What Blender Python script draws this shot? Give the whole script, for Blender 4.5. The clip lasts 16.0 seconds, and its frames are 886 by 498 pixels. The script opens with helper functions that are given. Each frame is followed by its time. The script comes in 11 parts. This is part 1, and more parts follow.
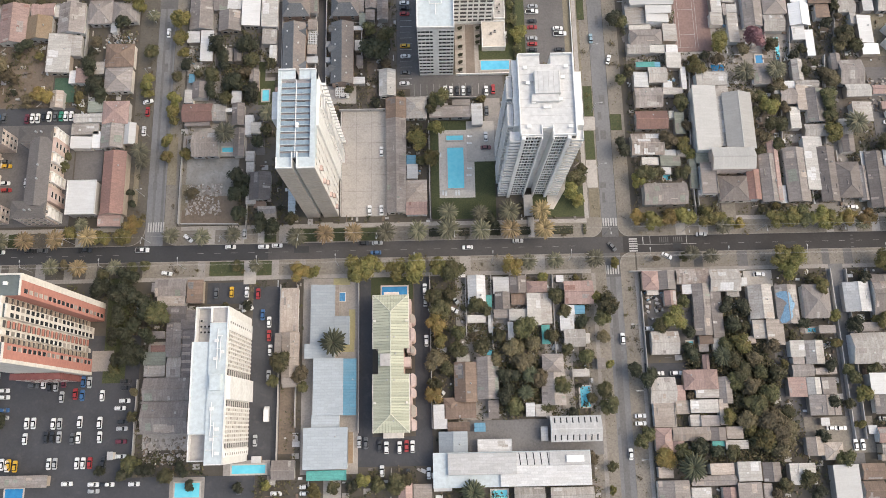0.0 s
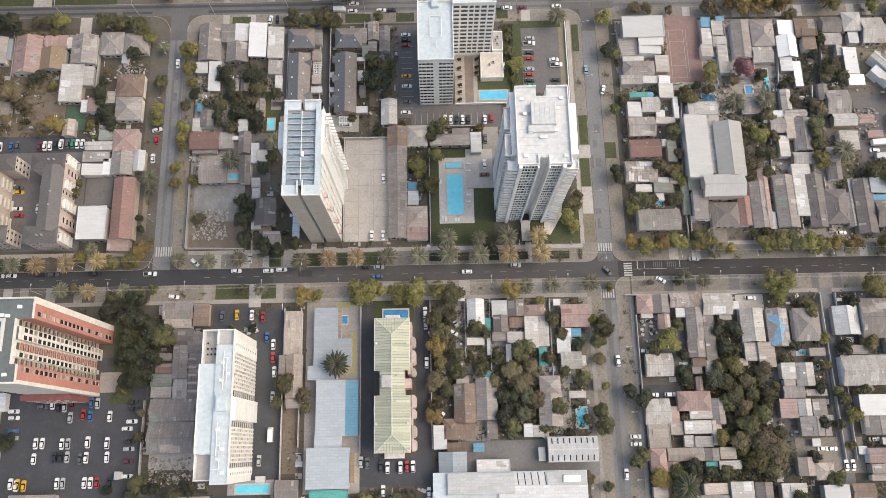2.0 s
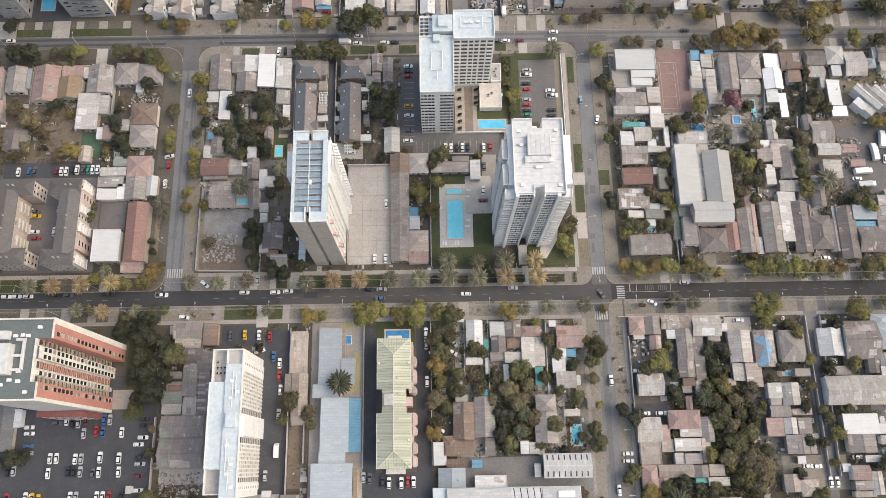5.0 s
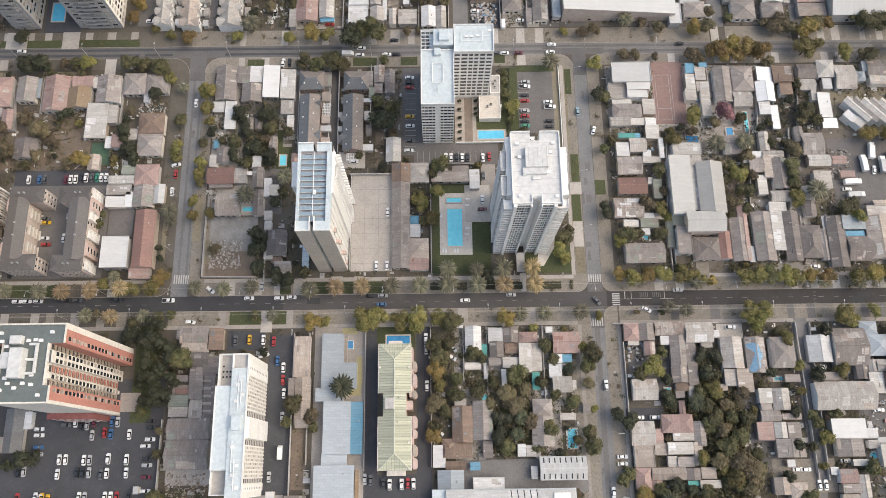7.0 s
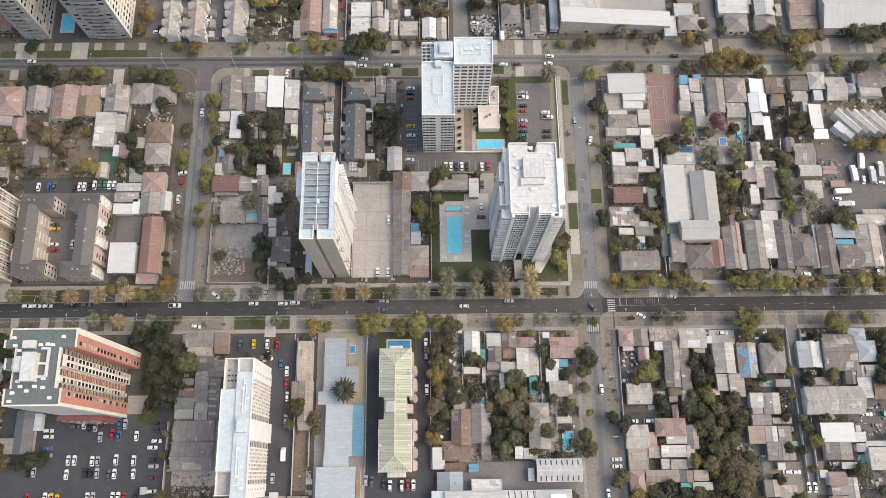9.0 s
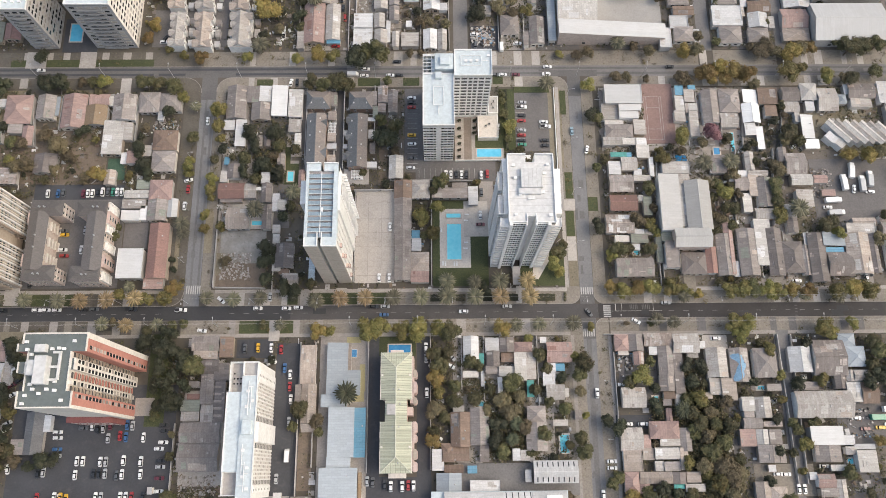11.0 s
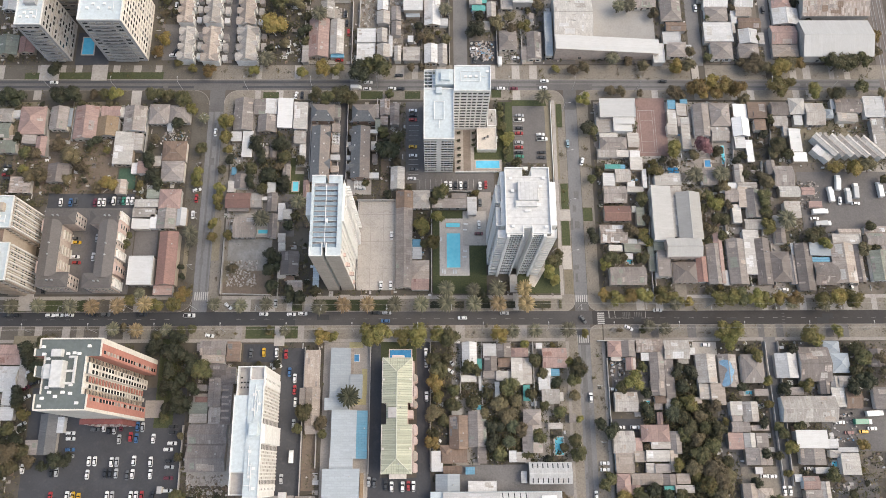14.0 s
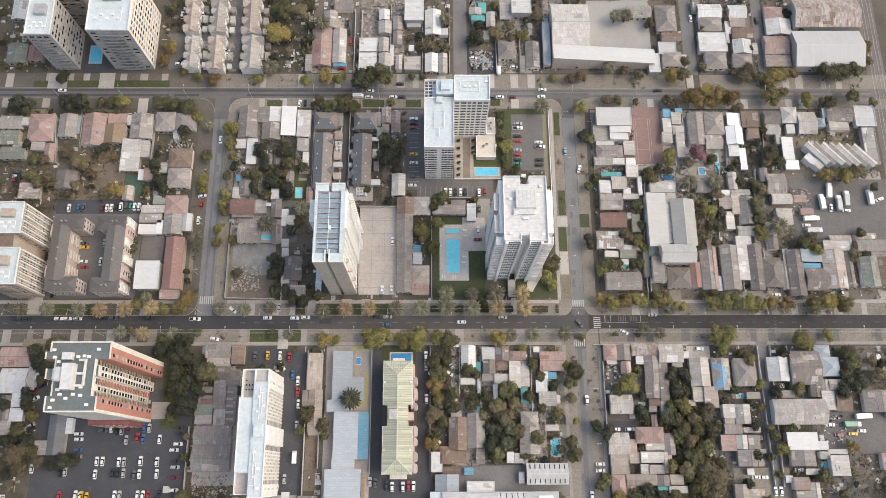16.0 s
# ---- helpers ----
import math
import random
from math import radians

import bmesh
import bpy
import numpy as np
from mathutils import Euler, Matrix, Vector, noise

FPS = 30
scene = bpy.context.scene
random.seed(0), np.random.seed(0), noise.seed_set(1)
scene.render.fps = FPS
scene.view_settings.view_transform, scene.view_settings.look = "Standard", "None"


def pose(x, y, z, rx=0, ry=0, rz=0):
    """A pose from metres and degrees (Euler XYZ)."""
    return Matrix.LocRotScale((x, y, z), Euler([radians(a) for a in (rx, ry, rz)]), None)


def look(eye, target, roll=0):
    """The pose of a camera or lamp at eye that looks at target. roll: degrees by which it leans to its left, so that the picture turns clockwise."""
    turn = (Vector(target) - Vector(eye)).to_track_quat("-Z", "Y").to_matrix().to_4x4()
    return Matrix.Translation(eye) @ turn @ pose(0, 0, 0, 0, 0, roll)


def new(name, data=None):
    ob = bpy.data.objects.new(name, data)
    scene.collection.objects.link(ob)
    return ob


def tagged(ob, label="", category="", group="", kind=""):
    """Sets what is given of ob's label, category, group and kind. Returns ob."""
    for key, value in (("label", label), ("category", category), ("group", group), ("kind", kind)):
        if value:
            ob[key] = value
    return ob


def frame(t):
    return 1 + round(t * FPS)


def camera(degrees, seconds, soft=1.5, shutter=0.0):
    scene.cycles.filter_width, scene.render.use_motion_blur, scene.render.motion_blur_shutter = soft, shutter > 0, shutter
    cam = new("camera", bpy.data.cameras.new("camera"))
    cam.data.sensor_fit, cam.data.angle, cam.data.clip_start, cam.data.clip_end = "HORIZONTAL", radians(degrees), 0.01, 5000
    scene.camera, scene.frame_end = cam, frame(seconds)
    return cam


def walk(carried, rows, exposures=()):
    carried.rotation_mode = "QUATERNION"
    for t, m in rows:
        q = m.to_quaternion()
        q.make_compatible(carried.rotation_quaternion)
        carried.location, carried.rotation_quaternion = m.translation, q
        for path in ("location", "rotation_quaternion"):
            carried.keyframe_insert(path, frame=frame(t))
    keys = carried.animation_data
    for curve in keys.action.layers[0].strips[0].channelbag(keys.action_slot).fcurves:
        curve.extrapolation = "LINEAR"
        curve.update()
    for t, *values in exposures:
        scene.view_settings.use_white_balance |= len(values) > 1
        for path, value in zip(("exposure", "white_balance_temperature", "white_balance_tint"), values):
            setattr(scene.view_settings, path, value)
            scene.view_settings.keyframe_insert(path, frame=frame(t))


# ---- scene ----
SUN_UP, SUN_POWER, SUN_WIDE, SUN_NORTH, SKY_POWER, EXPOSURE = 50, 0.58, 100, 0.0, 0.285, -0.27
# ---- camera ----
cam = camera(60.29, 16.0, soft=0.5)
ROWS = [
    (0, 1.051, 1.701, 263.752, 13.139, 0.077, -1.194),
    (0.5, 0.984, 1.518, 265.654, 13.256, 0.069, -1.185),
    (1, 0.923, 1.323, 267.557, 13.365, 0.060, -1.178),
    (1.5, 0.878, 1.126, 269.470, 13.793, 0.044, -1.169),
    (2, 0.845, 0.931, 271.406, 14.749, 0.021, -1.156),
    (2.5, 0.800, 0.746, 273.360, 15.651, -0.002, -1.135),
    (3, 0.725, 0.585, 275.323, 15.788, -0.019, -1.107),
    (3.5, 0.645, 0.453, 277.292, 15.853, -0.036, -1.077),
    (4, 0.564, 0.348, 279.268, 15.917, -0.055, -1.045),
    (6.5, 0.186, 0.085, 289.155, 16.155, -0.183, -0.835),
    (7, 0.125, 0.056, 291.103, 16.196, -0.213, -0.786),
    (7.5, 0.064, 0.025, 293.048, 16.229, -0.241, -0.740),
    (8, 0.000, 0.000, 295.000, 16.263, -0.266, -0.699),
    (8.5, -0.061, -0.019, 296.959, 16.298, -0.290, -0.664),
    (9, -0.118, -0.031, 298.920, 16.332, -0.313, -0.633),
    (11.5, -0.439, -0.044, 308.715, 16.433, -0.419, -0.460),
    (12, -0.495, -0.039, 310.663, 16.446, -0.442, -0.426),
    (12.5, -0.555, -0.037, 312.612, 16.452, -0.463, -0.392),
    (13, -0.613, -0.029, 314.561, 16.463, -0.484, -0.359),
    (13.5, -0.663, -0.021, 316.512, 16.473, -0.508, -0.326),
    (14, -0.725, -0.023, 318.467, 16.475, -0.526, -0.295),
    (14.5, -0.782, -0.020, 320.427, 16.483, -0.545, -0.266),
    (15, -0.831, -0.020, 322.389, 16.489, -0.564, -0.238),
    (15.5, -0.882, -0.016, 324.353, 16.498, -0.580, -0.214),
    (16, -0.937, -0.017, 326.317, 16.504, -0.592, -0.192),
]
walk(cam, [(t, pose(x, y, z, tilt, lean, turn)) for t, x, y, z, tilt, lean, turn in ROWS], [(0.0, EXPOSURE, 6720, 7)])

# ---- world, sun, exposure ----
world = bpy.data.worlds.new("hazy_sky")
scene.world = world
world.use_nodes = True
wn = world.node_tree
sky = wn.nodes.new("ShaderNodeTexSky")
sky.sky_type = "NISHITA"
sky.sun_disc = False
sky.sun_elevation = radians(SUN_UP)
sky.sun_rotation = math.atan2(1.0, SUN_NORTH)
sky.dust_density = 5.0
sky.air_density = 1.2
wn.nodes["Background"].inputs[1].default_value = SKY_POWER
wn.links.new(sky.outputs[0], wn.nodes["Background"].inputs[0])
sun = new("sun", bpy.data.lights.new("sun", "SUN"))
sun.data.energy, sun.data.angle, sun.data.color = SUN_POWER, radians(SUN_WIDE), (1.0, 0.945, 0.87)
sun.matrix_world = look((1.0, SUN_NORTH, math.tan(radians(SUN_UP)) * math.hypot(1.0, SUN_NORTH)), (0, 0, 0))

# ---- materials ----
MATS = {}


def nodes_of(name):
    m = bpy.data.materials.new(name)
    m.use_nodes = True
    return m, m.node_tree, m.node_tree.nodes, m.node_tree.links, m.node_tree.nodes["Principled BSDF"]


def mixc(n, l, fac, a, b, blend="MIX"):
    mx = n.new("ShaderNodeMix")
    mx.data_type, mx.blend_type = "RGBA", blend
    for sock, v in ((mx.inputs[0], fac), (mx.inputs[6], a), (mx.inputs[7], b)):
        if isinstance(v, (int, float)):
            sock.default_value = v
        elif isinstance(v, tuple):
            sock.default_value = (*v, 1)
        else:
            l.new(v, sock)
    return mx.outputs[2]


def ramp(n, l, v, lo, hi):
    r = n.new("ShaderNodeMapRange")
    r.inputs[1].default_value, r.inputs[2].default_value = lo, hi
    l.new(v, r.inputs[0])
    return r.outputs[0]


def noise_of(n, l, scale, detail=4.0, vec=None, rough=0.6):
    t = n.new("ShaderNodeTexNoise")
    t.inputs["Scale"].default_value, t.inputs["Detail"].default_value, t.inputs["Roughness"].default_value = scale, detail, rough
    if vec is None:
        vec = n.new("ShaderNodeNewGeometry").outputs["Position"]
    l.new(vec, t.inputs["Vector"])
    return t.outputs[0]


def surface(name, a, b, rough=0.85, big=0.15, small=1.6, metal=0.0, bump=0.3, vary=0.12, stain=None, amount=0.5, rugged=0.3):
    """A worn matt surface: two tones in patches, fine grain, stains, and a slight difference from thing to thing."""
    if name in MATS:
        return MATS[name]
    m, t, n, l, p = nodes_of(name)
    c = mixc(n, l, ramp(n, l, noise_of(n, l, big), 0.35, 0.68), a, b)
    if stain:
        c = mixc(n, l, ramp(n, l, noise_of(n, l, big * 4.3, 6), 0.55, 0.75), c, mixc(n, l, amount, c, stain))
    grain = noise_of(n, l, small, 6)
    c = mixc(n, l, rugged, c, mixc(n, l, ramp(n, l, grain, 0.36, 0.64), tuple(v * 0.5 for v in a), tuple(min(1, v * 1.5) for v in b)))
    if vary:
        h = n.new("ShaderNodeHueSaturation")
        rnd = n.new("ShaderNodeObjectInfo").outputs["Random"]
        r = n.new("ShaderNodeMapRange")
        r.inputs[3].default_value, r.inputs[4].default_value = 1 - vary, 1 + vary
        l.new(rnd, r.inputs[0])
        l.new(r.outputs[0], h.inputs["Value"])
        l.new(c, h.inputs["Color"])
        c = h.outputs[0]
    l.new(c, p.inputs["Base Color"])
    p.inputs["Roughness"].default_value, p.inputs["Metallic"].default_value = rough, metal
    if bump:
        bp = n.new("ShaderNodeBump")
        bp.inputs["Strength"].default_value, bp.inputs["Distance"].default_value = bump, 0.12
        l.new(grain, bp.inputs["Height"])
        l.new(bp.outputs[0], p.inputs["Normal"])
    MATS[name] = m
    return m


def sheets(name, a, b, rust=None, rough=0.7, width=2.4, row=0.95, contrast=0.65, ribs=0.25, dirt=0.5, rugged=0.28):
    """A roof of overlapping sheets: each sheet its own tone, dark laps, ribs, dirt and rust patches."""
    if name in MATS:
        return MATS[name]
    m, t, n, l, p = nodes_of(name)
    vec = n.new("ShaderNodeTexCoord").outputs["Object"]
    bk = n.new("ShaderNodeTexBrick")
    for k, v in (("Scale", 1.0), ("Mortar Size", 0.05), ("Mortar Smooth", 0.2), ("Bias", 0.0), ("Brick Width", width), ("Row Height", row)):
        bk.inputs[k].default_value = v
    bk.inputs["Color1"].default_value, bk.inputs["Color2"].default_value = (*(min(1, v * 1.18) for v in a), 1), (*(v * 0.8 for v in b), 1)
    bk.inputs["Mortar"].default_value = (*(v * 0.55 for v in a), 1)
    l.new(vec, bk.inputs["Vector"])
    mid = tuple((x + y) / 2 for x, y in zip(a, b))
    c = mixc(n, l, contrast, mid, bk.outputs[0])
    spot = noise_of(n, l, 0.16, 5)
    c = mixc(n, l, ramp(n, l, spot, 0.45, 0.62), c, mixc(n, l, dirt, c, rust or tuple(v * 0.6 for v in mid)))
    fine = noise_of(n, l, 2.0, 7)
    c = mixc(n, l, rugged, c, mixc(n, l, ramp(n, l, fine, 0.36, 0.64), tuple(v * 0.55 for v in mid), tuple(min(1, v * 1.4) for v in mid)))
    st = n.new("ShaderNodeMapping")
    st.inputs["Scale"].default_value = (0.25, 2.2, 0.25)
    l.new(vec, st.inputs["Vector"])
    streak = noise_of(n, l, 1.0, 3, st.outputs[0])
    c = mixc(n, l, ramp(n, l, streak, 0.5, 0.72), c, mixc(n, l, 0.45, c, rust or tuple(v * 0.6 for v in mid)))
    h = n.new("ShaderNodeHueSaturation")
    r = n.new("ShaderNodeMapRange")
    r.inputs[3].default_value, r.inputs[4].default_value = 0.8, 1.18
    l.new(n.new("ShaderNodeObjectInfo").outputs["Random"], r.inputs[0])
    l.new(r.outputs[0], h.inputs["Value"])
    l.new(c, h.inputs["Color"])
    l.new(h.outputs[0], p.inputs["Base Color"])
    p.inputs["Roughness"].default_value = rough
    wv = n.new("ShaderNodeTexWave")
    wv.bands_direction = "Y"
    wv.inputs["Scale"].default_value = 1.3
    l.new(vec, wv.inputs["Vector"])
    bp = n.new("ShaderNodeBump")
    bp.inputs["Strength"].default_value, bp.inputs["Distance"].default_value = ribs, 0.05
    l.new(wv.outputs[1], bp.inputs["Height"])
    l.new(bp.outputs[0], p.inputs["Normal"])
    MATS[name] = m
    return m


def leaves(name, tones, dry=None, share=0.3):
    """Foliage: each leaf clump has its own green, some turned by the season."""
    if name in MATS:
        return MATS[name]
    m, t, n, l, p = nodes_of(name)
    isl = n.new("ShaderNodeNewGeometry").outputs["Random Per Island"]
    c = mixc(n, l, isl, tones[0], tones[1])
    if dry:
        f = ramp(n, l, noise_of(n, l, 0.35, 2), 0.62 - share, 0.8 - share * 0.6)
        c = mixc(n, l, f, c, mixc(n, l, isl, dry, tones[1]))
    h = n.new("ShaderNodeHueSaturation")
    rnd = n.new("ShaderNodeObjectInfo").outputs["Random"]
    for sock, lo, hi in (("Value", 0.7, 1.3), ("Hue", 0.485, 0.515)):
        r = n.new("ShaderNodeMapRange")
        r.inputs[3].default_value, r.inputs[4].default_value = lo, hi
        l.new(rnd, r.inputs[0])
        l.new(r.outputs[0], h.inputs[sock])
    l.new(c, h.inputs["Color"])
    l.new(h.outputs[0], p.inputs["Base Color"])
    p.inputs["Roughness"].default_value = 0.7
    MATS[name] = m
    return m


def gloss(name, col, rough=0.25, metal=0.0, coat=0.0):
    if name in MATS:
        return MATS[name]
    m, t, n, l, p = nodes_of(name)
    c = mixc(n, l, ramp(n, l, noise_of(n, l, 2.0), 0.3, 0.75), tuple(v * 0.85 for v in col), tuple(min(1, v * 1.08) for v in col))
    l.new(c, p.inputs["Base Color"])
    p.inputs["Roughness"].default_value, p.inputs["Metallic"].default_value = rough, metal
    p.inputs["Coat Weight"].default_value = coat
    MATS[name] = m
    return m


def water(name, a, b):
    m, t, n, l, p = nodes_of(name)
    c = mixc(n, l, ramp(n, l, noise_of(n, l, 0.5), 0.3, 0.7), a, b)
    l.new(c, p.inputs["Base Color"])
    p.inputs["Roughness"].default_value = 0.12
    bp = n.new("ShaderNodeBump")
    bp.inputs["Strength"].default_value, bp.inputs["Distance"].default_value = 0.15, 0.05
    l.new(noise_of(n, l, 3.0), bp.inputs["Height"])
    l.new(bp.outputs[0], p.inputs["Normal"])
    MATS[name] = m
    return m


SOIL = surface("dry_soil", (0.14, 0.122, 0.10), (0.062, 0.054, 0.043), big=0.06, small=0.9, stain=(0.09, 0.085, 0.045), amount=0.8, vary=0, rugged=0.5)
VERGE = surface("verge_dirt", (0.29, 0.255, 0.215), (0.185, 0.165, 0.138), big=0.13, small=1.5, stain=(0.115, 0.105, 0.065), amount=0.8, vary=0.05, rugged=0.5)
# Dimmer copy of the verge tone: western shade painted into the colour.
VERGE_SHADED = surface("shaded_verge_earth", (0.155, 0.137, 0.115), (0.09, 0.08, 0.066), big=0.13, small=1.5, stain=(0.08, 0.08, 0.045), amount=0.8, vary=0.05, rugged=0.5)
COOLGREY = surface("cool_grey_render", (0.37, 0.368, 0.37), (0.31, 0.308, 0.31), big=0.15, small=0.9, stain=(0.22, 0.215, 0.21), amount=0.4, vary=0.05, bump=0.1, rugged=0.2)
WORN_ASPHALT = surface("worn_asphalt", (0.09, 0.084, 0.082), (0.064, 0.06, 0.059), big=0.07, small=1.5, stain=(0.045, 0.044, 0.044), amount=0.5, vary=0, rugged=0.28)
PALE_ROAD = surface("pale_worn_road", (0.215, 0.213, 0.215), (0.165, 0.163, 0.165), big=0.09, small=1.4, stain=(0.11, 0.11, 0.112), amount=0.6, vary=0, rugged=0.3)
EAST_ASPHALT = surface("east_asphalt", (0.05, 0.045, 0.044), (0.036, 0.033, 0.032), big=0.07, small=1.5, stain=(0.085, 0.078, 0.074), amount=0.4, vary=0, rugged=0.25)
ASPHALT = surface("asphalt", (0.055, 0.055, 0.058), (0.038, 0.038, 0.041), big=0.07, small=1.5, stain=(0.045, 0.045, 0.05), amount=0.5, vary=0, rugged=0.22)
OLD_ROAD = surface("worn_concrete_road", (0.205, 0.196, 0.19), (0.15, 0.143, 0.14), big=0.09, small=1.4, stain=(0.095, 0.09, 0.09), amount=0.6, vary=0, rugged=0.32)
DARK_ROAD = surface("patched_grey_asphalt", (0.15, 0.143, 0.14), (0.105, 0.10, 0.098), big=0.09, small=1.4, stain=(0.075, 0.072, 0.072), amount=0.6, vary=0, rugged=0.32)
LOT = surface("car_park_asphalt", (0.07, 0.072, 0.08), (0.05, 0.051, 0.057), big=0.08, small=1.2, stain=(0.14, 0.13, 0.125), amount=0.4, vary=0, rugged=0.22)
WORN_LOT = surface("worn_car_park", (0.165, 0.153, 0.148), (0.12, 0.112, 0.108), big=0.1, small=1.4, stain=(0.09, 0.085, 0.083), amount=0.6, vary=0, rugged=0.3)
POOL_DECK = surface("pool_deck_paving", (0.55, 0.505, 0.455), (0.47, 0.43, 0.385), big=0.2, small=1.5, stain=(0.28, 0.22, 0.17), amount=0.6, rugged=0.2)
COURT = surface("dark_green_court", (0.05, 0.10, 0.065), (0.07, 0.12, 0.08), big=0.3, small=1.6, vary=0)
CONCRETE = surface("concrete_slab", (0.43, 0.395, 0.36), (0.34, 0.312, 0.285), big=0.12, small=1.5, stain=(0.19, 0.17, 0.15), amount=0.6, rugged=0.26)
BROKEN = surface("broken_concrete", (0.35, 0.335, 0.315), (0.20, 0.185, 0.165), big=0.22, small=1.2, stain=(0.13, 0.115, 0.10), amount=0.6, vary=0, rugged=0.35)
YARD_DIRT = surface("yard_dirt", (0.205, 0.175, 0.148), (0.125, 0.108, 0.09), big=0.13, small=1.5, stain=(0.095, 0.088, 0.055), amount=0.8, vary=0.05, rugged=0.5)
BROWN_DIRT = surface("brown_dirt", (0.21, 0.165, 0.125), (0.135, 0.105, 0.08), big=0.25, small=1.3, stain=(0.24, 0.215, 0.185), amount=0.6, vary=0, rugged=0.45)
GREYYARD = surface("grey_yard_concrete", (0.37, 0.355, 0.335), (0.32, 0.307, 0.29), big=0.08, small=1.2, stain=(0.26, 0.245, 0.23), amount=0.4, vary=0, rugged=0.12)
PAVING = surface("pale_paving", (0.37, 0.338, 0.308), (0.285, 0.258, 0.235), big=0.2, small=1.8, stain=(0.19, 0.165, 0.14), amount=0.6, rugged=0.3)
GRASS = surface("lawn", (0.043, 0.055, 0.022), (0.066, 0.074, 0.03), big=0.3, small=2.5, stain=(0.16, 0.14, 0.07), amount=0.5, rugged=0.45)
DRYGRASS = surface("dry_grass", (0.25, 0.215, 0.155), (0.18, 0.155, 0.11), big=0.2, small=2.0, stain=(0.25, 0.2, 0.13), amount=0.6, rugged=0.5)
CLAY = surface("clay_court", (0.30, 0.20, 0.175), (0.26, 0.17, 0.15), big=0.2, small=1.4)
PAINT = surface("road_paint", (0.5, 0.49, 0.47), (0.36, 0.35, 0.335), big=0.8, small=3.0, vary=0)
YPAINT = surface("yellow_paint", (0.44, 0.38, 0.20), (0.38, 0.33, 0.18), big=0.8, small=3.0, vary=0)
KERB = surface("kerb_stone", (0.31, 0.285, 0.26), (0.24, 0.22, 0.20), big=0.5, small=2.5)
JOINT = surface("filled_joint", (0.27, 0.25, 0.23), (0.22, 0.20, 0.185), big=0.3, small=2.0, vary=0)
TRODDEN = surface("worn_wheel_track", (0.165, 0.158, 0.155), (0.13, 0.125, 0.123), big=0.12, small=1.2, vary=0, rugged=0.3)
FAINT = surface("faint_road_paint", (0.17, 0.165, 0.16), (0.09, 0.088, 0.087), big=0.8, small=3.0, vary=0)
POOL = water("pool_water", (0.12, 0.58, 0.72), (0.19, 0.67, 0.79))
POOLBLUE = water("blue_pool_water", (0.03, 0.20, 0.45), (0.05, 0.28, 0.55))
WHITE = surface("white_render", (0.78, 0.77, 0.75), (0.71, 0.70, 0.68), big=0.12, small=0.9, stain=(0.5, 0.47, 0.43), amount=0.3, vary=0.04, bump=0.1, rugged=0.2)
CREAM = surface("cream_render", (0.72, 0.675, 0.615), (0.65, 0.61, 0.555), big=0.12, small=0.9, stain=(0.45, 0.38, 0.3), amount=0.3, vary=0.04, bump=0.1, rugged=0.2)
TAN = surface("tan_render", (0.43, 0.365, 0.30), (0.37, 0.31, 0.255), big=0.15, small=0.9, stain=(0.34, 0.26, 0.2), amount=0.3, vary=0.05, bump=0.1, rugged=0.2)
GREYWALL = surface("grey_render", (0.46, 0.44, 0.42), (0.38, 0.36, 0.345), big=0.15, small=0.9, stain=(0.25, 0.235, 0.22), amount=0.4, vary=0.06, bump=0.1, rugged=0.2)
IVORY = surface("ivory_render", (0.74, 0.725, 0.70), (0.68, 0.665, 0.64), big=0.12, small=0.9, stain=(0.5, 0.46, 0.41), amount=0.3, vary=0.04, bump=0.1, rugged=0.15)
MAROON = surface("maroon_render", (0.25, 0.095, 0.085), (0.20, 0.075, 0.07), big=0.15, small=0.9, vary=0.03)
SALMON = surface("salmon_render", (0.49, 0.225, 0.18), (0.43, 0.195, 0.155), big=0.15, small=0.9, stain=(0.4, 0.17, 0.12), amount=0.3, vary=0.03, bump=0.1, rugged=0.2)
ROSY = surface("rosy_plaster", (0.55, 0.465, 0.415), (0.47, 0.395, 0.35), big=0.15, small=0.9, stain=(0.28, 0.22, 0.19), amount=0.4, vary=0.05, bump=0.1, rugged=0.25)
PINKWALL = surface("pink_render", (0.56, 0.43, 0.38), (0.50, 0.385, 0.34), big=0.15, small=0.9, vary=0.05, bump=0.1, rugged=0.2)
# Dark tone that paints the shade of slots and balcony openings.
DARKSHADE = surface("dark_recess_shade", (0.10, 0.095, 0.095), (0.075, 0.07, 0.07), big=0.3, small=1.2, vary=0.05, bump=0.1, rugged=0.2)
ROOFGREY = surface("roof_membrane", (0.15, 0.172, 0.168), (0.118, 0.137, 0.134), big=0.12, small=0.8, stain=(0.12, 0.125, 0.13), amount=0.5, vary=0.04, rugged=0.2)
ROOFWHITE = surface("white_roof_coating", (0.61, 0.605, 0.59), (0.545, 0.54, 0.53), big=0.12, small=0.7, stain=(0.5, 0.49, 0.48), amount=0.4, vary=0.03, rugged=0.2)
ROOFPALE = surface("pale_blue_roof_coating", (0.545, 0.60, 0.62), (0.49, 0.542, 0.56), big=0.1, small=0.8, stain=(0.34, 0.37, 0.385), amount=0.35, vary=0.03, rugged=0.2)
STEEL = gloss("painted_steel", (0.42, 0.42, 0.42), 0.45, 0.3)
WHITESTEEL = gloss("white_steel", (0.75, 0.75, 0.74), 0.45)
GLASS = gloss("window_glass", (0.035, 0.04, 0.045), 0.12)
FRAMEW = gloss("window_frame_white", (0.6, 0.58, 0.55), 0.5)
BLIND = surface("pale_blind_behind_glass", (0.60, 0.57, 0.53), (0.44, 0.41, 0.38), rough=0.35, big=0.4, small=1.5, vary=0.2, bump=0)
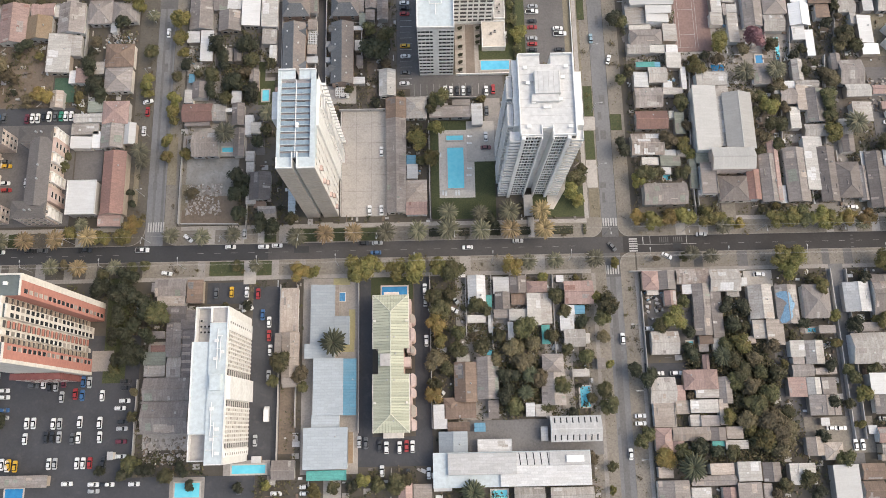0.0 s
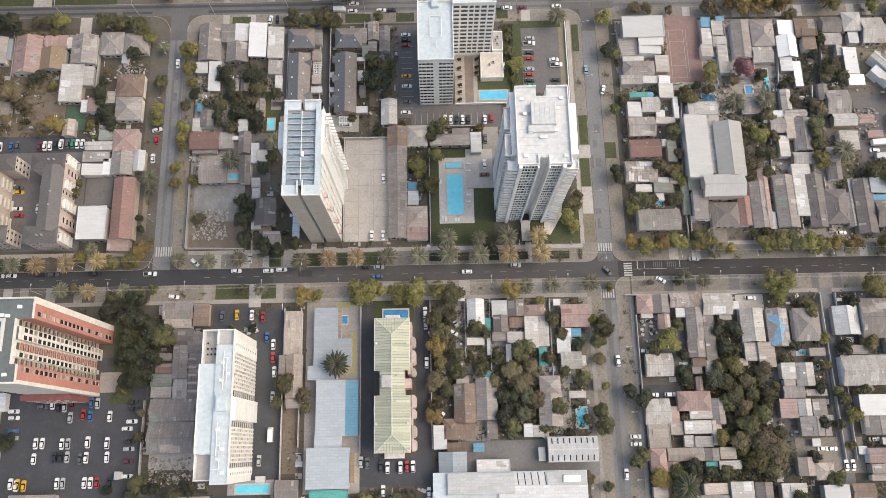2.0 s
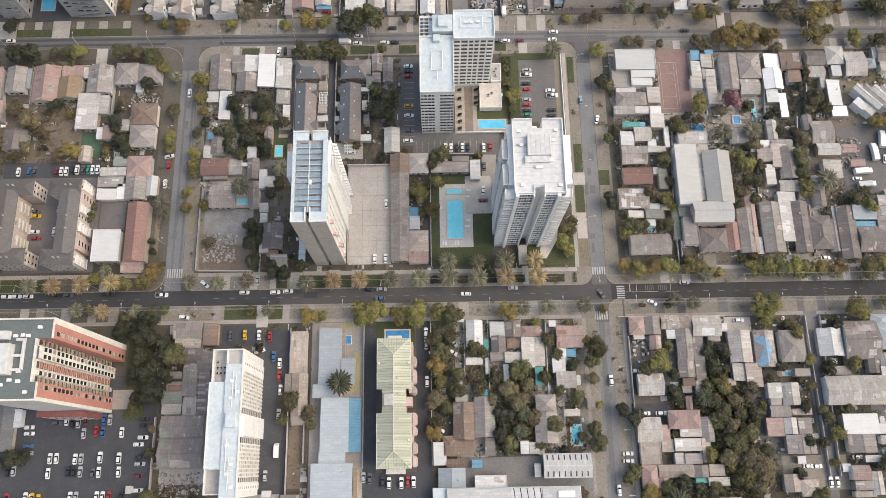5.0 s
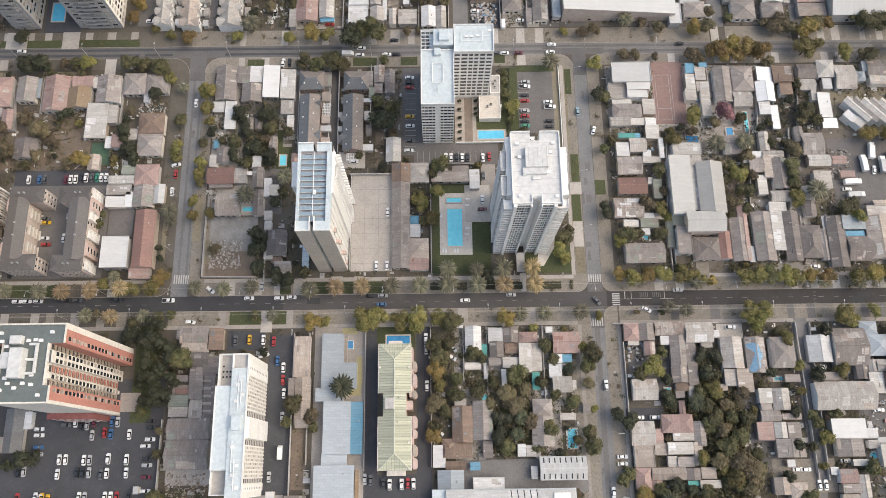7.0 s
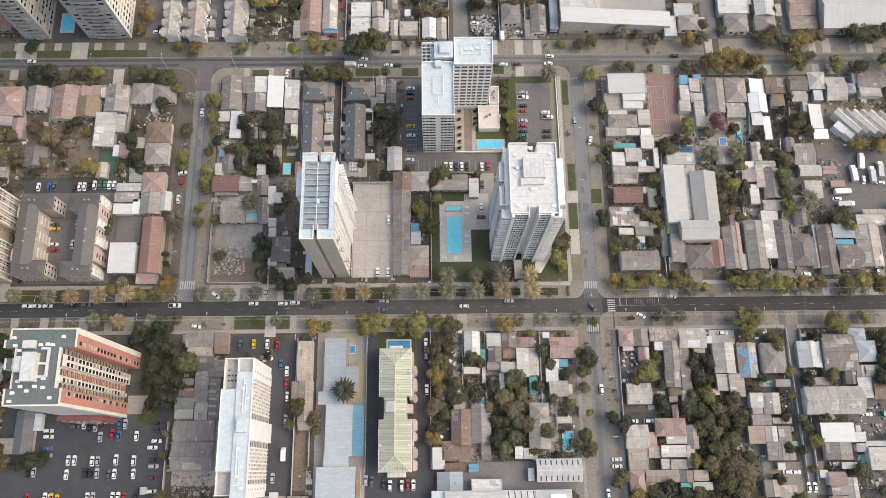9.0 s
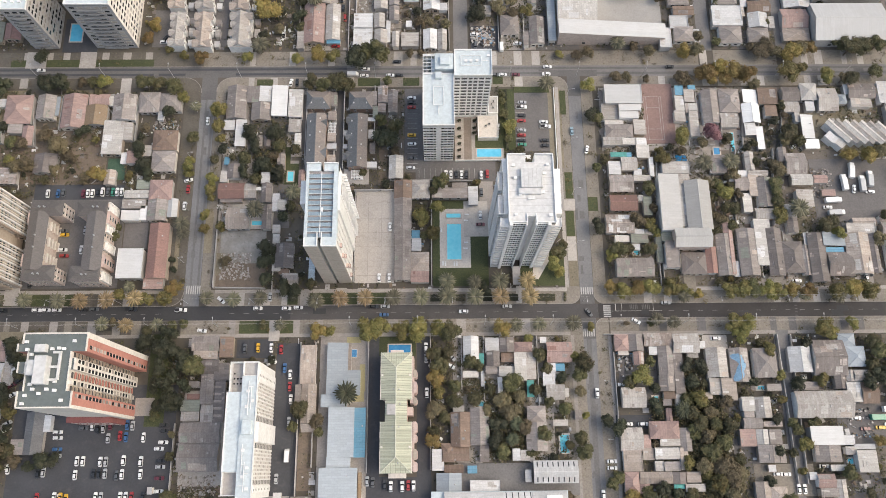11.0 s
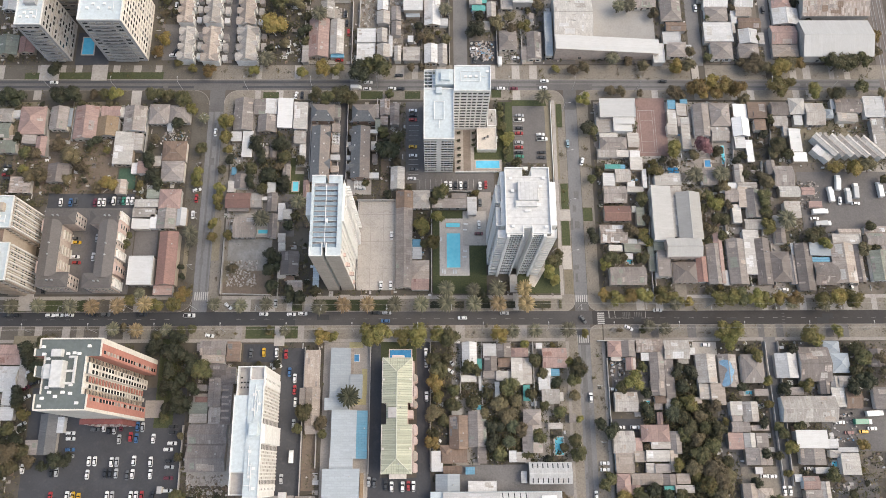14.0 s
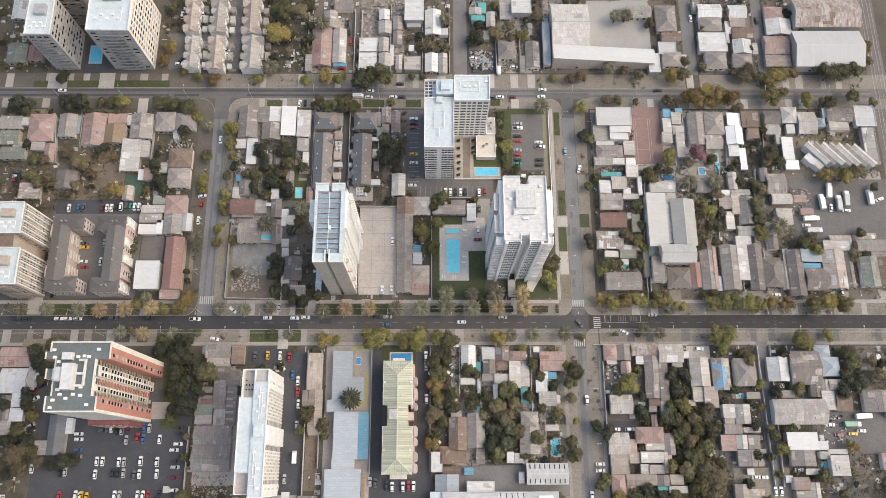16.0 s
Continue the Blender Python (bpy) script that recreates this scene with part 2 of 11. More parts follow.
CURTAIN = surface("curtain_behind_glass", (0.42, 0.38, 0.33), (0.24, 0.21, 0.19), rough=0.35, big=0.4, small=1.5, vary=0.3, bump=0)
BLACKGLASS = gloss("car_glass", (0.02, 0.024, 0.028), 0.08)
TYRE = gloss("tyre_rubber", (0.025, 0.025, 0.025), 0.85)
RIM = gloss("wheel_rim", (0.35, 0.35, 0.36), 0.35, 0.8)
BARK = surface("bark", (0.13, 0.10, 0.075), (0.09, 0.07, 0.05), big=1.0, small=5.0)
WOODWALL = surface("weathered_board", (0.22, 0.17, 0.125), (0.15, 0.115, 0.085), big=0.6, small=3.0)
BAYBLUE = surface("blue_bay_paint", (0.05, 0.20, 0.42), (0.07, 0.25, 0.48), big=0.6, small=1.8)
TARP = surface("blue_tarp", (0.15, 0.27, 0.39), (0.20, 0.33, 0.45), big=0.6, small=1.8)
LEAF = {
    "g": leaves("green_leaves", ((0.042, 0.046, 0.02), (0.10, 0.094, 0.038)), (0.15, 0.118, 0.06), 0.18),
    "d": leaves("dark_leaves", ((0.018, 0.022, 0.011), (0.046, 0.05, 0.025)), (0.085, 0.075, 0.046), 0.12),
    "o": leaves("turning_leaves", ((0.095, 0.078, 0.024), (0.185, 0.142, 0.043)), (0.25, 0.155, 0.055), 0.3),
    "y": leaves("olive_leaves", ((0.078, 0.077, 0.025), (0.17, 0.152, 0.046)), (0.225, 0.165, 0.06), 0.2),
    "b": leaves("brown_bush_leaves", ((0.075, 0.064, 0.036), (0.135, 0.11, 0.06)), (0.16, 0.122, 0.07), 0.25),
    "p": leaves("pink_blossom", ((0.22, 0.10, 0.11), (0.30, 0.16, 0.16))),
    "palm": leaves("palm_fronds", ((0.07, 0.068, 0.042), (0.165, 0.152, 0.098))),
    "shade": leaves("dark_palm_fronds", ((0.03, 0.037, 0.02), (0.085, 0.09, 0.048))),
    # near-black tone paints the shade beneath the crown
    "skirt": leaves("shaded_palm_fronds", ((0.022, 0.022, 0.013), (0.045, 0.04, 0.022))),
    "dry": leaves("golden_palm_fronds", ((0.14, 0.108, 0.052), (0.31, 0.22, 0.12))),
}
ROOFS = {
    "t": sheets("taupe_roof_sheets", (0.305, 0.272, 0.252), (0.25, 0.222, 0.207), (0.18, 0.148, 0.13)),
    "g": sheets("grey_roof_sheets", (0.43, 0.403, 0.373), (0.345, 0.32, 0.295), (0.24, 0.20, 0.17)),
    "w": sheets("white_roof_sheets", (0.58, 0.575, 0.57), (0.51, 0.505, 0.50), (0.46, 0.44, 0.415), dirt=0.35, contrast=0.45, rugged=0.18),
    "b": sheets("brown_roof_sheets", (0.235, 0.165, 0.125), (0.18, 0.13, 0.10), (0.12, 0.085, 0.065)),
    "r": sheets("red_brown_roof_tiles", (0.29, 0.165, 0.135), (0.23, 0.135, 0.115), (0.15, 0.10, 0.085), width=0.9, row=0.4, contrast=0.5),
    "d": sheets("dark_grey_shingles", (0.185, 0.183, 0.182), (0.15, 0.15, 0.152), (0.095, 0.092, 0.09), width=0.8, row=0.35, contrast=0.5),
    "p": sheets("pinkish_roof_sheets", (0.37, 0.255, 0.225), (0.31, 0.22, 0.195), (0.22, 0.155, 0.14)),
    "k": sheets("teal_roof_sheets", (0.10, 0.36, 0.33), (0.13, 0.42, 0.38)),
    "n": sheets("green_grey_roof_sheets", (0.26, 0.28, 0.235), (0.21, 0.225, 0.19), (0.16, 0.15, 0.12)),
    "o": sheets("pale_tan_roof_sheets", (0.42, 0.36, 0.31), (0.36, 0.305, 0.265), (0.26, 0.205, 0.17)),
    "u": sheets("patchy_rusted_sheets", (0.44, 0.39, 0.355), (0.23, 0.19, 0.165), (0.20, 0.125, 0.09), contrast=1.0, width=2.0, row=0.9),
    "m": sheets("dark_taupe_shingles", (0.148, 0.134, 0.126), (0.125, 0.114, 0.108), (0.10, 0.089, 0.083), width=0.9, row=0.4, contrast=0.4),
    "i": sheets("ivory_grey_roof_sheets", (0.50, 0.478, 0.447), (0.44, 0.418, 0.39), (0.33, 0.30, 0.27), dirt=0.45),
    "s": sheets("blue_grey_roof_sheets", (0.335, 0.37, 0.40), (0.32, 0.355, 0.385), (0.27, 0.30, 0.325), dirt=0.25, contrast=0.35, rugged=0.1),
    "l": sheets("blue_canopy_sheets", (0.10, 0.26, 0.37), (0.13, 0.30, 0.41), (0.2, 0.33, 0.42), dirt=0.3, rugged=0.12),
    "e": sheets("faded_green_tiles", (0.42, 0.425, 0.325), (0.38, 0.385, 0.295), (0.32, 0.325, 0.25), width=30, row=0.95, contrast=0.9, dirt=0.3, ribs=0.6, rugged=0.12),
    "j": sheets("weathered_dark_sheets", (0.225, 0.195, 0.18), (0.175, 0.152, 0.14), (0.125, 0.105, 0.094)),
    "x": sheets("smooth_white_sheets", (0.52, 0.515, 0.505), (0.485, 0.48, 0.47), (0.42, 0.405, 0.385), dirt=0.25, contrast=0.15, rugged=0.08, width=40.0, row=1.1),
    "c": sheets("bright_white_coated_roof", (0.74, 0.735, 0.725), (0.69, 0.685, 0.675), (0.55, 0.535, 0.51), dirt=0.25, contrast=0.15, rugged=0.08, width=6.0, row=1.1),
    "a": sheets("smooth_pale_grey_sheets", (0.43, 0.42, 0.402), (0.395, 0.385, 0.37), (0.33, 0.318, 0.30), dirt=0.3, contrast=0.15, rugged=0.12, width=40.0, row=1.1),
    "z": sheets("gold_brown_roof", (0.255, 0.19, 0.125), (0.30, 0.225, 0.15), (0.2, 0.12, 0.06), width=0.9, row=0.5),
}
ROOF_WORDS = {"t": "taupe fibre-cement sheet", "g": "grey corrugated sheet", "w": "white painted sheet", "b": "brown sheet", "r": "red-brown tile", "d": "dark grey shingle", "p": "faded pinkish sheet",
              "k": "teal sheet", "n": "greenish grey sheet", "o": "pale tan sheet", "u": "patchy rusted sheet", "m": "dark taupe shingle", "i": "ivory-grey sheet", "s": "blue-grey sheet", "l": "blue sheet", "e": "faded green tile", "x": "smooth white sheet", "c": "bright white coated", "a": "smooth pale grey sheet", "z": "golden brown tile", "j": "dark weathered sheet"}
SHAPE_WORDS = {"v": "gable", "h": "gable", "p": "hip", "q": "hip", "f": "flat", "s": "sloping"}

# ---- mesh helpers ----


def mesh_of(name, verts, faces, mats, slots=None, smooth=False):
    me = bpy.data.meshes.new(name)
    me.from_pydata([tuple(v) for v in verts], [], faces)
    for m in mats if isinstance(mats, (list, tuple)) else [mats]:
        me.materials.append(m)
    if slots:
        me.polygons.foreach_set("material_index", slots)
    if smooth:
        me.polygons.foreach_set("use_smooth", [True] * len(me.polygons))
    me.update()
    return me


def part(name, me, parent, at=(0, 0, 0), label="", rz=0.0):
    ob = new(name, me)
    ob.parent = parent
    ob.location = at
    ob.rotation_euler = (0, 0, radians(rz))
    if label:
        ob["label"] = label
    return ob


def thing(name, x, y, z=0.0, rz=0.0, label="", category="", group="", kind="", me=None):
    ob = new(name, me)
    ob.location = (x, y, z)
    ob.rotation_euler = (0, 0, radians(rz))
    return tagged(ob, label, category, group, kind)


class Build:
    """Collects boxes and prisms into one mesh with material slots."""

    def __init__(self):
        self.v, self.f, self.s = [], [], []

    def box(self, x0, y0, z0, x1, y1, z1, s=0, cut=0.0):
        """A box; cut: its top edges are cut back by so much."""
        i = len(self.v)
        c = cut
        if c:
            rings = [(x0, y0, x1, y1, z0), (x0, y0, x1, y1, z1 - c), (x0 + c, y0 + c, x1 - c, y1 - c, z1)]
        else:
            rings = [(x0, y0, x1, y1, z0), (x0, y0, x1, y1, z1)]
        for a, b, d, e, z in rings:
            self.v += [(a, b, z), (d, b, z), (d, e, z), (a, e, z)]
        self.f.append((i + 3, i + 2, i + 1, i))
        for k in range(len(rings) - 1):
            for j in range(4):
                o = i + 4 * k
                self.f.append((o + j, o + (j + 1) % 4, o + 4 + (j + 1) % 4, o + 4 + j))
        o = i + 4 * (len(rings) - 1)
        self.f.append((o, o + 1, o + 2, o + 3))
        self.s += [s] * (len(self.f) - len(self.s))
        return self

    def loft(self, rings, s=0, cap=True):
        """Joins rings of equally many points."""
        i, n = len(self.v), len(rings[0])
        for r in rings:
            self.v += r
        for k in range(len(rings) - 1):
            for j in range(n):
                o = i + n * k
                self.f.append((o + j, o + (j + 1) % n, o + n + (j + 1) % n, o + n + j))
        if cap:
            self.f.append(tuple(range(i + n - 1, i - 1, -1)))
            o = i + n * (len(rings) - 1)
            self.f.append(tuple(range(o, o + n)))
        self.s += [s] * (len(self.f) - len(self.s))
        return self

    def prism(self, pts, z0, z1, s=0):
        return self.loft([[(x, y, z0) for x, y in pts], [(x, y, z1) for x, y in pts]], s)

    def tube(self, a, b, r0, r1=None, n=8, s=0):
        a, b = Vector(a), Vector(b)
        q = (b - a).to_track_quat("Z", "Y")
        r1 = r0 if r1 is None else r1
        rings = []
        for c, r in ((a, r0), (b, r1)):
            rings.append([tuple(c + q @ Vector((r * math.cos(6.28319 * k / n), r * math.sin(6.28319 * k / n), 0))) for k in range(n)])
        return self.loft(rings, s)

    def face(self, pts, s=0):
        i = len(self.v)
        self.v += [tuple(p) for p in pts]
        self.f.append(tuple(range(i, i + len(pts))))
        self.s.append(s)
        return self

    def mesh(self, name, *mats, smooth=False):
        return mesh_of(name, self.v, self.f, mats, self.s, smooth)


DRIVES = []


def slab(name, x0, y0, x1, y1, z0, z1, m, label="", category="", kind="structure"):
    """A level piece of ground, paving or water."""
    if name in ("drive", "pavement") and x1 - x0 < 60:
        DRIVES.append((x0, y0, x1, y1))
    cx, cy = (x0 + x1) / 2, (y0 + y1) / 2
    b = Build().box(x0 - cx, y0 - cy, z0, x1 - cx, y1 - cy, z1)
    return thing(name, cx, cy, label=label, category=category, kind=kind, me=b.mesh(name, m))

# ---- kinds of things ----
WALLS = [GREYWALL, WHITE, CREAM, GREYWALL, TAN]
rng = random.Random(7)
WINDOW = {}
TAKEN = []


def framed(w, h, n=1, rim=0.08, deep=0.06, out=0.08, glass=(1,), sill=0.0):
    """One connected front facing -y: a frame with n panes in a row set back in it; sill: a solid band below the panes."""
    v, f, s = [], [], []
    xs = [-w / 2] + [q for k in range(n) for q in (-w / 2 + k * w / n + rim, -w / 2 + (k + 1) * w / n - rim)] + [w / 2]
    zs = [0, sill + rim, h - rim, h]
    at = {}

    def p(x, y, z):
        key = (round(x, 4), round(y, 4), round(z, 4))
        if key not in at:
            at[key] = len(v)
            v.append(key)
        return at[key]

    for i in range(len(xs) - 1):
        for j in range(3):
            x0, x1, z0, z1 = xs[i], xs[i + 1], zs[j], zs[j + 1]
            pane = j == 1 and i % 2 == 1
            y = -out + deep if pane else -out
            f.append((p(x0, y, z0), p(x1, y, z0), p(x1, y, z1), p(x0, y, z1)))
            s.append(glass[(i // 2) % len(glass)] if pane else 0)
            if pane:
                q = [(x0, z0), (x1, z0), (x1, z1), (x0, z1)]
                for k in range(4):
                    (a, c), (d, e) = q[k], q[(k + 1) % 4]
                    f.append((p(a, -out, c), p(d, -out, e), p(d, y, e), p(a, y, c)))
                    s.append(0)
    for a, c, d, e in ((-w / 2, 0, w / 2, 0), (w / 2, 0, w / 2, h), (w / 2, h, -w / 2, h), (-w / 2, h, -w / 2, 0)):
        f.append((p(a, -out, c), p(a, 0.02, c), p(d, 0.02, e), p(d, -out, e)))
        s.append(0)
    return v, f, s


def window_mesh(w, h, glass=None):
    """A window that stands a little proud of a wall facing -y: a frame round a pane set back in it."""
    key = (round(w, 2), round(h, 2), glass.name if glass else "")
    if key not in WINDOW:
        v, f, s = framed(w, h)
        WINDOW[key] = mesh_of("window", v, f, [FRAMEW, glass or GLASS], s)
    return WINDOW[key]


VENT = Build().tube((0, 0, -0.5), (0, 0, 0.5), 0.14, n=8).tube((0, 0, 0.5), (0, 0, 0.75), 0.3, 0.06, n=8).mesh("roof_vent", STEEL)


ODD = {"t": "gojn", "g": "itwo", "w": "igwi", "b": "tdj", "p": "rtgo", "o": "gtiu", "u": "wbtg", "i": "wgw", "n": "tgj", "j": "tgmu"}
patcher = random.Random(41)


PATCHES = Build()
TONES = sorted(ROOFS)


def odd_sheets(br, e, g, area, share, height, room):
    """Single sheets of another age laid into a roof, in short runs side by side."""
    for _ in range(int(area * share * patcher.uniform(0.3, 1.7))):
        s = patcher.choice((-1, 1))
        x0 = e * patcher.uniform(0.03, 0.72)
        x1 = min(e * 0.97, x0 + patcher.uniform(1.2, 3.2))
        y0 = patcher.uniform(-g + 0.15, g - 1.1)
        slot = patcher.randrange(3)
        lift = patcher.uniform(0.02, 0.07)
        for k in range(patcher.choice((1, 1, 2, 3, 5))):
            ya, yb = y0 + k * 0.92, y0 + k * 0.92 + 0.86
            if yb > g - 0.1 or not (room(x0, ya) and room(x0, yb)):
                break
            xe = x1 + patcher.uniform(-0.25, 0.0)
            z0, z1 = height(s * x0) + lift, height(s * xe) + lift
            q = [(s * x0, ya, z0), (s * xe, ya, z1), (s * xe, yb, z1), (s * x0, yb, z0)]
            br.face(q if s > 0 else q[::-1], slot)
    for _ in range(int(area * 0.03 * patcher.uniform(0.0, 2.0))):
        s = patcher.choice((-1, 1))
        px, py = s * e * patcher.uniform(0.1, 0.8), patcher.uniform(-g * 0.8, g * 0.8)
        if not room(abs(px), py):
            continue
        a, b = patcher.choice(((0.2, 0.2), (0.3, 0.15), (0.06, 1.3), (0.07, 0.9), (0.4, 0.3)))
        z = height(px)
        br.box(px - a, py - b, z - 0.12, px + a, py + b, z + patcher.uniform(0.1, 0.28), patcher.randrange(3))


def house(x, y, w, d, h, shape, tone, turn=0.0, wall=None, group=""):
    """A low house or outbuilding. w along x, d along y, h to the eaves; shape v or h: gable with the ridge along y or x, p or q: hip, f: flat, s: sloping."""
    k = rng.random()
    wall = wall or WALLS[int(k * 4.99)]
    area = w * d
    kind = "house" if area > 38 else "shed"
    label = f"{ROOF_WORDS[tone]} {SHAPE_WORDS[shape]} roof, low {'house' if area > 38 else 'outbuilding'} with plain rendered walls"
    along = shape in "hq"
    L, W = (w, d) if along else (d, w)
    rz = turn + (90 if along else 0)
    home = thing(kind, x, y, rz=rz, label=label, category=kind, group=group)
    o = 0.35 if area > 38 else 0.2
    a, b = W / 2 - o, L / 2 - o
    e, g = W / 2, L / 2
    rise = min(W * 0.5, L * 0.5) * (0.36 if shape in "vhpq" else 0.0)
    t = 0.13
    roofm = ROOFS[tone]
    bw, br = Build(), Build()
    if shape in "vh":
        top = h + rise * a / e
        ring = lambda yy: [(-a, yy, -0.1), (a, yy, -0.1), (a, yy, h), (0, yy, top - 0.02), (-a, yy, h)]
        bw.loft([ring(b), ring(-b)])
        hz = h - rise * o / e
        for s in (-1, 1):
            lo = [(s * e, -g, hz), (s * e, g, hz), (0, g, h + rise), (0, -g, h + rise)]
            hi = [(p[0], p[1], p[2] + t) for p in lo]
            if s > 0:
                lo, hi = lo[::-1], hi[::-1]
            br.loft([hi, lo])
        cap = Build().box(-0.16, -g - 0.03, h + rise + 0.02, 0.16, g + 0.03, h + rise + t + 0.07, cut=0.03)
    elif shape in "pq":
        bw.box(-a, -b, -0.1, a, b, h)
        n = max(0.25, g - e)
        hz = h - rise * o / e
        for dz, flip in ((t, False),):
            c = [(-e, -g, hz), (e, -g, hz), (e, g, hz), (-e, g, hz)]
            r0, r1 = (0, -n, h + rise), (0, n, h + rise)
            up = lambda p: (p[0], p[1], p[2] + t)
            for f in ((c[0], c[1], r0), (c[1], c[2], r1, r0), (c[2], c[3], r1), (c[3], c[0], r0, r1)):
                br.face([up(p) for p in f])
            br.face([(p[0], p[1], p[2]) for p in c[::-1]])
            for i in range(4):
                p, q = c[i], c[(i + 1) % 4]
                br.face((p, q, up(q), up(p)))
        cap = Build().box(-0.14, -n, h + rise + 0.05, 0.14, n, h + rise + t + 0.06, cut=0.03)
        for sx, sy in ((1, 1), (1, -1), (-1, 1), (-1, -1)):
            cap.tube((0, sy * n, h + rise + t), (sx * e, sy * g, hz + t), 0.09, n=5)
    elif shape == "s":
        ln = 0.09 * W
        ring = lambda yy: [(-a, yy, -0.1), (a, yy, -0.1), (a, yy, h), (-a, yy, h + ln)]
        bw.loft([ring(b), ring(-b)])
        lo = [(-e, -g, h + ln + 0.02), (-e, g, h + ln + 0.02), (e, g, h - 0.02), (e, -g, h - 0.02)][::-1]
        br.loft([lo, [(p[0], p[1], p[2] + t) for p in lo]])
        cap = None
    else:
        bw.box(-a, -b, -0.1, a, b, h)
        br.box(-e, -g, h, e, g, h + t)
        cap = Build()
        for x0, y0, x1, y1 in ((-e, -g, e, -g + 0.2), (-e, g - 0.2, e, g), (-e, -g + 0.2, -e + 0.2, g - 0.2), (e - 0.2, -g + 0.2, e, g - 0.2)):
            cap.box(x0, y0, h + t, x1, y1, h + t + 0.28)
    if tone in ODD and area > 12:
        odd = Build()
        picks = patcher.sample(ODD[tone], 3)
        hz = h - rise * o / e
        if shape == "s":
            high = lambda q: h + 0.045 * W + t - 0.09 * q
        elif shape == "f":
            high = lambda q: h + t
        else:
            high = lambda q: h + rise + t - (h + rise - hz) * abs(q) / e
        inset = 0.3 if shape == "f" else 0.0
        ridge = max(0.25, g - e)
        room = (lambda q, yy: abs(yy) < ridge + (g - ridge) * q / e - 0.15) if shape in "pq" else (lambda q, yy: True)
        odd_sheets(odd, e - inset, g - inset, area, (0.015 if shape in "pq" else 0.04) * (2.2 if tone == "u" else 1.0), high, room)
        cr, sr, n0 = math.cos(radians(rz)), math.sin(radians(rz)), len(PATCHES.v)
        PATCHES.v += [(x + cr * q[0] - sr * q[1], y + sr * q[0] + cr * q[1], q[2]) for q in odd.v]
        PATCHES.f += [tuple(i + n0 for i in q) for q in odd.f]
        PATCHES.s += [TONES.index(picks[q]) for q in odd.s]
    if area > 60:
        px, py, ux, uy, half = (0, -b, 1, 0, a) if not along else (-a, 0, 0, -1, b)
        for q, wide, z0, z1, m in ((-0.5, 0.7, 0.95, 2.1, 2), (0.5, 0.7, 0.95, 2.1, 2), (0.0, 0.45, 0.0, 2.05, 3)):
            for grow, out, slot in ((0.08, 0.04, 1), (0.0, 0.06, m)):
                cx, cy, e1 = px + ux * q * half, py + uy * q * half, wide + grow
                nx, ny = (0, -1) if not along else (-1, 0)
                xs = sorted((cx - ux * e1 - nx * 0.02, cx + ux * e1 + nx * out))
                ys = sorted((cy - uy * e1 - ny * 0.02, cy + uy * e1 + ny * out))
                bw.box(xs[0], ys[0], z0 - (grow if z0 else 0), xs[1], ys[1], z1 + grow, slot)
    wl = part("wall", bw.mesh("wall", wall, FRAMEW, GLASS, WOODWALL), home)
    rf = part("roof", br.mesh("roof", roofm), home)
    if cap and (area > 38 or shape != "f"):
        part("parapet" if shape == "f" else "ridge_cap", cap.mesh("cap", roofm), rf)
    TAKEN.append((x - w / 2, y - d / 2, x + w / 2, y + d / 2))
    if area > 60:
        if k > 0.45 and shape in "vhpqs":
            part("roof_vent", VENT, rf, (e * 0.45, g * (k * 2 - 1.4), h + rise * 0.5 + 0.15), "grey metal flue")
    return home


def annex(x, y, w, d, h, shape, tone):
    """A house with a low lean-to against its garden side."""
    house(x, y, w, d, h, shape, tone)
    q = rng.random()
    aw, ad = w * rng.uniform(0.35, 0.7), rng.uniform(2.2, 3.6)
    side = 1 if q < 0.5 else -1
    house(x + (w - aw) / 2 * (1 if rng.random() < 0.5 else -1), y + side * (d / 2 + ad / 2 - 0.1), aw, ad, 2.3 + 0.3 * q, "f" if q < 0.7 else "s", rng.choice("gguwtp"))


def gable(br, x0, y0, x1, y1, h, rise, along, t=0.14):
    """A gable roof over a rectangle; along: the ridge runs along x."""
    def P(u, v, z):
        return (u, v, z) if along else (v, u, z)
    a0, a1, c0, c1 = (x0, x1, y0, y1) if along else (y0, y1, x0, x1)
    m = (c0 + c1) / 2
    for c in (c0, c1):
        lo = [P(a0, c, h), P(a1, c, h), P(a1, m, h + rise), P(a0, m, h + rise)]
        if (c == c1) == along:
            lo = lo[::-1]
        br.loft([lo, [(p[0], p[1], p[2] + t) for p in lo]])


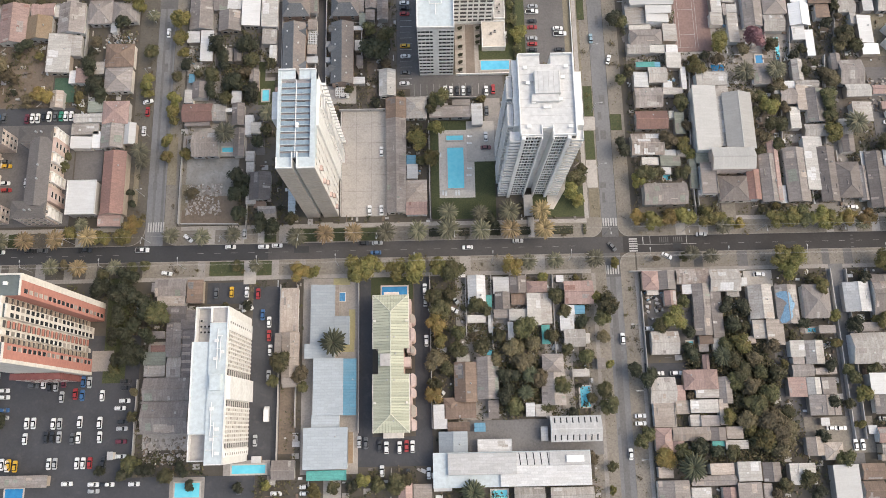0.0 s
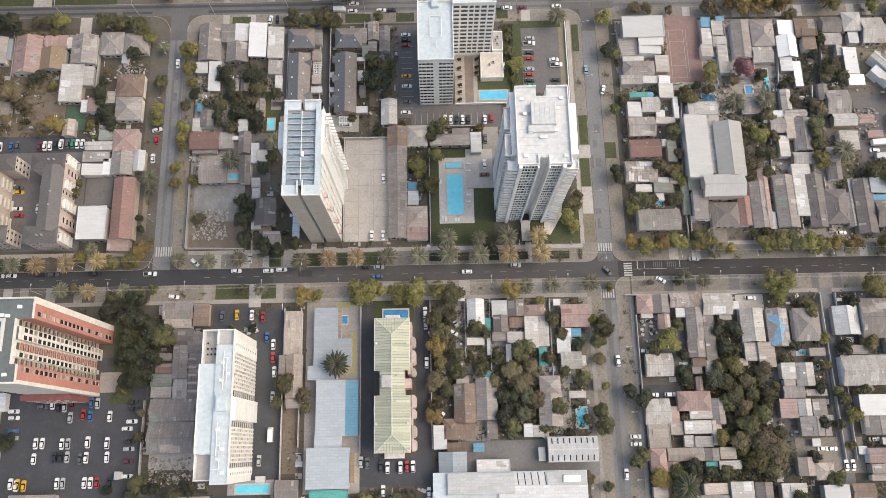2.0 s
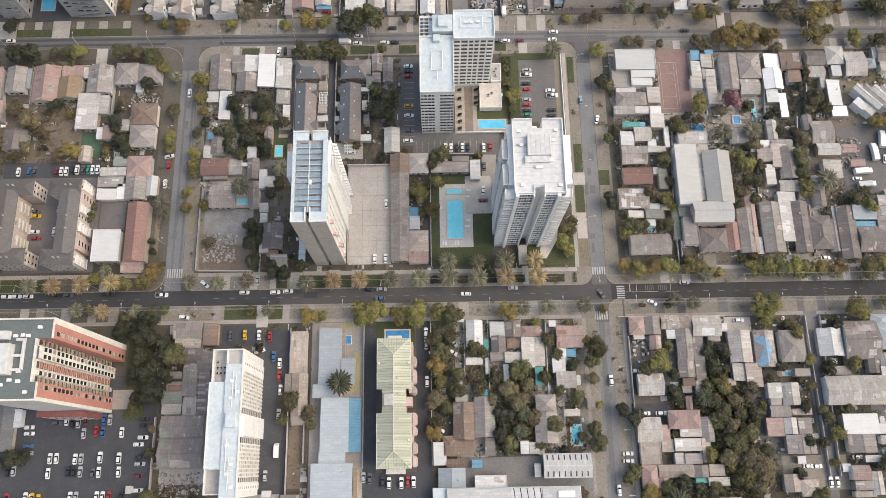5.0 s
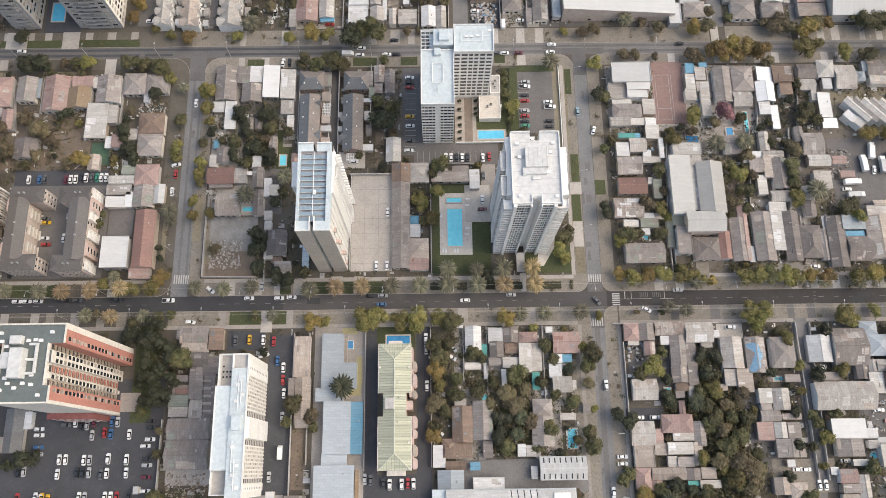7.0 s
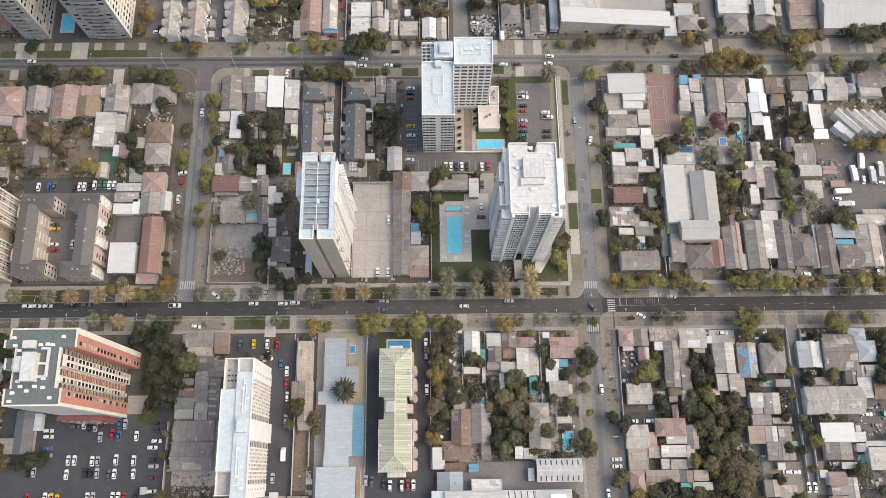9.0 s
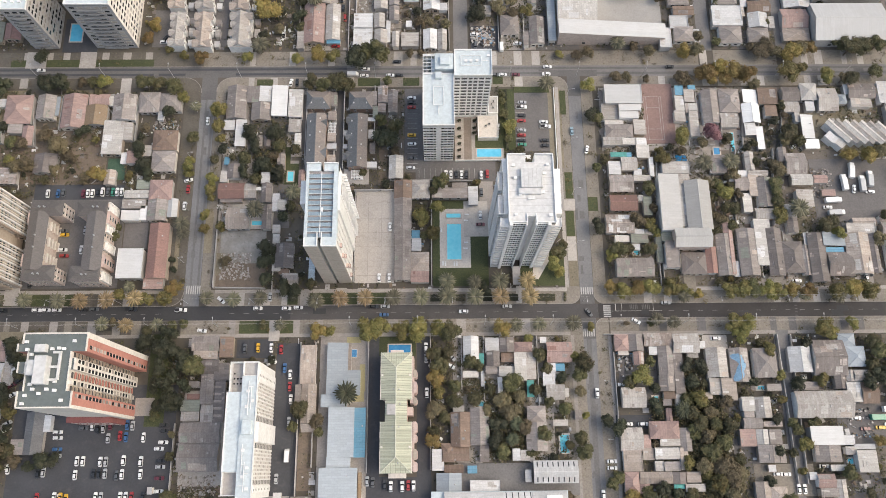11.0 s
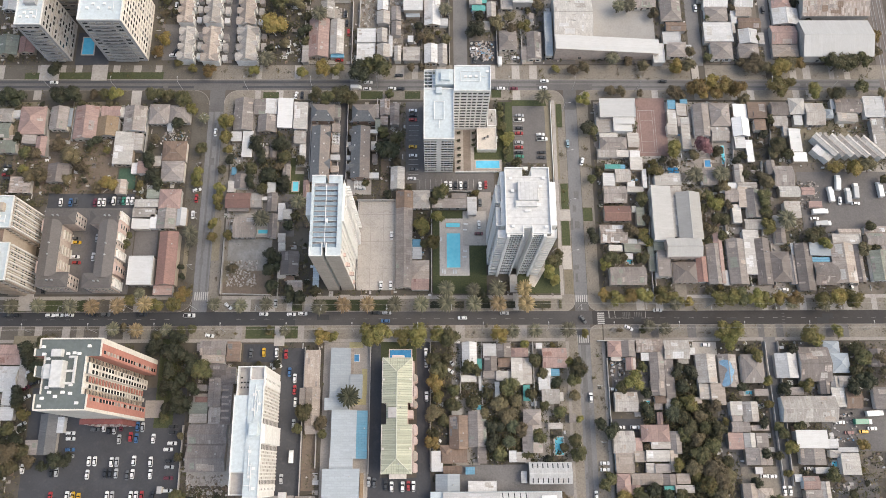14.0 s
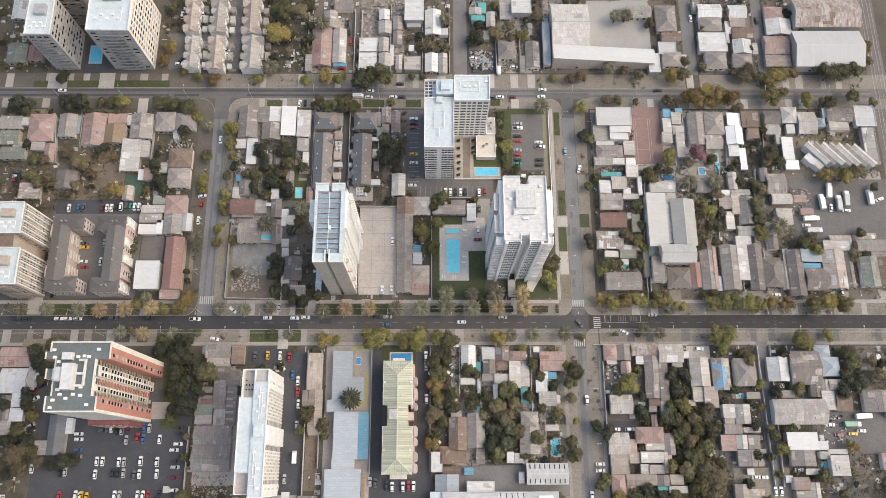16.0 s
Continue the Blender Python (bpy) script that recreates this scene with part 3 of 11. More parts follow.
def terrace(x, y, w, d, h, tone, cross, label, wall=None):
    """A row of small houses under one long roof, with cross gables at the given shares of its length."""
    ob = thing("row_house", x, y, label=label, category="house")
    TAKEN.append((x - w / 2, y - d / 2, x + w / 2, y + d / 2))
    wall = wall or WHITE
    n = w * 0.36
    bw, br = Build(), Build()
    bw.box(-n + 0.3, -d / 2 + 0.3, -0.1, n - 0.3, d / 2 - 0.3, h)
    for s in (-1, 1):
        yy = s * (d / 2 - 0.3)
        bw.face([(-n + 0.3, yy, h), (n - 0.3, yy, h), (0, yy, h + n * 0.55)][::-s])
    gable(br, -n, -d / 2, n, d / 2, h, n * 0.6, False)
    rf = None
    for q, side, reach, half in cross:
        yy = (q - 0.5) * d
        a, b = (-w / 2 * reach, n * 0.5) if side < 0 else (-n * 0.5, w / 2 * reach)
        if side == 0:
            a, b = -w / 2 * reach, w / 2 * reach
        bw.box(a + 0.3, yy - half + 0.3, -0.1, b - 0.3, yy + half - 0.3, h + 0.2)
        for xx, o in ((a + 0.3, 1), (b - 0.3, -1)):
            bw.face([(xx, yy - half + 0.3, h + 0.2), (xx, yy + half - 0.3, h + 0.2), (xx, yy, h + 0.2 + (half - 0.3) * 0.62)][::-o])
        bc = Build()
        gable(bc, a, yy - half, b, yy + half, h + 0.2, half * 0.66, True)
        part("cross_gable", bc.mesh("cross_gable", ROOFS[tone]), ob)
    wl = part("wall", bw.mesh("wall", wall), ob)
    part("roof", br.mesh("roof", ROOFS[tone]), ob)
    part("ridge_cap", Build().box(-0.14, -d / 2 - 0.03, h + n * 0.6 + 0.1, 0.14, d / 2 + 0.03, h + n * 0.6 + 0.24).mesh("ridge_cap", ROOFS[tone]), ob)
    for q in (-0.45, 0.45):
        part("window", window_mesh(1.1, 1.1), wl, (n * q, -d / 2 + 0.3, 1.0))
        if h > 4:
            part("window", window_mesh(1.1, 1.1), wl, (n * q, -d / 2 + 0.3, 3.4))
    for q, side, reach, half in cross:
        if side >= 0:
            part("window", window_mesh(1.0, 1.1), wl, (w / 2 * reach - 0.3, (q - 0.5) * d, h - 1.3), rz=90)
    return ob


CROWNS = {}


def crown(kind, seed, r, tall):
    """A crown of many small leaf clumps on uneven lobes, and the trunk with limbs that carries it."""
    rg = np.random.default_rng(seed)
    nl = int(rg.integers(6, 10))
    lobes = []
    for i in range(nl):
        a = rg.uniform(0, 6.283)
        q = r * rg.uniform(0.25, 0.62)
        lobes.append((q * math.cos(a), q * math.sin(a), rg.uniform(-0.25, 0.4) * tall, r * rg.uniform(0.34, 0.52)))
    lobes.append((0, 0, tall * 0.3, r * 0.5))
    v, f = [], []
    count = int(330 + 210 * r)
    for i in range(count):
        lx, ly, lz, lr = lobes[int(rg.integers(len(lobes)))]
        d = rg.normal(size=3)
        d /= np.linalg.norm(d)
        if d[2] < -0.3:
            d[2] *= -0.6
        p = np.array([lx, ly, lz]) + d * lr * (0.72 + 0.34 * rg.random()) * np.array([1, 1, 0.85])
        n = d + rg.normal(size=3) * 0.55 + np.array([0, 0, 0.35])
        n /= np.linalg.norm(n)
        u = np.cross(n, rg.normal(size=3))
        u /= np.linalg.norm(u)
        w = np.cross(n, u)
        s = rg.uniform(0.2, 0.42) * (0.66 + 0.1 * r)
        k = len(v)
        bend = n * s * 0.35
        v += [p - u * s, p - w * s * 0.65 - bend * 0.5, p + u * s - bend, p + w * s * 0.65 - bend * 0.4]
        f += [(k, k + 1, k + 3), (k + 1, k + 2, k + 3)]
    for lx, ly, lz, lr in lobes:
        k = len(v)
        for i in range(5):
            th = math.pi * (i + 0.5) / 5
            for j in range(7):
                ph = 6.2832 * (j + 0.5 * (i % 2)) / 7
                q = lr * 0.74 * rg.uniform(0.8, 1.12)
                v.append(np.array([lx + q * math.sin(th) * math.cos(ph), ly + q * math.sin(th) * math.sin(ph), lz + q * 0.85 * math.cos(th)]))
        f += [(k + i * 7 + j, k + (i + 1) * 7 + j, k + (i + 1) * 7 + (j + 1) % 7, k + i * 7 + (j + 1) % 7) for i in range(4) for j in range(7)]
        f += [tuple(k + j for j in range(7)), tuple(k + 28 + j for j in range(6, -1, -1))]
    me = mesh_of("crown", v, f, LEAF[kind])
    base = tall * 0.9 + 0.6
    t = Build().tube((0, 0, -0.15), (0.05, 0, base * 0.62), 0.05 * r + 0.07, 0.035 * r + 0.05, n=7)
    for lx, ly, lz, lr in lobes[:6]:
        t.tube((0.05, 0, base * 0.58), (lx * 0.8, ly * 0.8, base + lz * 0.8), 0.025 * r + 0.03, 0.02, n=5)
    return t.mesh("trunk", BARK), me, base


TREE_WORDS = {"g": ("green broadleaf tree in a dry garden", "tree"), "d": ("dense dark green garden tree", "tree"), "o": ("street tree turning orange at its tips", "tree"),
              "y": ("olive-green street tree with thin crown", "tree"), "b": ("dry brownish bush in a garden", "bush"), "p": ("tree with dusky pink blossom", "tree")}
RAD = (1.3, 2.2, 3.4, 4.8)
tree_no = 0
PLANTED = []


def grown(kind, size, form):
    key = (kind, size, form)
    if key not in CROWNS:
        CROWNS[key] = crown(kind, 11 + 17 * size + 101 * form + ord(kind), RAD[size], RAD[size] * 0.95)
    return CROWNS[key]


def tree(x, y, r, kind="g"):
    global tree_no
    tree_no += 1
    PLANTED.append((x, y))
    size = min(range(4), key=lambda i: abs(RAD[i] - r))
    tm, cm, base = grown(kind, size, tree_no % 3)
    s = r / RAD[size]
    label, cat = TREE_WORDS[kind]
    ob = thing(cat, x, y, rz=rng.uniform(0, 360), label=label, category=cat)
    ob.scale = (s, s, s * rng.uniform(0.85, 1.1))
    part("trunk", tm, ob)
    part("crown", cm, ob, (0, 0, base))


def palm_meshes(kind, seed):
    """A feather palm: arched fronds, each a keel of two drooping toothed blades, over a skirt of fronds painted dark as
    shade.
    """
    rg = np.random.default_rng(seed)
    v, f, sl = [], [], []
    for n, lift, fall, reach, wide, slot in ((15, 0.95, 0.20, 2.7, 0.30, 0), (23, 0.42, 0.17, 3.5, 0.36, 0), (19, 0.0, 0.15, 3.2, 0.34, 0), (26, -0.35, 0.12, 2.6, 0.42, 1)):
        for i in range(n):
            a = 6.2832 * (i + rg.uniform(-0.22, 0.22)) / n + n
            up = lift + rg.uniform(-0.14, 0.14)
            ln = reach * rg.uniform(0.82, 1.12)
            ca, sa = math.cos(a), math.sin(a)
            side = np.array([-sa, ca, 0])
            rr, z, P = 0.12, 0.0, []
            for k in range(7):
                P.append(np.array([rr * ca, rr * sa, z]))
                rr += math.cos(up - k * fall) * ln / 6
                z += math.sin(up - k * fall) * ln / 6
            j = len(v)
            for k in range(7):
                wd = wide * (0.25, 0.75, 1.0, 1.0, 0.85, 0.55, 0.1)[k] * rg.uniform(0.75, 1.15)
                tip = (P[min(k + 1, 6)] - P[max(k - 1, 0)]) * 0.12
                v += [P[k] + side * wd + tip + np.array([0, 0, -wd * 0.6]), P[k], P[k] - side * wd + tip + np.array([0, 0, -wd * 0.6])]
            for k in range(6):
                o = j + 3 * k
                f += [(o + 1, o, o + 3, o + 4), (o + 2, o + 1, o + 4, o + 5)]
                sl += [slot, slot]
    t = Build()
    zs = [0.0, 0.4, 2.0, 4.0, 5.2, 5.8]
    rs = [0.55, 0.42, 0.36, 0.36, 0.46, 0.3]
    t.loft([[(r * math.cos(6.2832 * k / 10), r * math.sin(6.2832 * k / 10), z - 0.15) for k in range(10)] for z, r in zip(zs, rs)])
    return t.mesh("trunk", BARK), mesh_of("crown", v, f, [LEAF[kind], LEAF["skirt"]], sl)


PALMS = {}
palm_no = 0


def palm(x, y, r=3.2, kind="palm"):
    global palm_no
    palm_no += 1
    key = (kind, palm_no % 3)
    if key not in PALMS:
        PALMS[key] = palm_meshes(kind, 5 + palm_no)
    tm, cm = PALMS[key]
    s = r / 3.2
    ob = thing("palm_tree", x, y, rz=rng.uniform(0, 360), label="feather palm with thick trunk and " + ("golden drying fronds" if kind == "dry" else "grey-green fronds"), category="palm tree")
    ob.scale = (s, s, s)
    part("trunk", tm, ob)
    part("crown", cm, ob, (0, 0, 5.6))


PAINTS = {"w": ("white", (0.78, 0.78, 0.77)), "s": ("silver", (0.42, 0.43, 0.44)), "k": ("black", (0.03, 0.032, 0.036)), "r": ("red", (0.36, 0.035, 0.035)), "b": ("blue", (0.05, 0.13, 0.28)),
          "g": ("dark grey", (0.11, 0.115, 0.12)), "y": ("yellow", (0.66, 0.40, 0.03)), "t": ("green", (0.05, 0.25, 0.17)), "m": ("maroon", (0.14, 0.03, 0.045)), "c": ("pale blue", (0.25, 0.36, 0.42))}
CARS = {}
WHEEL = None


def ring_of(L, W, z, cut, x=0.0, taper=0.0):
    l, w = L / 2, W / 2
    return [(x - l + cut, -w, z), (x + l - cut, -w, z), (x + l - cut * 0.35, -w + cut * 0.35, z), (x + l, -w + cut, z), (x + l, w - cut, z), (x + l - cut * 0.35, w - cut * 0.35, z), (x + l - cut, w, z), (x - l + cut, w, z), (x - l + cut * 0.35, w - cut * 0.35, z), (x - l, w - cut, z), (x - l, -w + cut, z), (x - l + cut * 0.35, -w + cut * 0.35, z)]


def car(x, y, turn, tone="w", sort="car"):
    """A parked or waiting vehicle: car, suv, pickup, van or truck; the front is along +x before the turn."""
    global WHEEL
    if WHEEL is None:
        WHEEL = Build().tube((0, -0.1, 0), (0, 0.1, 0), 0.32, n=12, s=0).tube((0, -0.11, 0), (0, 0.11, 0), 0.19, n=10, s=1).mesh("wheel", TYRE, RIM)
    key = (sort, tone)
    if key not in CARS:
        word, col = PAINTS[tone]
        m = gloss("car_paint_" + word.replace(" ", "_"), col, 0.3, 0.0, 0.6)
        P = {}
        if sort in ("car", "suv"):
            L, W, H = (4.35, 1.78, 1.46) if sort == "car" else (4.6, 1.86, 1.72)
            belt = 0.9 if sort == "car" else 1.02
            L, W = L * 0.93, W * 0.9
            P["body"] = Build().loft([ring_of(L - 0.25, W - 0.12, 0.22, 0.3), ring_of(L, W, 0.42, 0.32), ring_of(L - 0.03, W, 0.66, 0.32), ring_of(L - 0.2, W - 0.12, belt, 0.3)]).mesh("body", m, smooth=False)
            cx = -0.25 if sort == "car" else -0.4
            cl = 2.35 if sort == "car" else 2.85
            P["glass"] = Build().loft([ring_of(cl, W - 0.16, belt - 0.02, 0.18, cx), ring_of(cl * 0.68, W - 0.42, H - 0.05, 0.16, cx - 0.12)]).mesh("glass", BLACKGLASS)
            P["roof"] = Build().loft([ring_of(cl * 0.68, W - 0.40, H - 0.08, 0.16, cx - 0.12), ring_of(cl * 0.6, W - 0.5, H, 0.16, cx - 0.12)]).mesh("roof", m)
            wb = 1.22
        elif sort == "pickup":
            L, W = 5.2, 1.85
            b = Build().loft([ring_of(L - 0.2, W - 0.1, 0.35, 0.22), ring_of(L, W, 0.6, 0.24), ring_of(L - 0.1, W - 0.08, 1.02, 0.22)])
            P["body"] = b.mesh("body", m)
            P["load_bed"] = Build().box(-2.42, -0.76, 0.98, -0.72, 0.76, 1.035).mesh("load_bed", TYRE)
            P["glass"] = Build().loft([ring_of(2.1, W - 0.14, 1.0, 0.16, 0.35), ring_of(1.35, W - 0.4, 1.7, 0.14, 0.2)]).mesh("glass", BLACKGLASS)
            P["roof"] = Build().loft([ring_of(1.4, W - 0.38, 1.66, 0.14, 0.2), ring_of(1.2, W - 0.5, 1.75, 0.14, 0.2)]).mesh("roof", m)
            wb = 1.55
        elif sort == "van":
            L, W = 5.4, 2.0
            P["body"] = Build().loft([ring_of(L - 0.1, W - 0.1, 0.3, 0.16), ring_of(L, W, 0.7, 0.2), ring_of(L - 0.3, W, 1.25, 0.2, -0.12), ring_of(L - 1.0, W - 0.12, 2.15, 0.2, -0.45), ring_of(L - 1.3, W - 0.4, 2.25, 0.2, -0.45)]).mesh("body", m)
            P["glass"] = Build().face([(2.36, -0.8, 1.3), (2.36, 0.8, 1.3), (1.82, 0.72, 2.05), (1.82, -0.72, 2.05)]).mesh("glass", BLACKGLASS)
            wb = 1.65
        else:
            L, W = 9.0, 2.45
            P["cab"] = Build().loft([ring_of(2.0, W - 0.15, 0.5, 0.2, 3.4), ring_of(2.1, W - 0.1, 1.3, 0.22, 3.4), ring_of(1.6, W - 0.3, 2.6, 0.22, 3.25)]).mesh("cab", gloss("truck_cab_white", (0.74, 0.73, 0.71), 0.35))
            P["glass"] = Build().face([(4.36, -0.95, 1.45), (4.36, 0.95, 1.45), (4.08, 0.85, 2.4), (4.08, -0.85, 2.4)]).mesh("glass", BLACKGLASS)
            P["load_box"] = Build().box(-4.5, -W / 2, 1.0, 2.2, W / 2, 3.2, cut=0.06).mesh("load_box", m)
            P["chassis"] = Build().box(-4.4, -0.45, 0.5, 4.2, 0.45, 0.98).mesh("chassis", TYRE)
            wb = 3.2
        CARS[key] = (P, wb, W)
    P, wb, W = CARS[key]
    word = PAINTS[tone][0]
    cat = {"car": "car", "suv": "car", "pickup": "pickup truck", "van": "van", "truck": "truck"}[sort]
    ob = thing(cat.replace(" ", "_"), x, y, 0.12, turn, f"{word} {'box truck' if sort == 'truck' else 'sport utility car' if sort == 'suv' else 'hatchback car' if sort == 'car' else cat} standing on the ground", cat)
    ob.scale = (0.95, 0.9, 0.95) if sort != "truck" else (0.82, 0.88, 0.85)
    for n, me in P.items():
        part(n, me, ob)
    for sx in (-1, 1):
        for sy in (-1, 1):
            part("wheel", WHEEL, ob, (sx * wb, sy * (W / 2 - 0.12), 0.3))


def pool(x0, y0, x1, y1, rim=0.5, m=None, deck=None):
    """A swimming pool: a coping round water a hand below it."""
    cx, cy, w, d = (x0 + x1) / 2, (y0 + y1) / 2, (x1 - x0) / 2, (y1 - y0) / 2
    ob = thing("swimming_pool", cx, cy, label="swimming pool of clear turquoise water with pale coping", category="swimming pool")
    b = Build()
    for a, c, e, f in ((-w - rim, -d - rim, w + rim, -d), (-w - rim, d, w + rim, d + rim), (-w - rim, -d, -w, d), (w, -d, w + rim, d)):
        b.box(a, c, 0.0, e, f, 0.34)
    part("coping", b.mesh("coping", deck or POOL_DECK), ob)
    part("water", Build().box(-w, -d, 0.0, w, d, 0.27).mesh("water", m or POOL), ob)


def patch(x0, y0, x1, y1, z, m):
    """A thin level surface: a paved yard, car park, lawn, court or drive."""
    word = {"lawn": ("lawn", "patchy green lawn"), "dry_grass": ("grass", "dry yellowed grass on bare ground"), "clay_court": ("court", "red clay sports court"), "car_park_asphalt": ("pavement", "dark asphalt of a yard or car park"),
            "worn_concrete_road": ("pavement", "worn grey asphalt of a yard"), "concrete_slab": ("pavement", "pale stained concrete slab"), "pale_paving": ("pavement", "pale paving of a terrace"), "verge_dirt": ("ground", "dusty bare earth of a yard"), "yellow_paint": ("pavement", "ochre painted playground floor"), "grey_yard_concrete": ("pavement", "smooth grey concrete of a factory yard"), "broken_concrete": ("pavement", "broken pale concrete floor of a vacant plot"), "worn_car_park": ("pavement", "worn grey asphalt of a car park"), "pool_deck_paving": ("pavement", "pale stained paving round a pool"), "dark_green_court": ("court", "small dark green sports court"), "blue_bay_paint": ("pavement", "blue painted parking bay")}[m.name]
    TAKEN.append((x0, y0, x1, y1))
    return slab(word[0], x0, y0, x1, y1, -0.05, z, m, word[1], word[0])


def fence(x0, y0, x1, y1, h=1.9, m=None, t=0.18):
    """A garden wall with a coping."""
    L = math.hypot(x1 - x0, y1 - y0)
    rz = math.degrees(math.atan2(y1 - y0, x1 - x0))
    ob = thing("garden_wall", (x0 + x1) / 2, (y0 + y1) / 2, rz=rz, label="plain garden wall along the edge of a plot", category="wall", kind="structure",
               me=Build().box(-L / 2, -t / 2, -0.1, L / 2, t / 2, h).box(-L / 2, -t / 2 - 0.05, h, L / 2, t / 2 + 0.05, h + 0.08).mesh("garden_wall", m or GREYWALL))
    return ob


LAMP = {}


def street_lamp(x, y, turn):
    ob = thing("street_lamp", x, y, rz=turn, label="thin grey steel street lamp with an arm over the road", category="street lamp")
    if not LAMP:
        LAMP["post"] = Build().tube((0, 0, -0.1), (0, 0, 8.5), 0.11, 0.08, n=8).mesh("post", STEEL)
        LAMP["arm"] = Build().tube((0, 0, 8.4), (1.8, 0, 9.0), 0.05, n=6).mesh("arm", STEEL)
        LAMP["lamp_head"] = Build().box(1.6, -0.18, 8.9, 2.4, 0.18, 9.06, cut=0.04).mesh("lamp_head", STEEL)
    for n, me in LAMP.items():
        part(n, me, ob)


def lounger(x, y, turn):
    ob = thing("sun_lounger", x, y, 0.3, turn, "white sun lounger on the pool terrace", "sun lounger", "loungers by the pool")
    part("seat", Build().box(-0.32, -0.9, 0.25, 0.32, 0.4, 0.33, 0, 0.03).mesh("seat", WHITESTEEL), ob)
    part("backrest", Build().loft([[(-0.32, 0.4, 0.25), (0.32, 0.4, 0.25), (0.32, 0.4, 0.33), (-0.32, 0.4, 0.33)], [(-0.32, 0.95, 0.6), (0.32, 0.95, 0.6), (0.32, 0.92, 0.68), (-0.32, 0.92, 0.68)]]).mesh("backrest", WHITESTEEL), ob)
    for a, b in ((-0.28, -0.8), (0.28, -0.8), (-0.28, 0.3), (0.28, 0.3)):
        part("leg", Build().box(a - 0.03, b - 0.03, -0.2, a + 0.03, b + 0.03, 0.25).mesh("leg", STEEL), ob)


def facade(parent, x0, x1, z0, z1, cols, rows, w, h, place, rz, glass=None, share=0.45, name="window"):
    """Windows in a grid on a wall; place(u) gives the wall's point at u along it."""
    a, c = window_mesh(w, h), window_mesh(w, h, glass or CURTAIN)
    for r in range(rows):
        for k in range(cols):
            u = x0 + (x1 - x0) * (k + 0.5) / cols
            z = z0 + (z1 - z0) * (r + 0.5) / rows - h / 2
            px, py = place(u)
            part(name, c if rng.random() < share else a, parent, (px, py, z), rz=rz)

# ---- ground, roads, pavements ----
g = 1600
thing("ground", 0, 60, kind="structure", label="dry brown soil of yards and gardens", category="ground", me=Build().box(-g, -g, -0.6, g, g, 0.0).mesh("ground", SOIL))
slab("road_main", -420, 60.6, -60, 66.5, -0.3, 0.02, ASPHALT, "dark asphalt two-lane main road", "road")
slab("road_main", -60, 60.6, 66, 66.5, -0.3, 0.02, WORN_ASPHALT, "worn asphalt two-lane main road", "road")
slab("road_main", 66, 60.6, 420, 66.5, -0.3, 0.02, EAST_ASPHALT, "worn asphalt two-lane main road", "road")
# One road in two tones: eastward haze is put into its colour.
slab("road_north", -420, 171.0, -40, 176.4, -0.3, 0.02, DARK_ROAD, "worn grey asphalt side road", "road")
slab("road_north", -40, 171.0, 420, 176.4, -0.3, 0.02, OLD_ROAD, "worn asphalt side road painted paler for haze", "road")
slab("road_west", -104.2, 66.5, -97.7, 171.0, -0.3, 0.024, PALE_ROAD, "worn pale concrete cross street", "road")
slab("road_east", 59.0, 66.5, 64.5, 171.0, -0.3, 0.024, PALE_ROAD, "worn grey cross street", "road")
S_ROAD = (59.2, 64.4)
slab("road_south", S_ROAD[0], -120, S_ROAD[1], 60.6, -0.3, 0.024, PALE_ROAD, "worn grey cross street", "road")
slab("road_far", 8.1, 176.4, 14.6, 420, -0.3, 0.024, OLD_ROAD, "narrow worn street", "road")
slab("road_lane", 136.6, -120, 141.2, 53.6, -0.3, 0.024, OLD_ROAD, "narrow lane between gardens", "road")
slab("road_side", 119.6, 183.7, 125.6, 420, -0.3, 0.024, OLD_ROAD, "narrow worn street", "road")
slab("road_back", 155.2, 183.7, 160.0, 420, -0.3, 0.024, OLD_ROAD, "narrow worn street", "road")


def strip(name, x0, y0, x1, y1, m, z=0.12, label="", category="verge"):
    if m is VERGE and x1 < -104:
        m = VERGE_SHADED
    return slab(name, x0, y0, x1, y1, -0.2, z, m, label, category)


# verges and pavements stand a kerb's height over the road
for x0, x1 in ((-420, -111), (-91.5, 53.6), (69.5, 420)):
    strip("verge", x0, 66.68, x1, 71.9, VERGE, 0.12, "dusty dirt verge with patches of grass")
    strip("pavement", x0, 71.9, x1, 73.4, PAVING, 0.14, "pale concrete pavement", "pavement")
    slab("kerb", x0, 66.5, x1, 66.68, -0.2, 0.15, KERB, "concrete kerb", "kerb")
for x0, x1 in ((-420, -104.2), (-104.2, 54.0), (70.4, 420)):
    strip("verge", x0, 54.9, x1, 60.42, VERGE, 0.12, "dusty dirt verge with patches of grass")
    strip("pavement", x0, 53.5, x1, 54.9, PAVING, 0.14, "pale concrete pavement", "pavement")
    slab("kerb", x0, 60.42, x1, 60.6, -0.2, 0.15, KERB, "concrete kerb", "kerb")
for x0, x1 in ((-420, -112.2), (-90.7, 53.0), (71.5, 420)):
    strip("verge", x0, 165.8, x1, 170.85, VERGE, 0.10, "dusty dirt verge")
    slab("kerb", x0, 170.85, x1, 171.0, -0.2, 0.13, KERB, "concrete kerb", "kerb")
for x0, x1 in ((-420, -104.2), (-104.2, 7.6), (15.2, 119), (126, 154.6), (160.6, 420)):
    strip("verge", x0, 176.55, x1, 183.9, VERGE, 0.10, "dusty dirt verge")
    slab("kerb", x0, 176.4, x1, 176.55, -0.2, 0.13, KERB, "concrete kerb", "kerb")
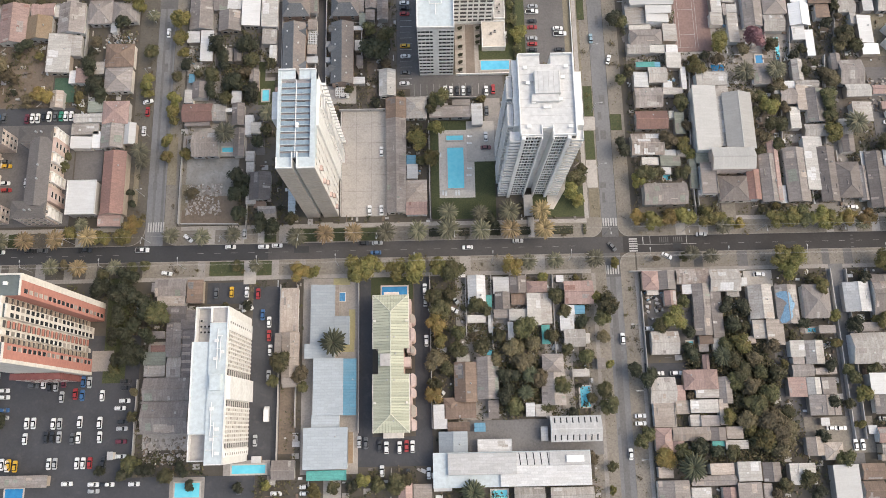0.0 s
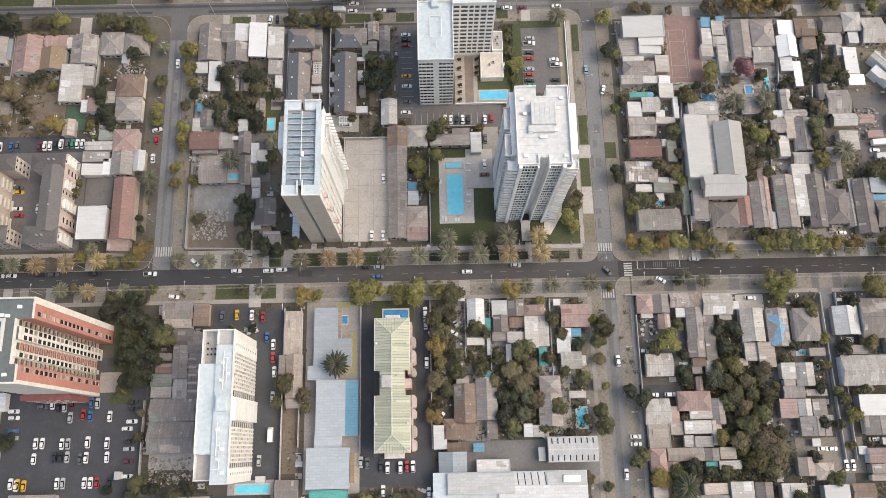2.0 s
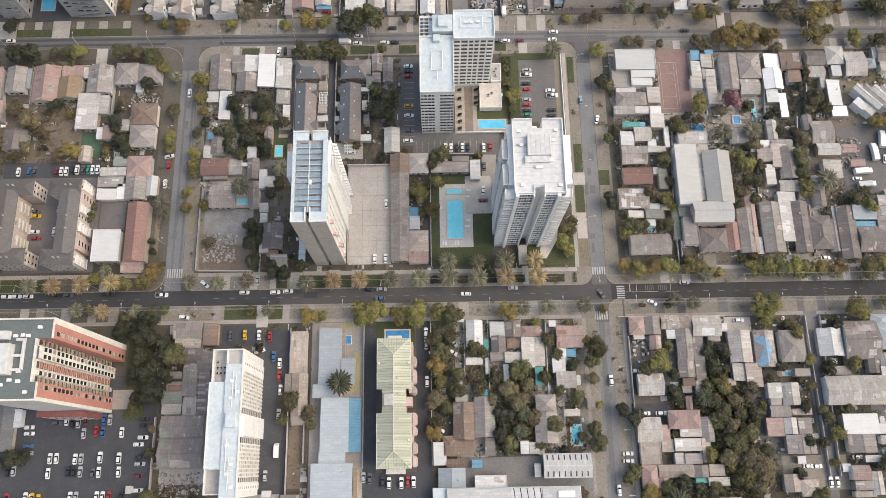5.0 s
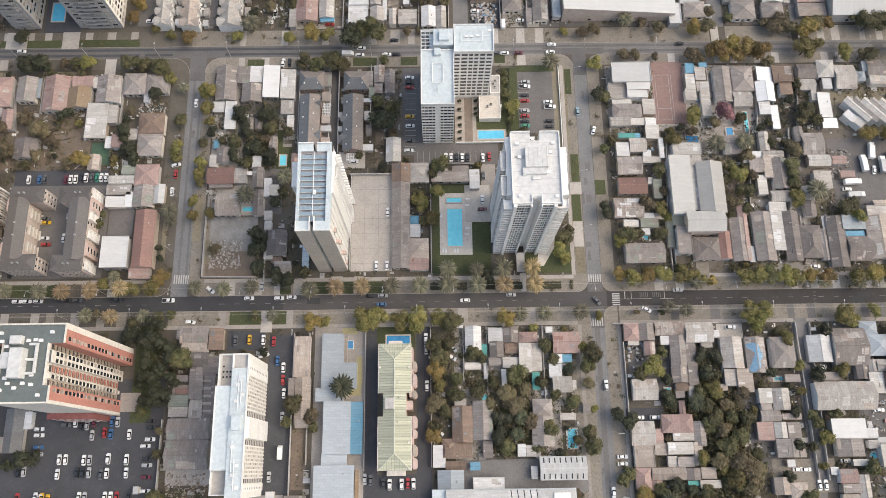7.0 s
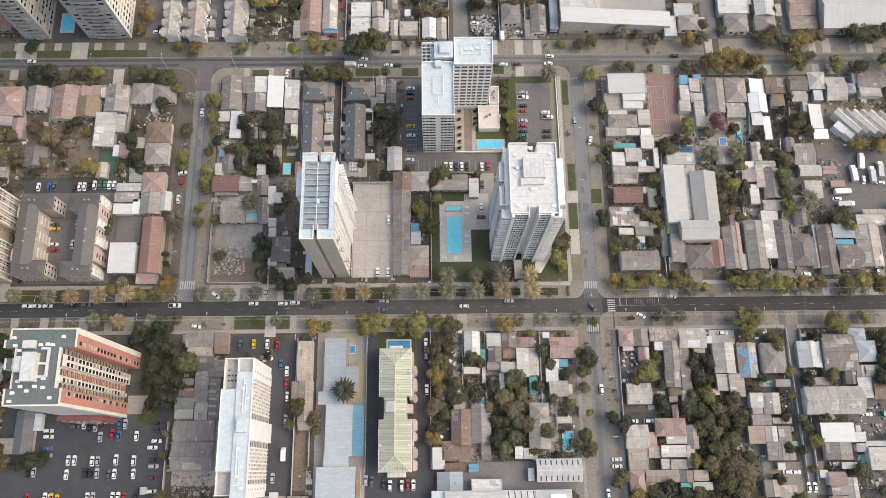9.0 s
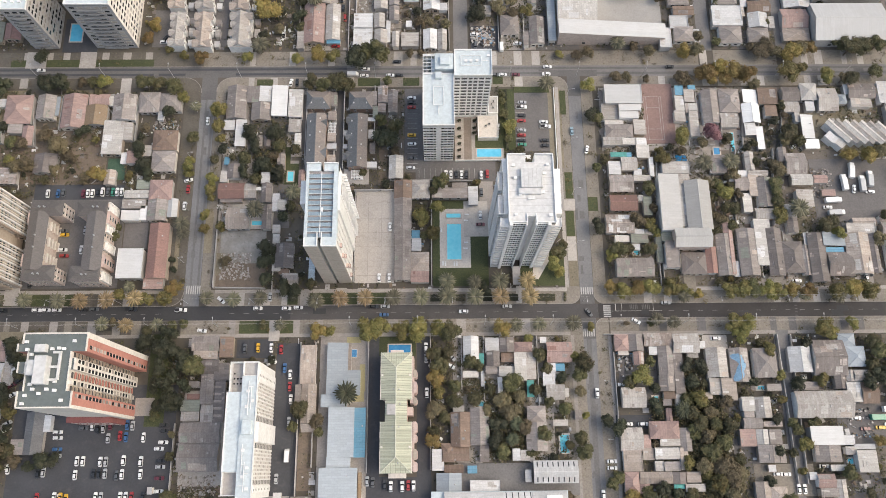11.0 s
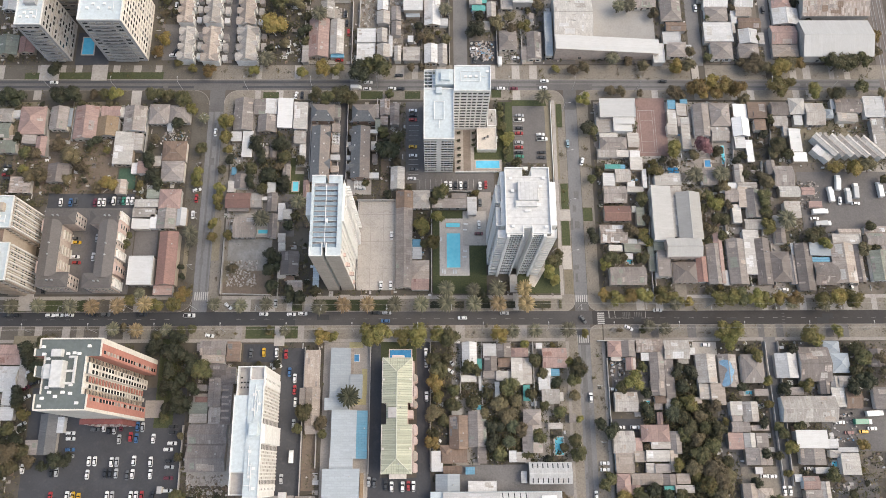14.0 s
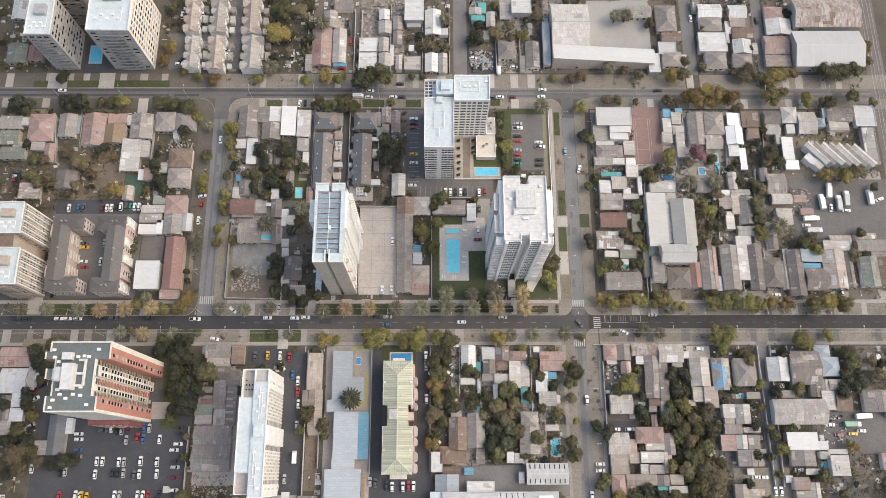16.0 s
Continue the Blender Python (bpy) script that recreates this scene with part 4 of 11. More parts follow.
for x0, x1, y0, y1 in ((-111.2, -104.35, 73.4, 163.0), (-97.55, -93.2, 73.4, 163.8), (54.6, 58.85, 73.4, 165.0), (64.65, 69.8, 73.4, 163.8), (50.8, S_ROAD[0], -120, 53.5), (S_ROAD[1], 70.8, -120, 53.5)):
    strip("verge", x0, y0, x1, y1, VERGE, 0.10, "dusty dirt verge of a side street")
strip("pavement", 53.0, 73.4, 54.5, 165.7, PAVING, 0.13, "pale concrete pavement", "pavement")
strip("pavement", 54.0, -120, 55.4, 53.6, PAVING, 0.12, "pale concrete pavement", "pavement")
strip("pavement", 69.2, -120, 70.4, 53.6, PAVING, 0.12, "pale concrete pavement", "pavement")


def flare(x, y, sx, sy, r, out, z=0.12):
    """The verge at a street corner, cut back in a wide curve with a kerb: (x, y) is where the two kerb lines would meet, the verge lies on the side (sx, sy); out: how far it reaches along each street."""
    cx, cy = sx * r, sy * r
    arc = [(cx - sx * r * math.cos(q), cy - sy * r * math.sin(q)) for q in (i * math.pi / 24 for i in range(13))]
    a, c = out
    pts = arc + [(sx * a, 0.0), (sx * a, sy * c), (0.0, sy * c)]
    if sx * sy < 0:
        pts = pts[::-1]
    ob = thing("verge", x, y, kind="structure", label="rounded dirt corner of the verge", category="verge", me=Build().prism(pts, -0.2, z).mesh("verge", VERGE if x > -104 else VERGE_SHADED))
    inner = [(cx - sx * (r - 0.2) * math.cos(q), cy - sy * (r - 0.2) * math.sin(q)) for q in (i * math.pi / 24 for i in range(13))]
    kb = Build()
    for i in range(12):
        q = [arc[i], arc[i + 1], inner[i + 1], inner[i]]
        kb.prism(q[::-1] if sx * sy < 0 else q, -0.2, z + 0.035)
    part("kerb", kb.mesh("kerb", KERB), ob)


flare(-104.2, 66.5, -1, 1, 6.0, (6.8, 6.9))
flare(-97.7, 66.5, 1, 1, 5.0, (6.2, 6.9))
flare(59.0, 66.5, -1, 1, 4.2, (5.4, 6.9))
flare(64.5, 66.5, 1, 1, 4.0, (5.0, 6.9))
flare(S_ROAD[0], 60.6, -1, -1, 4.4, (5.4, 7.1))
flare(S_ROAD[1], 60.6, 1, -1, 4.0, (5.4, 7.1))
flare(-104.2, 171.0, -1, -1, 7.6, (8.0, 8.0), 0.10)
flare(-97.7, 171.0, 1, -1, 6.6, (7.0, 7.2), 0.10)
flare(59.0, 171.0, -1, -1, 5.8, (6.0, 6.0), 0.10)
flare(64.5, 171.0, 1, -1, 6.6, (7.0, 7.2), 0.10)

# plots of the quarter, each with its own ground
PLOT = {"v": (YARD_DIRT, "dusty bare earth of a plot"), "s": (SOIL, "dark garden soil of a plot"), "d": (DRYGRASS, "dry grass and earth of a plot"), "c": (PAVING, "stained concrete yard of a plot"), "w": (WORN_LOT, "worn grey paved yard of a plot")}
plotter = random.Random(23)
for x0, x1, y0, y1, rows, wide, kinds in ((72.5, 205, 73.5, 165, 3, 9.5, "vcvcdc"), (-92.5, -52, 100, 165, 2, 10, "vsswc"), (-52, -14, 112, 165, 2, 12, "vswc"), (72.5, 135, -30, 53, 3, 10, "vsssw"), (143, 205, -30, 53, 3, 10, "vsssw"), (6, 50, -8, 53, 2, 11, "vssc"),
                                          (-200, -112, 116, 165, 2, 11, "svsd"), (17, 118, 184.5, 245, 2, 12, "vvwc"), (127, 154, 184.5, 245, 2, 9, "vvw"), (161, 205, 184.5, 245, 2, 11, "vvwc"), (-60, 6, 184.5, 245, 2, 11, "vvcw")):
    step = (y1 - y0) / rows
    for r in range(rows):
        x = x0
        while x < x1 - 3:
            w = min(x1 - x, plotter.uniform(0.9, 1.9) * wide)
            m, words = PLOT[plotter.choice(kinds)]
            slab("plot", x, y0 + r * step, x + w - 0.02, y0 + (r + 1) * step - 0.02, -0.2, 0.014, m, words, "yard")
            x += w

for x0, x1, y0 in ((-104.2, -97.7, 160.0), (59.0, 64.5, 161.0)):
    slab("road_junction", x0 - 0.2, y0, x1 + 0.2, 171.0, -0.1, 0.034, DARK_ROAD, "dark patched asphalt of a street mouth", "road")
    slab("road_junction", x0 - 8.0, 171.02, x1 + 8.0, 174.0, -0.1, 0.033, DARK_ROAD, "dark patched asphalt of a street mouth", "road")
slab("road_junction", 58.8, 52.0, 64.7, 60.58, -0.1, 0.035, DARK_ROAD, "dark patched asphalt of a street mouth", "road")
slab("road_junction", 58.8, 66.52, 64.7, 71.5, -0.1, 0.035, DARK_ROAD, "dark patched asphalt of a street mouth", "road")

# lane lines and crossings
DASH = surface("worn_lane_paint", (0.30, 0.295, 0.285), (0.19, 0.187, 0.182), big=0.8, small=3.0, vary=0)
for i in range(-38, 38):
    if not -18 <= i <= -15 and not 9 <= i <= 11:
        slab("lane_line", i * 6.0 - 1.1, 63.32, i * 6.0 + 1.1, 63.44, 0.0, 0.03, DASH, "worn white lane dash", "road marking")
for x0, n, y0, y1, along in ((68.1, 6, 60.9, 66.4, True), (58.9, 6, 52.9, 56.1, False), (59.3, 6, 70.4, 73.4, False), (-103.4, 7, 71.6, 75.2, False)):
    for k in range(n):
        if along:
            slab("crossing_bar", x0, y0 + k * 0.87, x0 + 3.0, y0 + k * 0.87 + 0.5, 0.0, 0.03, PAINT, "worn white zebra crossing bar", "road marking")
        else:
            slab("crossing_bar", x0 + k * 0.9, y0, x0 + k * 0.9 + 0.5, y1, 0.0, 0.04, PAINT, "worn white zebra crossing bar", "road marking")

TRACK = surface("brown_ballast", (0.19, 0.165, 0.15), (0.14, 0.12, 0.11), big=0.1, small=1.3)
slab("track_bed", 207.5, 120, 216, 420, -0.3, 0.06, TRACK, "brown ballast strip along the edge of the quarter", "track")
for x in (209.6, 211.1, 213.2, 214.7):
    slab("rail", x, 120, x + 0.12, 420, 0.0, 0.2, STEEL, "worn steel rail", "rail")

# ---- tall buildings ----


def roof_deck(parent, x0, y0, x1, y1, z, m, rim=0.3, up=0.9, wall=WHITE):
    part("roof", Build().box(x0 + rim, y0 + rim, z - 0.3, x1 - rim, y1 - rim, z + 0.06).mesh("roof", m), parent)
    b = Build()
    for a, c, e, f in ((x0, y0, x1, y0 + rim), (x0, y1 - rim, x1, y1), (x0, y0 + rim, x0 + rim, y1 - rim), (x1 - rim, y0 + rim, x1, y1 - rim)):
        b.box(a, c, z - 0.3, e, f, z + up)
    part("parapet", b.mesh("parapet", wall), parent)


def box_part(name, parent, m, *boxes, cut=0.0, label=""):
    if name in ("parapet", "gutter"):
        for q in boxes[1:]:
            part(name, Build().box(*q, cut=cut).mesh(name, m), parent, label=label)
        boxes = boxes[:1]
    b = Build()
    for q in boxes:
        b.box(*q, cut=cut)
    return part(name, b.mesh(name, m), parent, label=label)


def pipes(parent, z, m, *runs):
    for x0, y0, x1, y1 in runs:
        part("pipe", Build().tube((x0, y0, z), (x1, y1, z), 0.14, n=8).mesh("pipe", m), parent)


AC_UNIT = Build().box(-0.55, -0.45, 0, 0.55, 0.45, 0.8, 0, 0.05).tube((0, 0, 0.78), (0, 0, 0.84), 0.34, n=12, s=1).mesh("air_unit", GREYWALL, TYRE)
CAP_VENT = Build().box(-0.5, -0.4, 0, 0.5, 0.4, 0.7, 0, 0.06).box(-0.6, -0.5, 0.7, 0.6, 0.5, 0.8, 0).mesh("vent_cap", WHITE)

# slender white tower with a beamed roof terrace
H = 53.0
FAWN = surface("fawn_render", (0.47, 0.415, 0.355), (0.41, 0.36, 0.31), big=0.15, small=0.9, vary=0.03, bump=0.1, rugged=0.2)
t = thing("apartment_tower", -41, 91, label="slender cream and white apartment tower with beamed roof terrace", category="tower block")
x0, x1, y0, y1 = -5.4, 6.0, -15.2, 16.1
box_part("front_wall", t, FAWN, (x0, y0, -0.2, -0.6, y0 + 0.3, H), (0.6, y0, -0.2, x1 - 0.02, y0 + 0.3, H))
w1 = box_part("wall", t, IVORY, (x0, y0 + 0.3, -0.2, -0.6, y0 + 3.4, H), (0.6, y0 + 0.3, -0.2, x1, y0 + 3.4, H), (x0, y0 + 3.4, -0.2, x1, y1 - 3, H - 3.0), (x0, y1 - 3, -0.2, -0.2, y1, H), (0.9, y1 - 3, -0.2, x1, y1, H))
# back of the slot coloured dark to stand for its shade
box_part("recess_wall", t, DARKSHADE, (-0.6, y0 + 3.2, 0, 0.6, y0 + 3.398, H))
box_part("side_bay", t, WHITE, (x0 - 2.8, 2.4, -0.2, x0, 11.4, H - 5), (x0 - 1.1, -12.7, -0.2, x0, -4, H - 5))
core = box_part("side_bay", t, WHITE, (x1, -1.5, -0.2, x1 + 0.7, 4.5, H - 1.0))
box_part("side_bay", t, WHITE, (x1, 4.5, -0.2, x1 + 0.9, 13.5, H - 1.0))
for r in range(19):
    z = 2.0 + r * 2.65
    box_part("balcony_door", t, CURTAIN, (x1 + 0.86, 5.2, z, x1 + 0.96, 8.6, z + 1.6))
    box_part("balcony", t, WHITE, (x1 + 0.9, 5.0, z - 1.0, x1 + 2.0, 8.8, z - 0.85), (x1 + 1.9, 5.0, z - 0.85, x1 + 2.0, 8.8, z - 0.05))
    part("window", window_mesh(1.5, 1.25), t, (x1 + 0.9, 11.2, z), rz=90)
    box_part("fin", t, WHITE, (x1 + 0.9, 9.2, z - 1.0, x1 + 2.0, 9.5, z + 1.0))
    box_part("ledge", t, WHITE, (x1 + 0.9, 12.6, z - 1.0, x1 + 2.3, 13.4, z - 0.2))
    for yy in (-12.9, -10.2, -7.4, -4.4):
        part("window", window_mesh(1.1, 1.3, CURTAIN if (r + int(yy)) % 3 else None), t, (x1, yy, z), rz=90)
    box_part("storey_band", t, TAN, (x0 - 0.03, y0 - 0.03, z - 1.0, -0.62, y0 + 0.04, z - 0.92))
    box_part("storey_band", t, TAN, (0.62, y0 - 0.03, z - 1.0, x1 + 0.03, y0 + 0.04, z - 0.92))
for r in range(6):
    part("bay_window", Build().box(-0.7, -0.9, 0, 0.7, 0.02, 1.5, 0).box(-0.6, -0.93, 0.5, 0.6, -0.9, 1.3, 1).mesh("bay_window", PINKWALL, GLASS), t, (x1, -13.8 + (r % 2) * 1.8, 8 + r * 7.0), rz=90)
box_part("roof_floor", t, surface("mauve_terrace_floor", (0.35, 0.325, 0.33), (0.28, 0.26, 0.265), big=0.4, small=1.6, stain=(0.2, 0.18, 0.18), amount=0.5), (x0 + 0.9, y0 + 3.5, H - 3.0, x1 - 1.6, y1 - 2.9, H - 1.1))
box_part("parapet", t, ROOFPALE, (x0, y0 + 3.4, H - 3.0, x0 + 0.9, y1, H + 0.3), (x1 - 1.6, y0 + 3.4, H - 3.0, x1, y1, H + 0.3), (x0 + 0.9, y1 - 2.9, H - 3.0, -0.2, y1, H + 0.05), (0.9, y1 - 2.9, H - 3.0, x1 - 1.6, y1, H + 0.05), (x0, y0, H, -0.6, y0 + 3.4, H + 0.1), (0.6, y0, H, x1, y0 + 3.4, H + 0.1))
box_part("parapet", t, WHITE, (x0, y0, H + 0.1, x0 + 0.3, y0 + 3.4, H + 0.8), (x0 + 0.3, y0, H + 0.1, -0.6, y0 + 0.3, H + 0.8), (0.6, y0, H + 0.1, x1, y0 + 0.3, H + 0.8), (x0, y1 - 0.35, H + 0.3, -0.2, y1, H + 0.9), (0.9, y1 - 0.35, H + 0.3, x1, y1, H + 0.9), (-0.9, y0 + 0.3, H + 0.1, -0.6, y0 + 5, H + 0.8), (0.6, y0 + 0.3, H + 0.1, 0.9, y0 + 5, H + 0.8))
SLATE = surface("blue_grey_panel", (0.26, 0.33, 0.38), (0.195, 0.255, 0.30), rough=0.4, big=0.3, small=1.4)
for i in range(12):
    yy = y0 + 3.7 + i * 2.02
    box_part("terrace_panel", t, SLATE, (x0 + 0.9, yy, H - 0.75, x1 - 1.6, yy + 1.3, H - 0.6), label="blue-grey roof terrace panel")
    box_part("terrace_beam", t, ROOFPALE, (x0 + 0.9, yy - 0.14, H - 0.6, x1 - 1.6, yy + 0.0, H - 0.35))
    if i % 3:
        box_part("terrace_bench", t, DARKSHADE, (x0 + (2.2 if i % 2 else 5.4), yy + 1.3, H - 1.1, x0 + (4.6 if i % 2 else 8.0), yy + 1.65, H - 0.8))
box_part("terrace_beam", t, WHITE, (-0.12, y0 + 3.5, H - 0.35, 0.12, y1 - 2.9, H - 0.2))
box_part("roof_hatch", t, WHITE, (0.0, -2.4, H - 0.6, 0.9, -0.8, H + 0.3), cut=0.08)
walkway = thing("covered_walkway", -51.6, 82.5, label="glass-roofed covered walkway beside the tower", category="walkway")
box_part("post", walkway, STEEL, *[(-1.2, -6 + k * 2.0, -0.1, -1.08, -5.88 + k * 2.0, 2.6) for k in range(7)], *[(1.08, -6 + k * 2.0, -0.1, 1.2, -5.88 + k * 2.0, 2.6) for k in range(7)])
for k in range(12):
    box_part("roof_pane", walkway, ROOFPALE, (-1.3, -6 + k, 2.6, 1.3, -5.06 + k, 2.68))

# broad white tower with balconies
H = 57.0
t = thing("apartment_tower", 33, 95, label="broad white apartment tower with slab balconies and glazed front", category="tower block")
x0, x1, y0, y1 = -9.8, 9.8, -13.0, 13.3
w1 = box_part("wall", t, WHITE, (x0 + 1.6, y0 + 0.9, -0.2, -1.7, y1 - 3, H), (1.3, y0 + 0.9, -0.2, x1 - 1.6, y1 - 3, H), (-1.7, y0 + 3.6, -0.2, 1.3, y1 - 3, H), (x0 + 1.6, y1 - 3, -0.2, -1.6, y1, H), (1.6, y1 - 3, -0.2, x1 - 1.6, y1, H))
box_part("side_wall", t, WHITE, (x0, y0 + 4.5, -0.2, x0 + 1.6, y1 - 1.0, H - 1.2), (x1 - 1.6, y0 + 4.5, -0.2, x1 + 0.8, y1 - 5, H - 1.2))
box_part("recess_wall", t, WHITE, (-1.7, y0 + 3.3, 0, 1.3, y0 + 3.58, H - 0.2))
box_part("pilaster", t, WHITE, (x0 + 2.0, y0 - 0.3, -0.2, x0 + 3.1, y0 + 0.9, H + 0.3))
box_part("pilaster", t, WHITE, (x1 - 4.4, y0 - 0.3, -0.2, x1 - 3.3, y0 + 0.9, H + 0.3))
box_part("pilaster", t, WHITE, (-2.1, y0 - 0.2, -0.2, -1.7, y0 + 0.9, H))
box_part("pilaster", t, WHITE, (1.3, y0 - 0.2, -0.2, 1.7, y0 + 0.9, H))
GREENGLASS = gloss("green_tinted_glass", (0.22, 0.245, 0.24), 0.15)


def glazed(wd, seed):
    """One storey of a glazed bay, facing -y: slab edge and panes of several tones between mullions."""
    rg = random.Random(seed)
    v, f, s = framed(wd, 2.5, 5, 0.07, 0.12, 0.3, [rg.choice((1, 1, 3, 3, 3, 2)) for _ in range(5)], 0.42)
    return mesh_of("glazed_bay", [(x + wd / 2, y, z) for x, y, z in v], f, [WHITE, GLASS, CURTAIN, GREENGLASS], s)


BAYS = [glazed(4.55, s) for s in range(6)]
SW_BALCONY = Build().box(-2.6, -0.9, -0.12, 0.6, 2.4, 0.12).box(-2.6, -0.9, 0.12, 0.6, -0.78, 1.0).box(-2.6, -0.78, 0.12, -2.48, 2.4, 1.0).mesh("balcony", WHITE)
SIDE_BALCONY = Build().box(-1.7, 0, -0.12, 0, 7.0, 0.12).box(-1.7, 0, 0.12, -1.58, 7.0, 0.95).box(-1.58, 0, 0.12, 0, 0.12, 0.95).box(-1.58, 6.88, 0.12, 0, 7.0, 0.95).mesh("balcony", WHITE)
SE_BALCONY = Build().box(-0.6, -0.9, -0.12, 3.2, 2.4, 0.12).box(-0.6, -0.9, 0.12, 3.2, -0.78, 1.0).box(3.08, -0.78, 0.12, 3.2, 2.4, 1.0).mesh("balcony", WHITE)
RECESS = Build().box(-0.05, 0, 0, 0.02, 6.4, 1.6).mesh("balcony_door", GLASS)
FRONT_RECESS = Build().box(0, -0.05, 0, 1.5, 0.02, 1.7).mesh("balcony_door", GLASS)
for r in range(22):
    z = 1.2 + r * 2.53
    part("glazed_bay", BAYS[r % 6], t, (x0 + 3.1, y0 + 0.8, z))
    part("glazed_bay", BAYS[(r * 5 + 2) % 6], t, (1.7, y0 + 0.8, z), rz=0).scale = (0.81, 1, 1)
    part("balcony", SW_BALCONY, t, (x0 + 1.4, y0 + 0.9, z))
    part("balcony", SE_BALCONY, t, (x1 - 2.6, y0 + 0.9, z))
    part("balcony_door", FRONT_RECESS, t, (x1 - 3.2, y0 + 0.88, z + 0.3))
    for yy in (y0 + 4.7, y0 + 13.5):
        part("balcony", SIDE_BALCONY, t, (x0, yy, z))
        part("balcony_door", RECESS, t, (x0, yy + 0.3, z + 0.4))
    box_part("window_band", t, GLASS, (x1 + 0.78, y0 + 6, z + 0.3, x1 + 0.84, y0 + 8, z + 1.7), (x1 + 0.78, y0 + 12, z + 0.3, x1 + 0.84, y0 + 14, z + 1.7))
b = Build()
for q in ((x0 + 1.6, y0 + 0.9, H, -1.7, y1 - 3, H + 0.1), (1.3, y0 + 0.9, H, x1 - 1.6, y1 - 3, H + 0.1), (-1.7, y0 + 3.6, H, 1.3, y1 - 3, H + 0.1), (x0 + 1.6, y1 - 3, H, -1.6, y1, H + 0.1), (1.6, y1 - 3, H, x1 - 1.6, y1, H + 0.1)):
    b.box(*q)
part("roof", b.mesh("roof", ROOFWHITE), t)
box_part("parapet", t, WHITE, (x0 + 1.6, y0 + 0.9, H + 0.1, x0 + 1.9, y1, H + 1.0), (x1 - 1.9, y0 + 0.9, H + 0.1, x1 - 1.6, y1, H + 1.0), (x0 + 1.9, y1 - 0.3, H + 0.1, -1.6, y1, H + 1.3), (1.6, y1 - 0.3, H + 0.1, x1 - 1.9, y1, H + 1.3), (x0 + 1.9, y0 + 0.9, H + 0.1, -1.7, y0 + 1.2, H + 0.7), (1.3, y0 + 0.9, H + 0.1, x1 - 1.9, y0 + 1.2, H + 0.7), (-2.0, y0 + 1.2, H + 0.1, -1.7, y0 + 4, H + 0.7), (1.3, y0 + 1.2, H + 0.1, 1.6, y0 + 4, H + 0.7))
box_part("roof_joint", t, GREYWALL, *[(x0 + 2.0, y0 + 4.4 + k * 2.6, H + 0.1, x1 - 2.0, y0 + 4.46 + k * 2.6, H + 0.13) for k in range(8)])
box_part("machine_room", t, ROOFWHITE, (-3.6, 0.2, H + 0.1, 3.9, 7.4, H + 2.0), (-4.6, -2.0, H + 0.1, 3.4, 0.2, H + 1.3), cut=0.1)
box_part("machine_room_rib", t, GREYWALL, *[(-2.6 + k * 1.5, 0.4, H + 2.0, -2.5 + k * 1.5, 7.2, H + 2.05) for k in range(5)])
for px, py in ((-6, 9), (6, 9.2), (-5.6, -9.4), (6.4, -9.6), (4.9, 5.8), (-0.6, -3.4), (0.6, -3.4), (-5.4, 4.2), (4.0, -1.2), (-4.0, -1.8)):
    part("vent_cap", CAP_VENT, t, (px, py, H + 0.1))
pipes(t, H + 0.5, STEEL, (-7, 4.6, -3.7, 4.6), (-7, 4.2, -3.7, 4.2))
entry = thing("entrance_canopy", 32.6, 78.6, label="grey flat entrance canopy over a path", category="canopy")
box_part("roof", entry, GREYWALL, (-1.6, -4.6, 3.0, 1.6, 3.2, 3.25), cut=0.05)
box_part("post", entry, STEEL, (-1.5, -4.5, -0.1, -1.35, -4.35, 3.0), (1.35, -4.5, -0.1, 1.5, -4.35, 3.0))

# twin white slab blocks
H = 34.5
t = thing("apartment_block", 1, 146, label="white apartment block with ribbon windows and flat pale roof", category="apartment block")
x0, x1, y0, y1 = -6.3, 6.2, -15.8, 17.0
box_part("wall", t, WHITE, (x0, y0, -0.2, x1, 7, H), (x0, 7, -0.2, x1, y1, H - 2.5))
roof_deck(t, x0, y0, x1, 7, H, ROOFPALE)
BAND = Build().box(0, -0.03, 0.0, 5.0, 0.02, 1.05, 0).box(-0.05, -0.1, -1.0, 5.05, 0.02, 0.0, 1).box(1.0, -0.1, 0, 1.15, 0, 1.1, 1).box(2.45, -0.1, 0, 2.6, 0, 1.1, 1).box(3.9, -0.1, 0, 4.05, 0, 1.1, 1).mesh("ribbon_window", GLASS, WHITE)
for r in range(13):
    z = 1.7 + r * 2.5
    part("ribbon_window", BAND, t, (x0 + 0.2, y0, z))
    part("ribbon_window", BAND, t, (x1 - 5.2, y0, z))
box_part("machine_room", t, ROOFPALE, (-1.5, 8.0, H - 2.5, 6.0, 15.0, H + 2.2), (-1.3, 4.4, H, 1.2, 7.2, H + 1.6), cut=0.1)
roof_deck(t, x0, 7.02, x1, y1, H - 2.5, ROOFGREY)
for k in range(6):
    box_part("roof_beam", t, WHITE, (x0 + 0.2, 7.6 + k * 1.55, H - 0.7, -1.6, 7.85 + k * 1.55, H - 0.3))
box_part("roof_beam", t, WHITE, (x0 + 1.6, 7.4, H - 1.1, x0 + 1.85, 16.6, H - 0.7), (x0 + 3.4, 7.4, H - 1.1, x0 + 3.65, 16.6, H - 0.7))
for k in range(4):
    box_part("roof_beam", t, WHITE, (-1.4 + k * 2.0, 15.1, H - 1.0, -1.2 + k * 2.0, 16.6, H - 0.6))
box_part("roof_step", t, ROOFPALE, (0.6, 9.4, H + 2.2, 4.4, 13.4, H + 3.6), (-2.6, 7.2, H - 2.4, -1.5, 14.0, H - 0.4), cut=0.1)
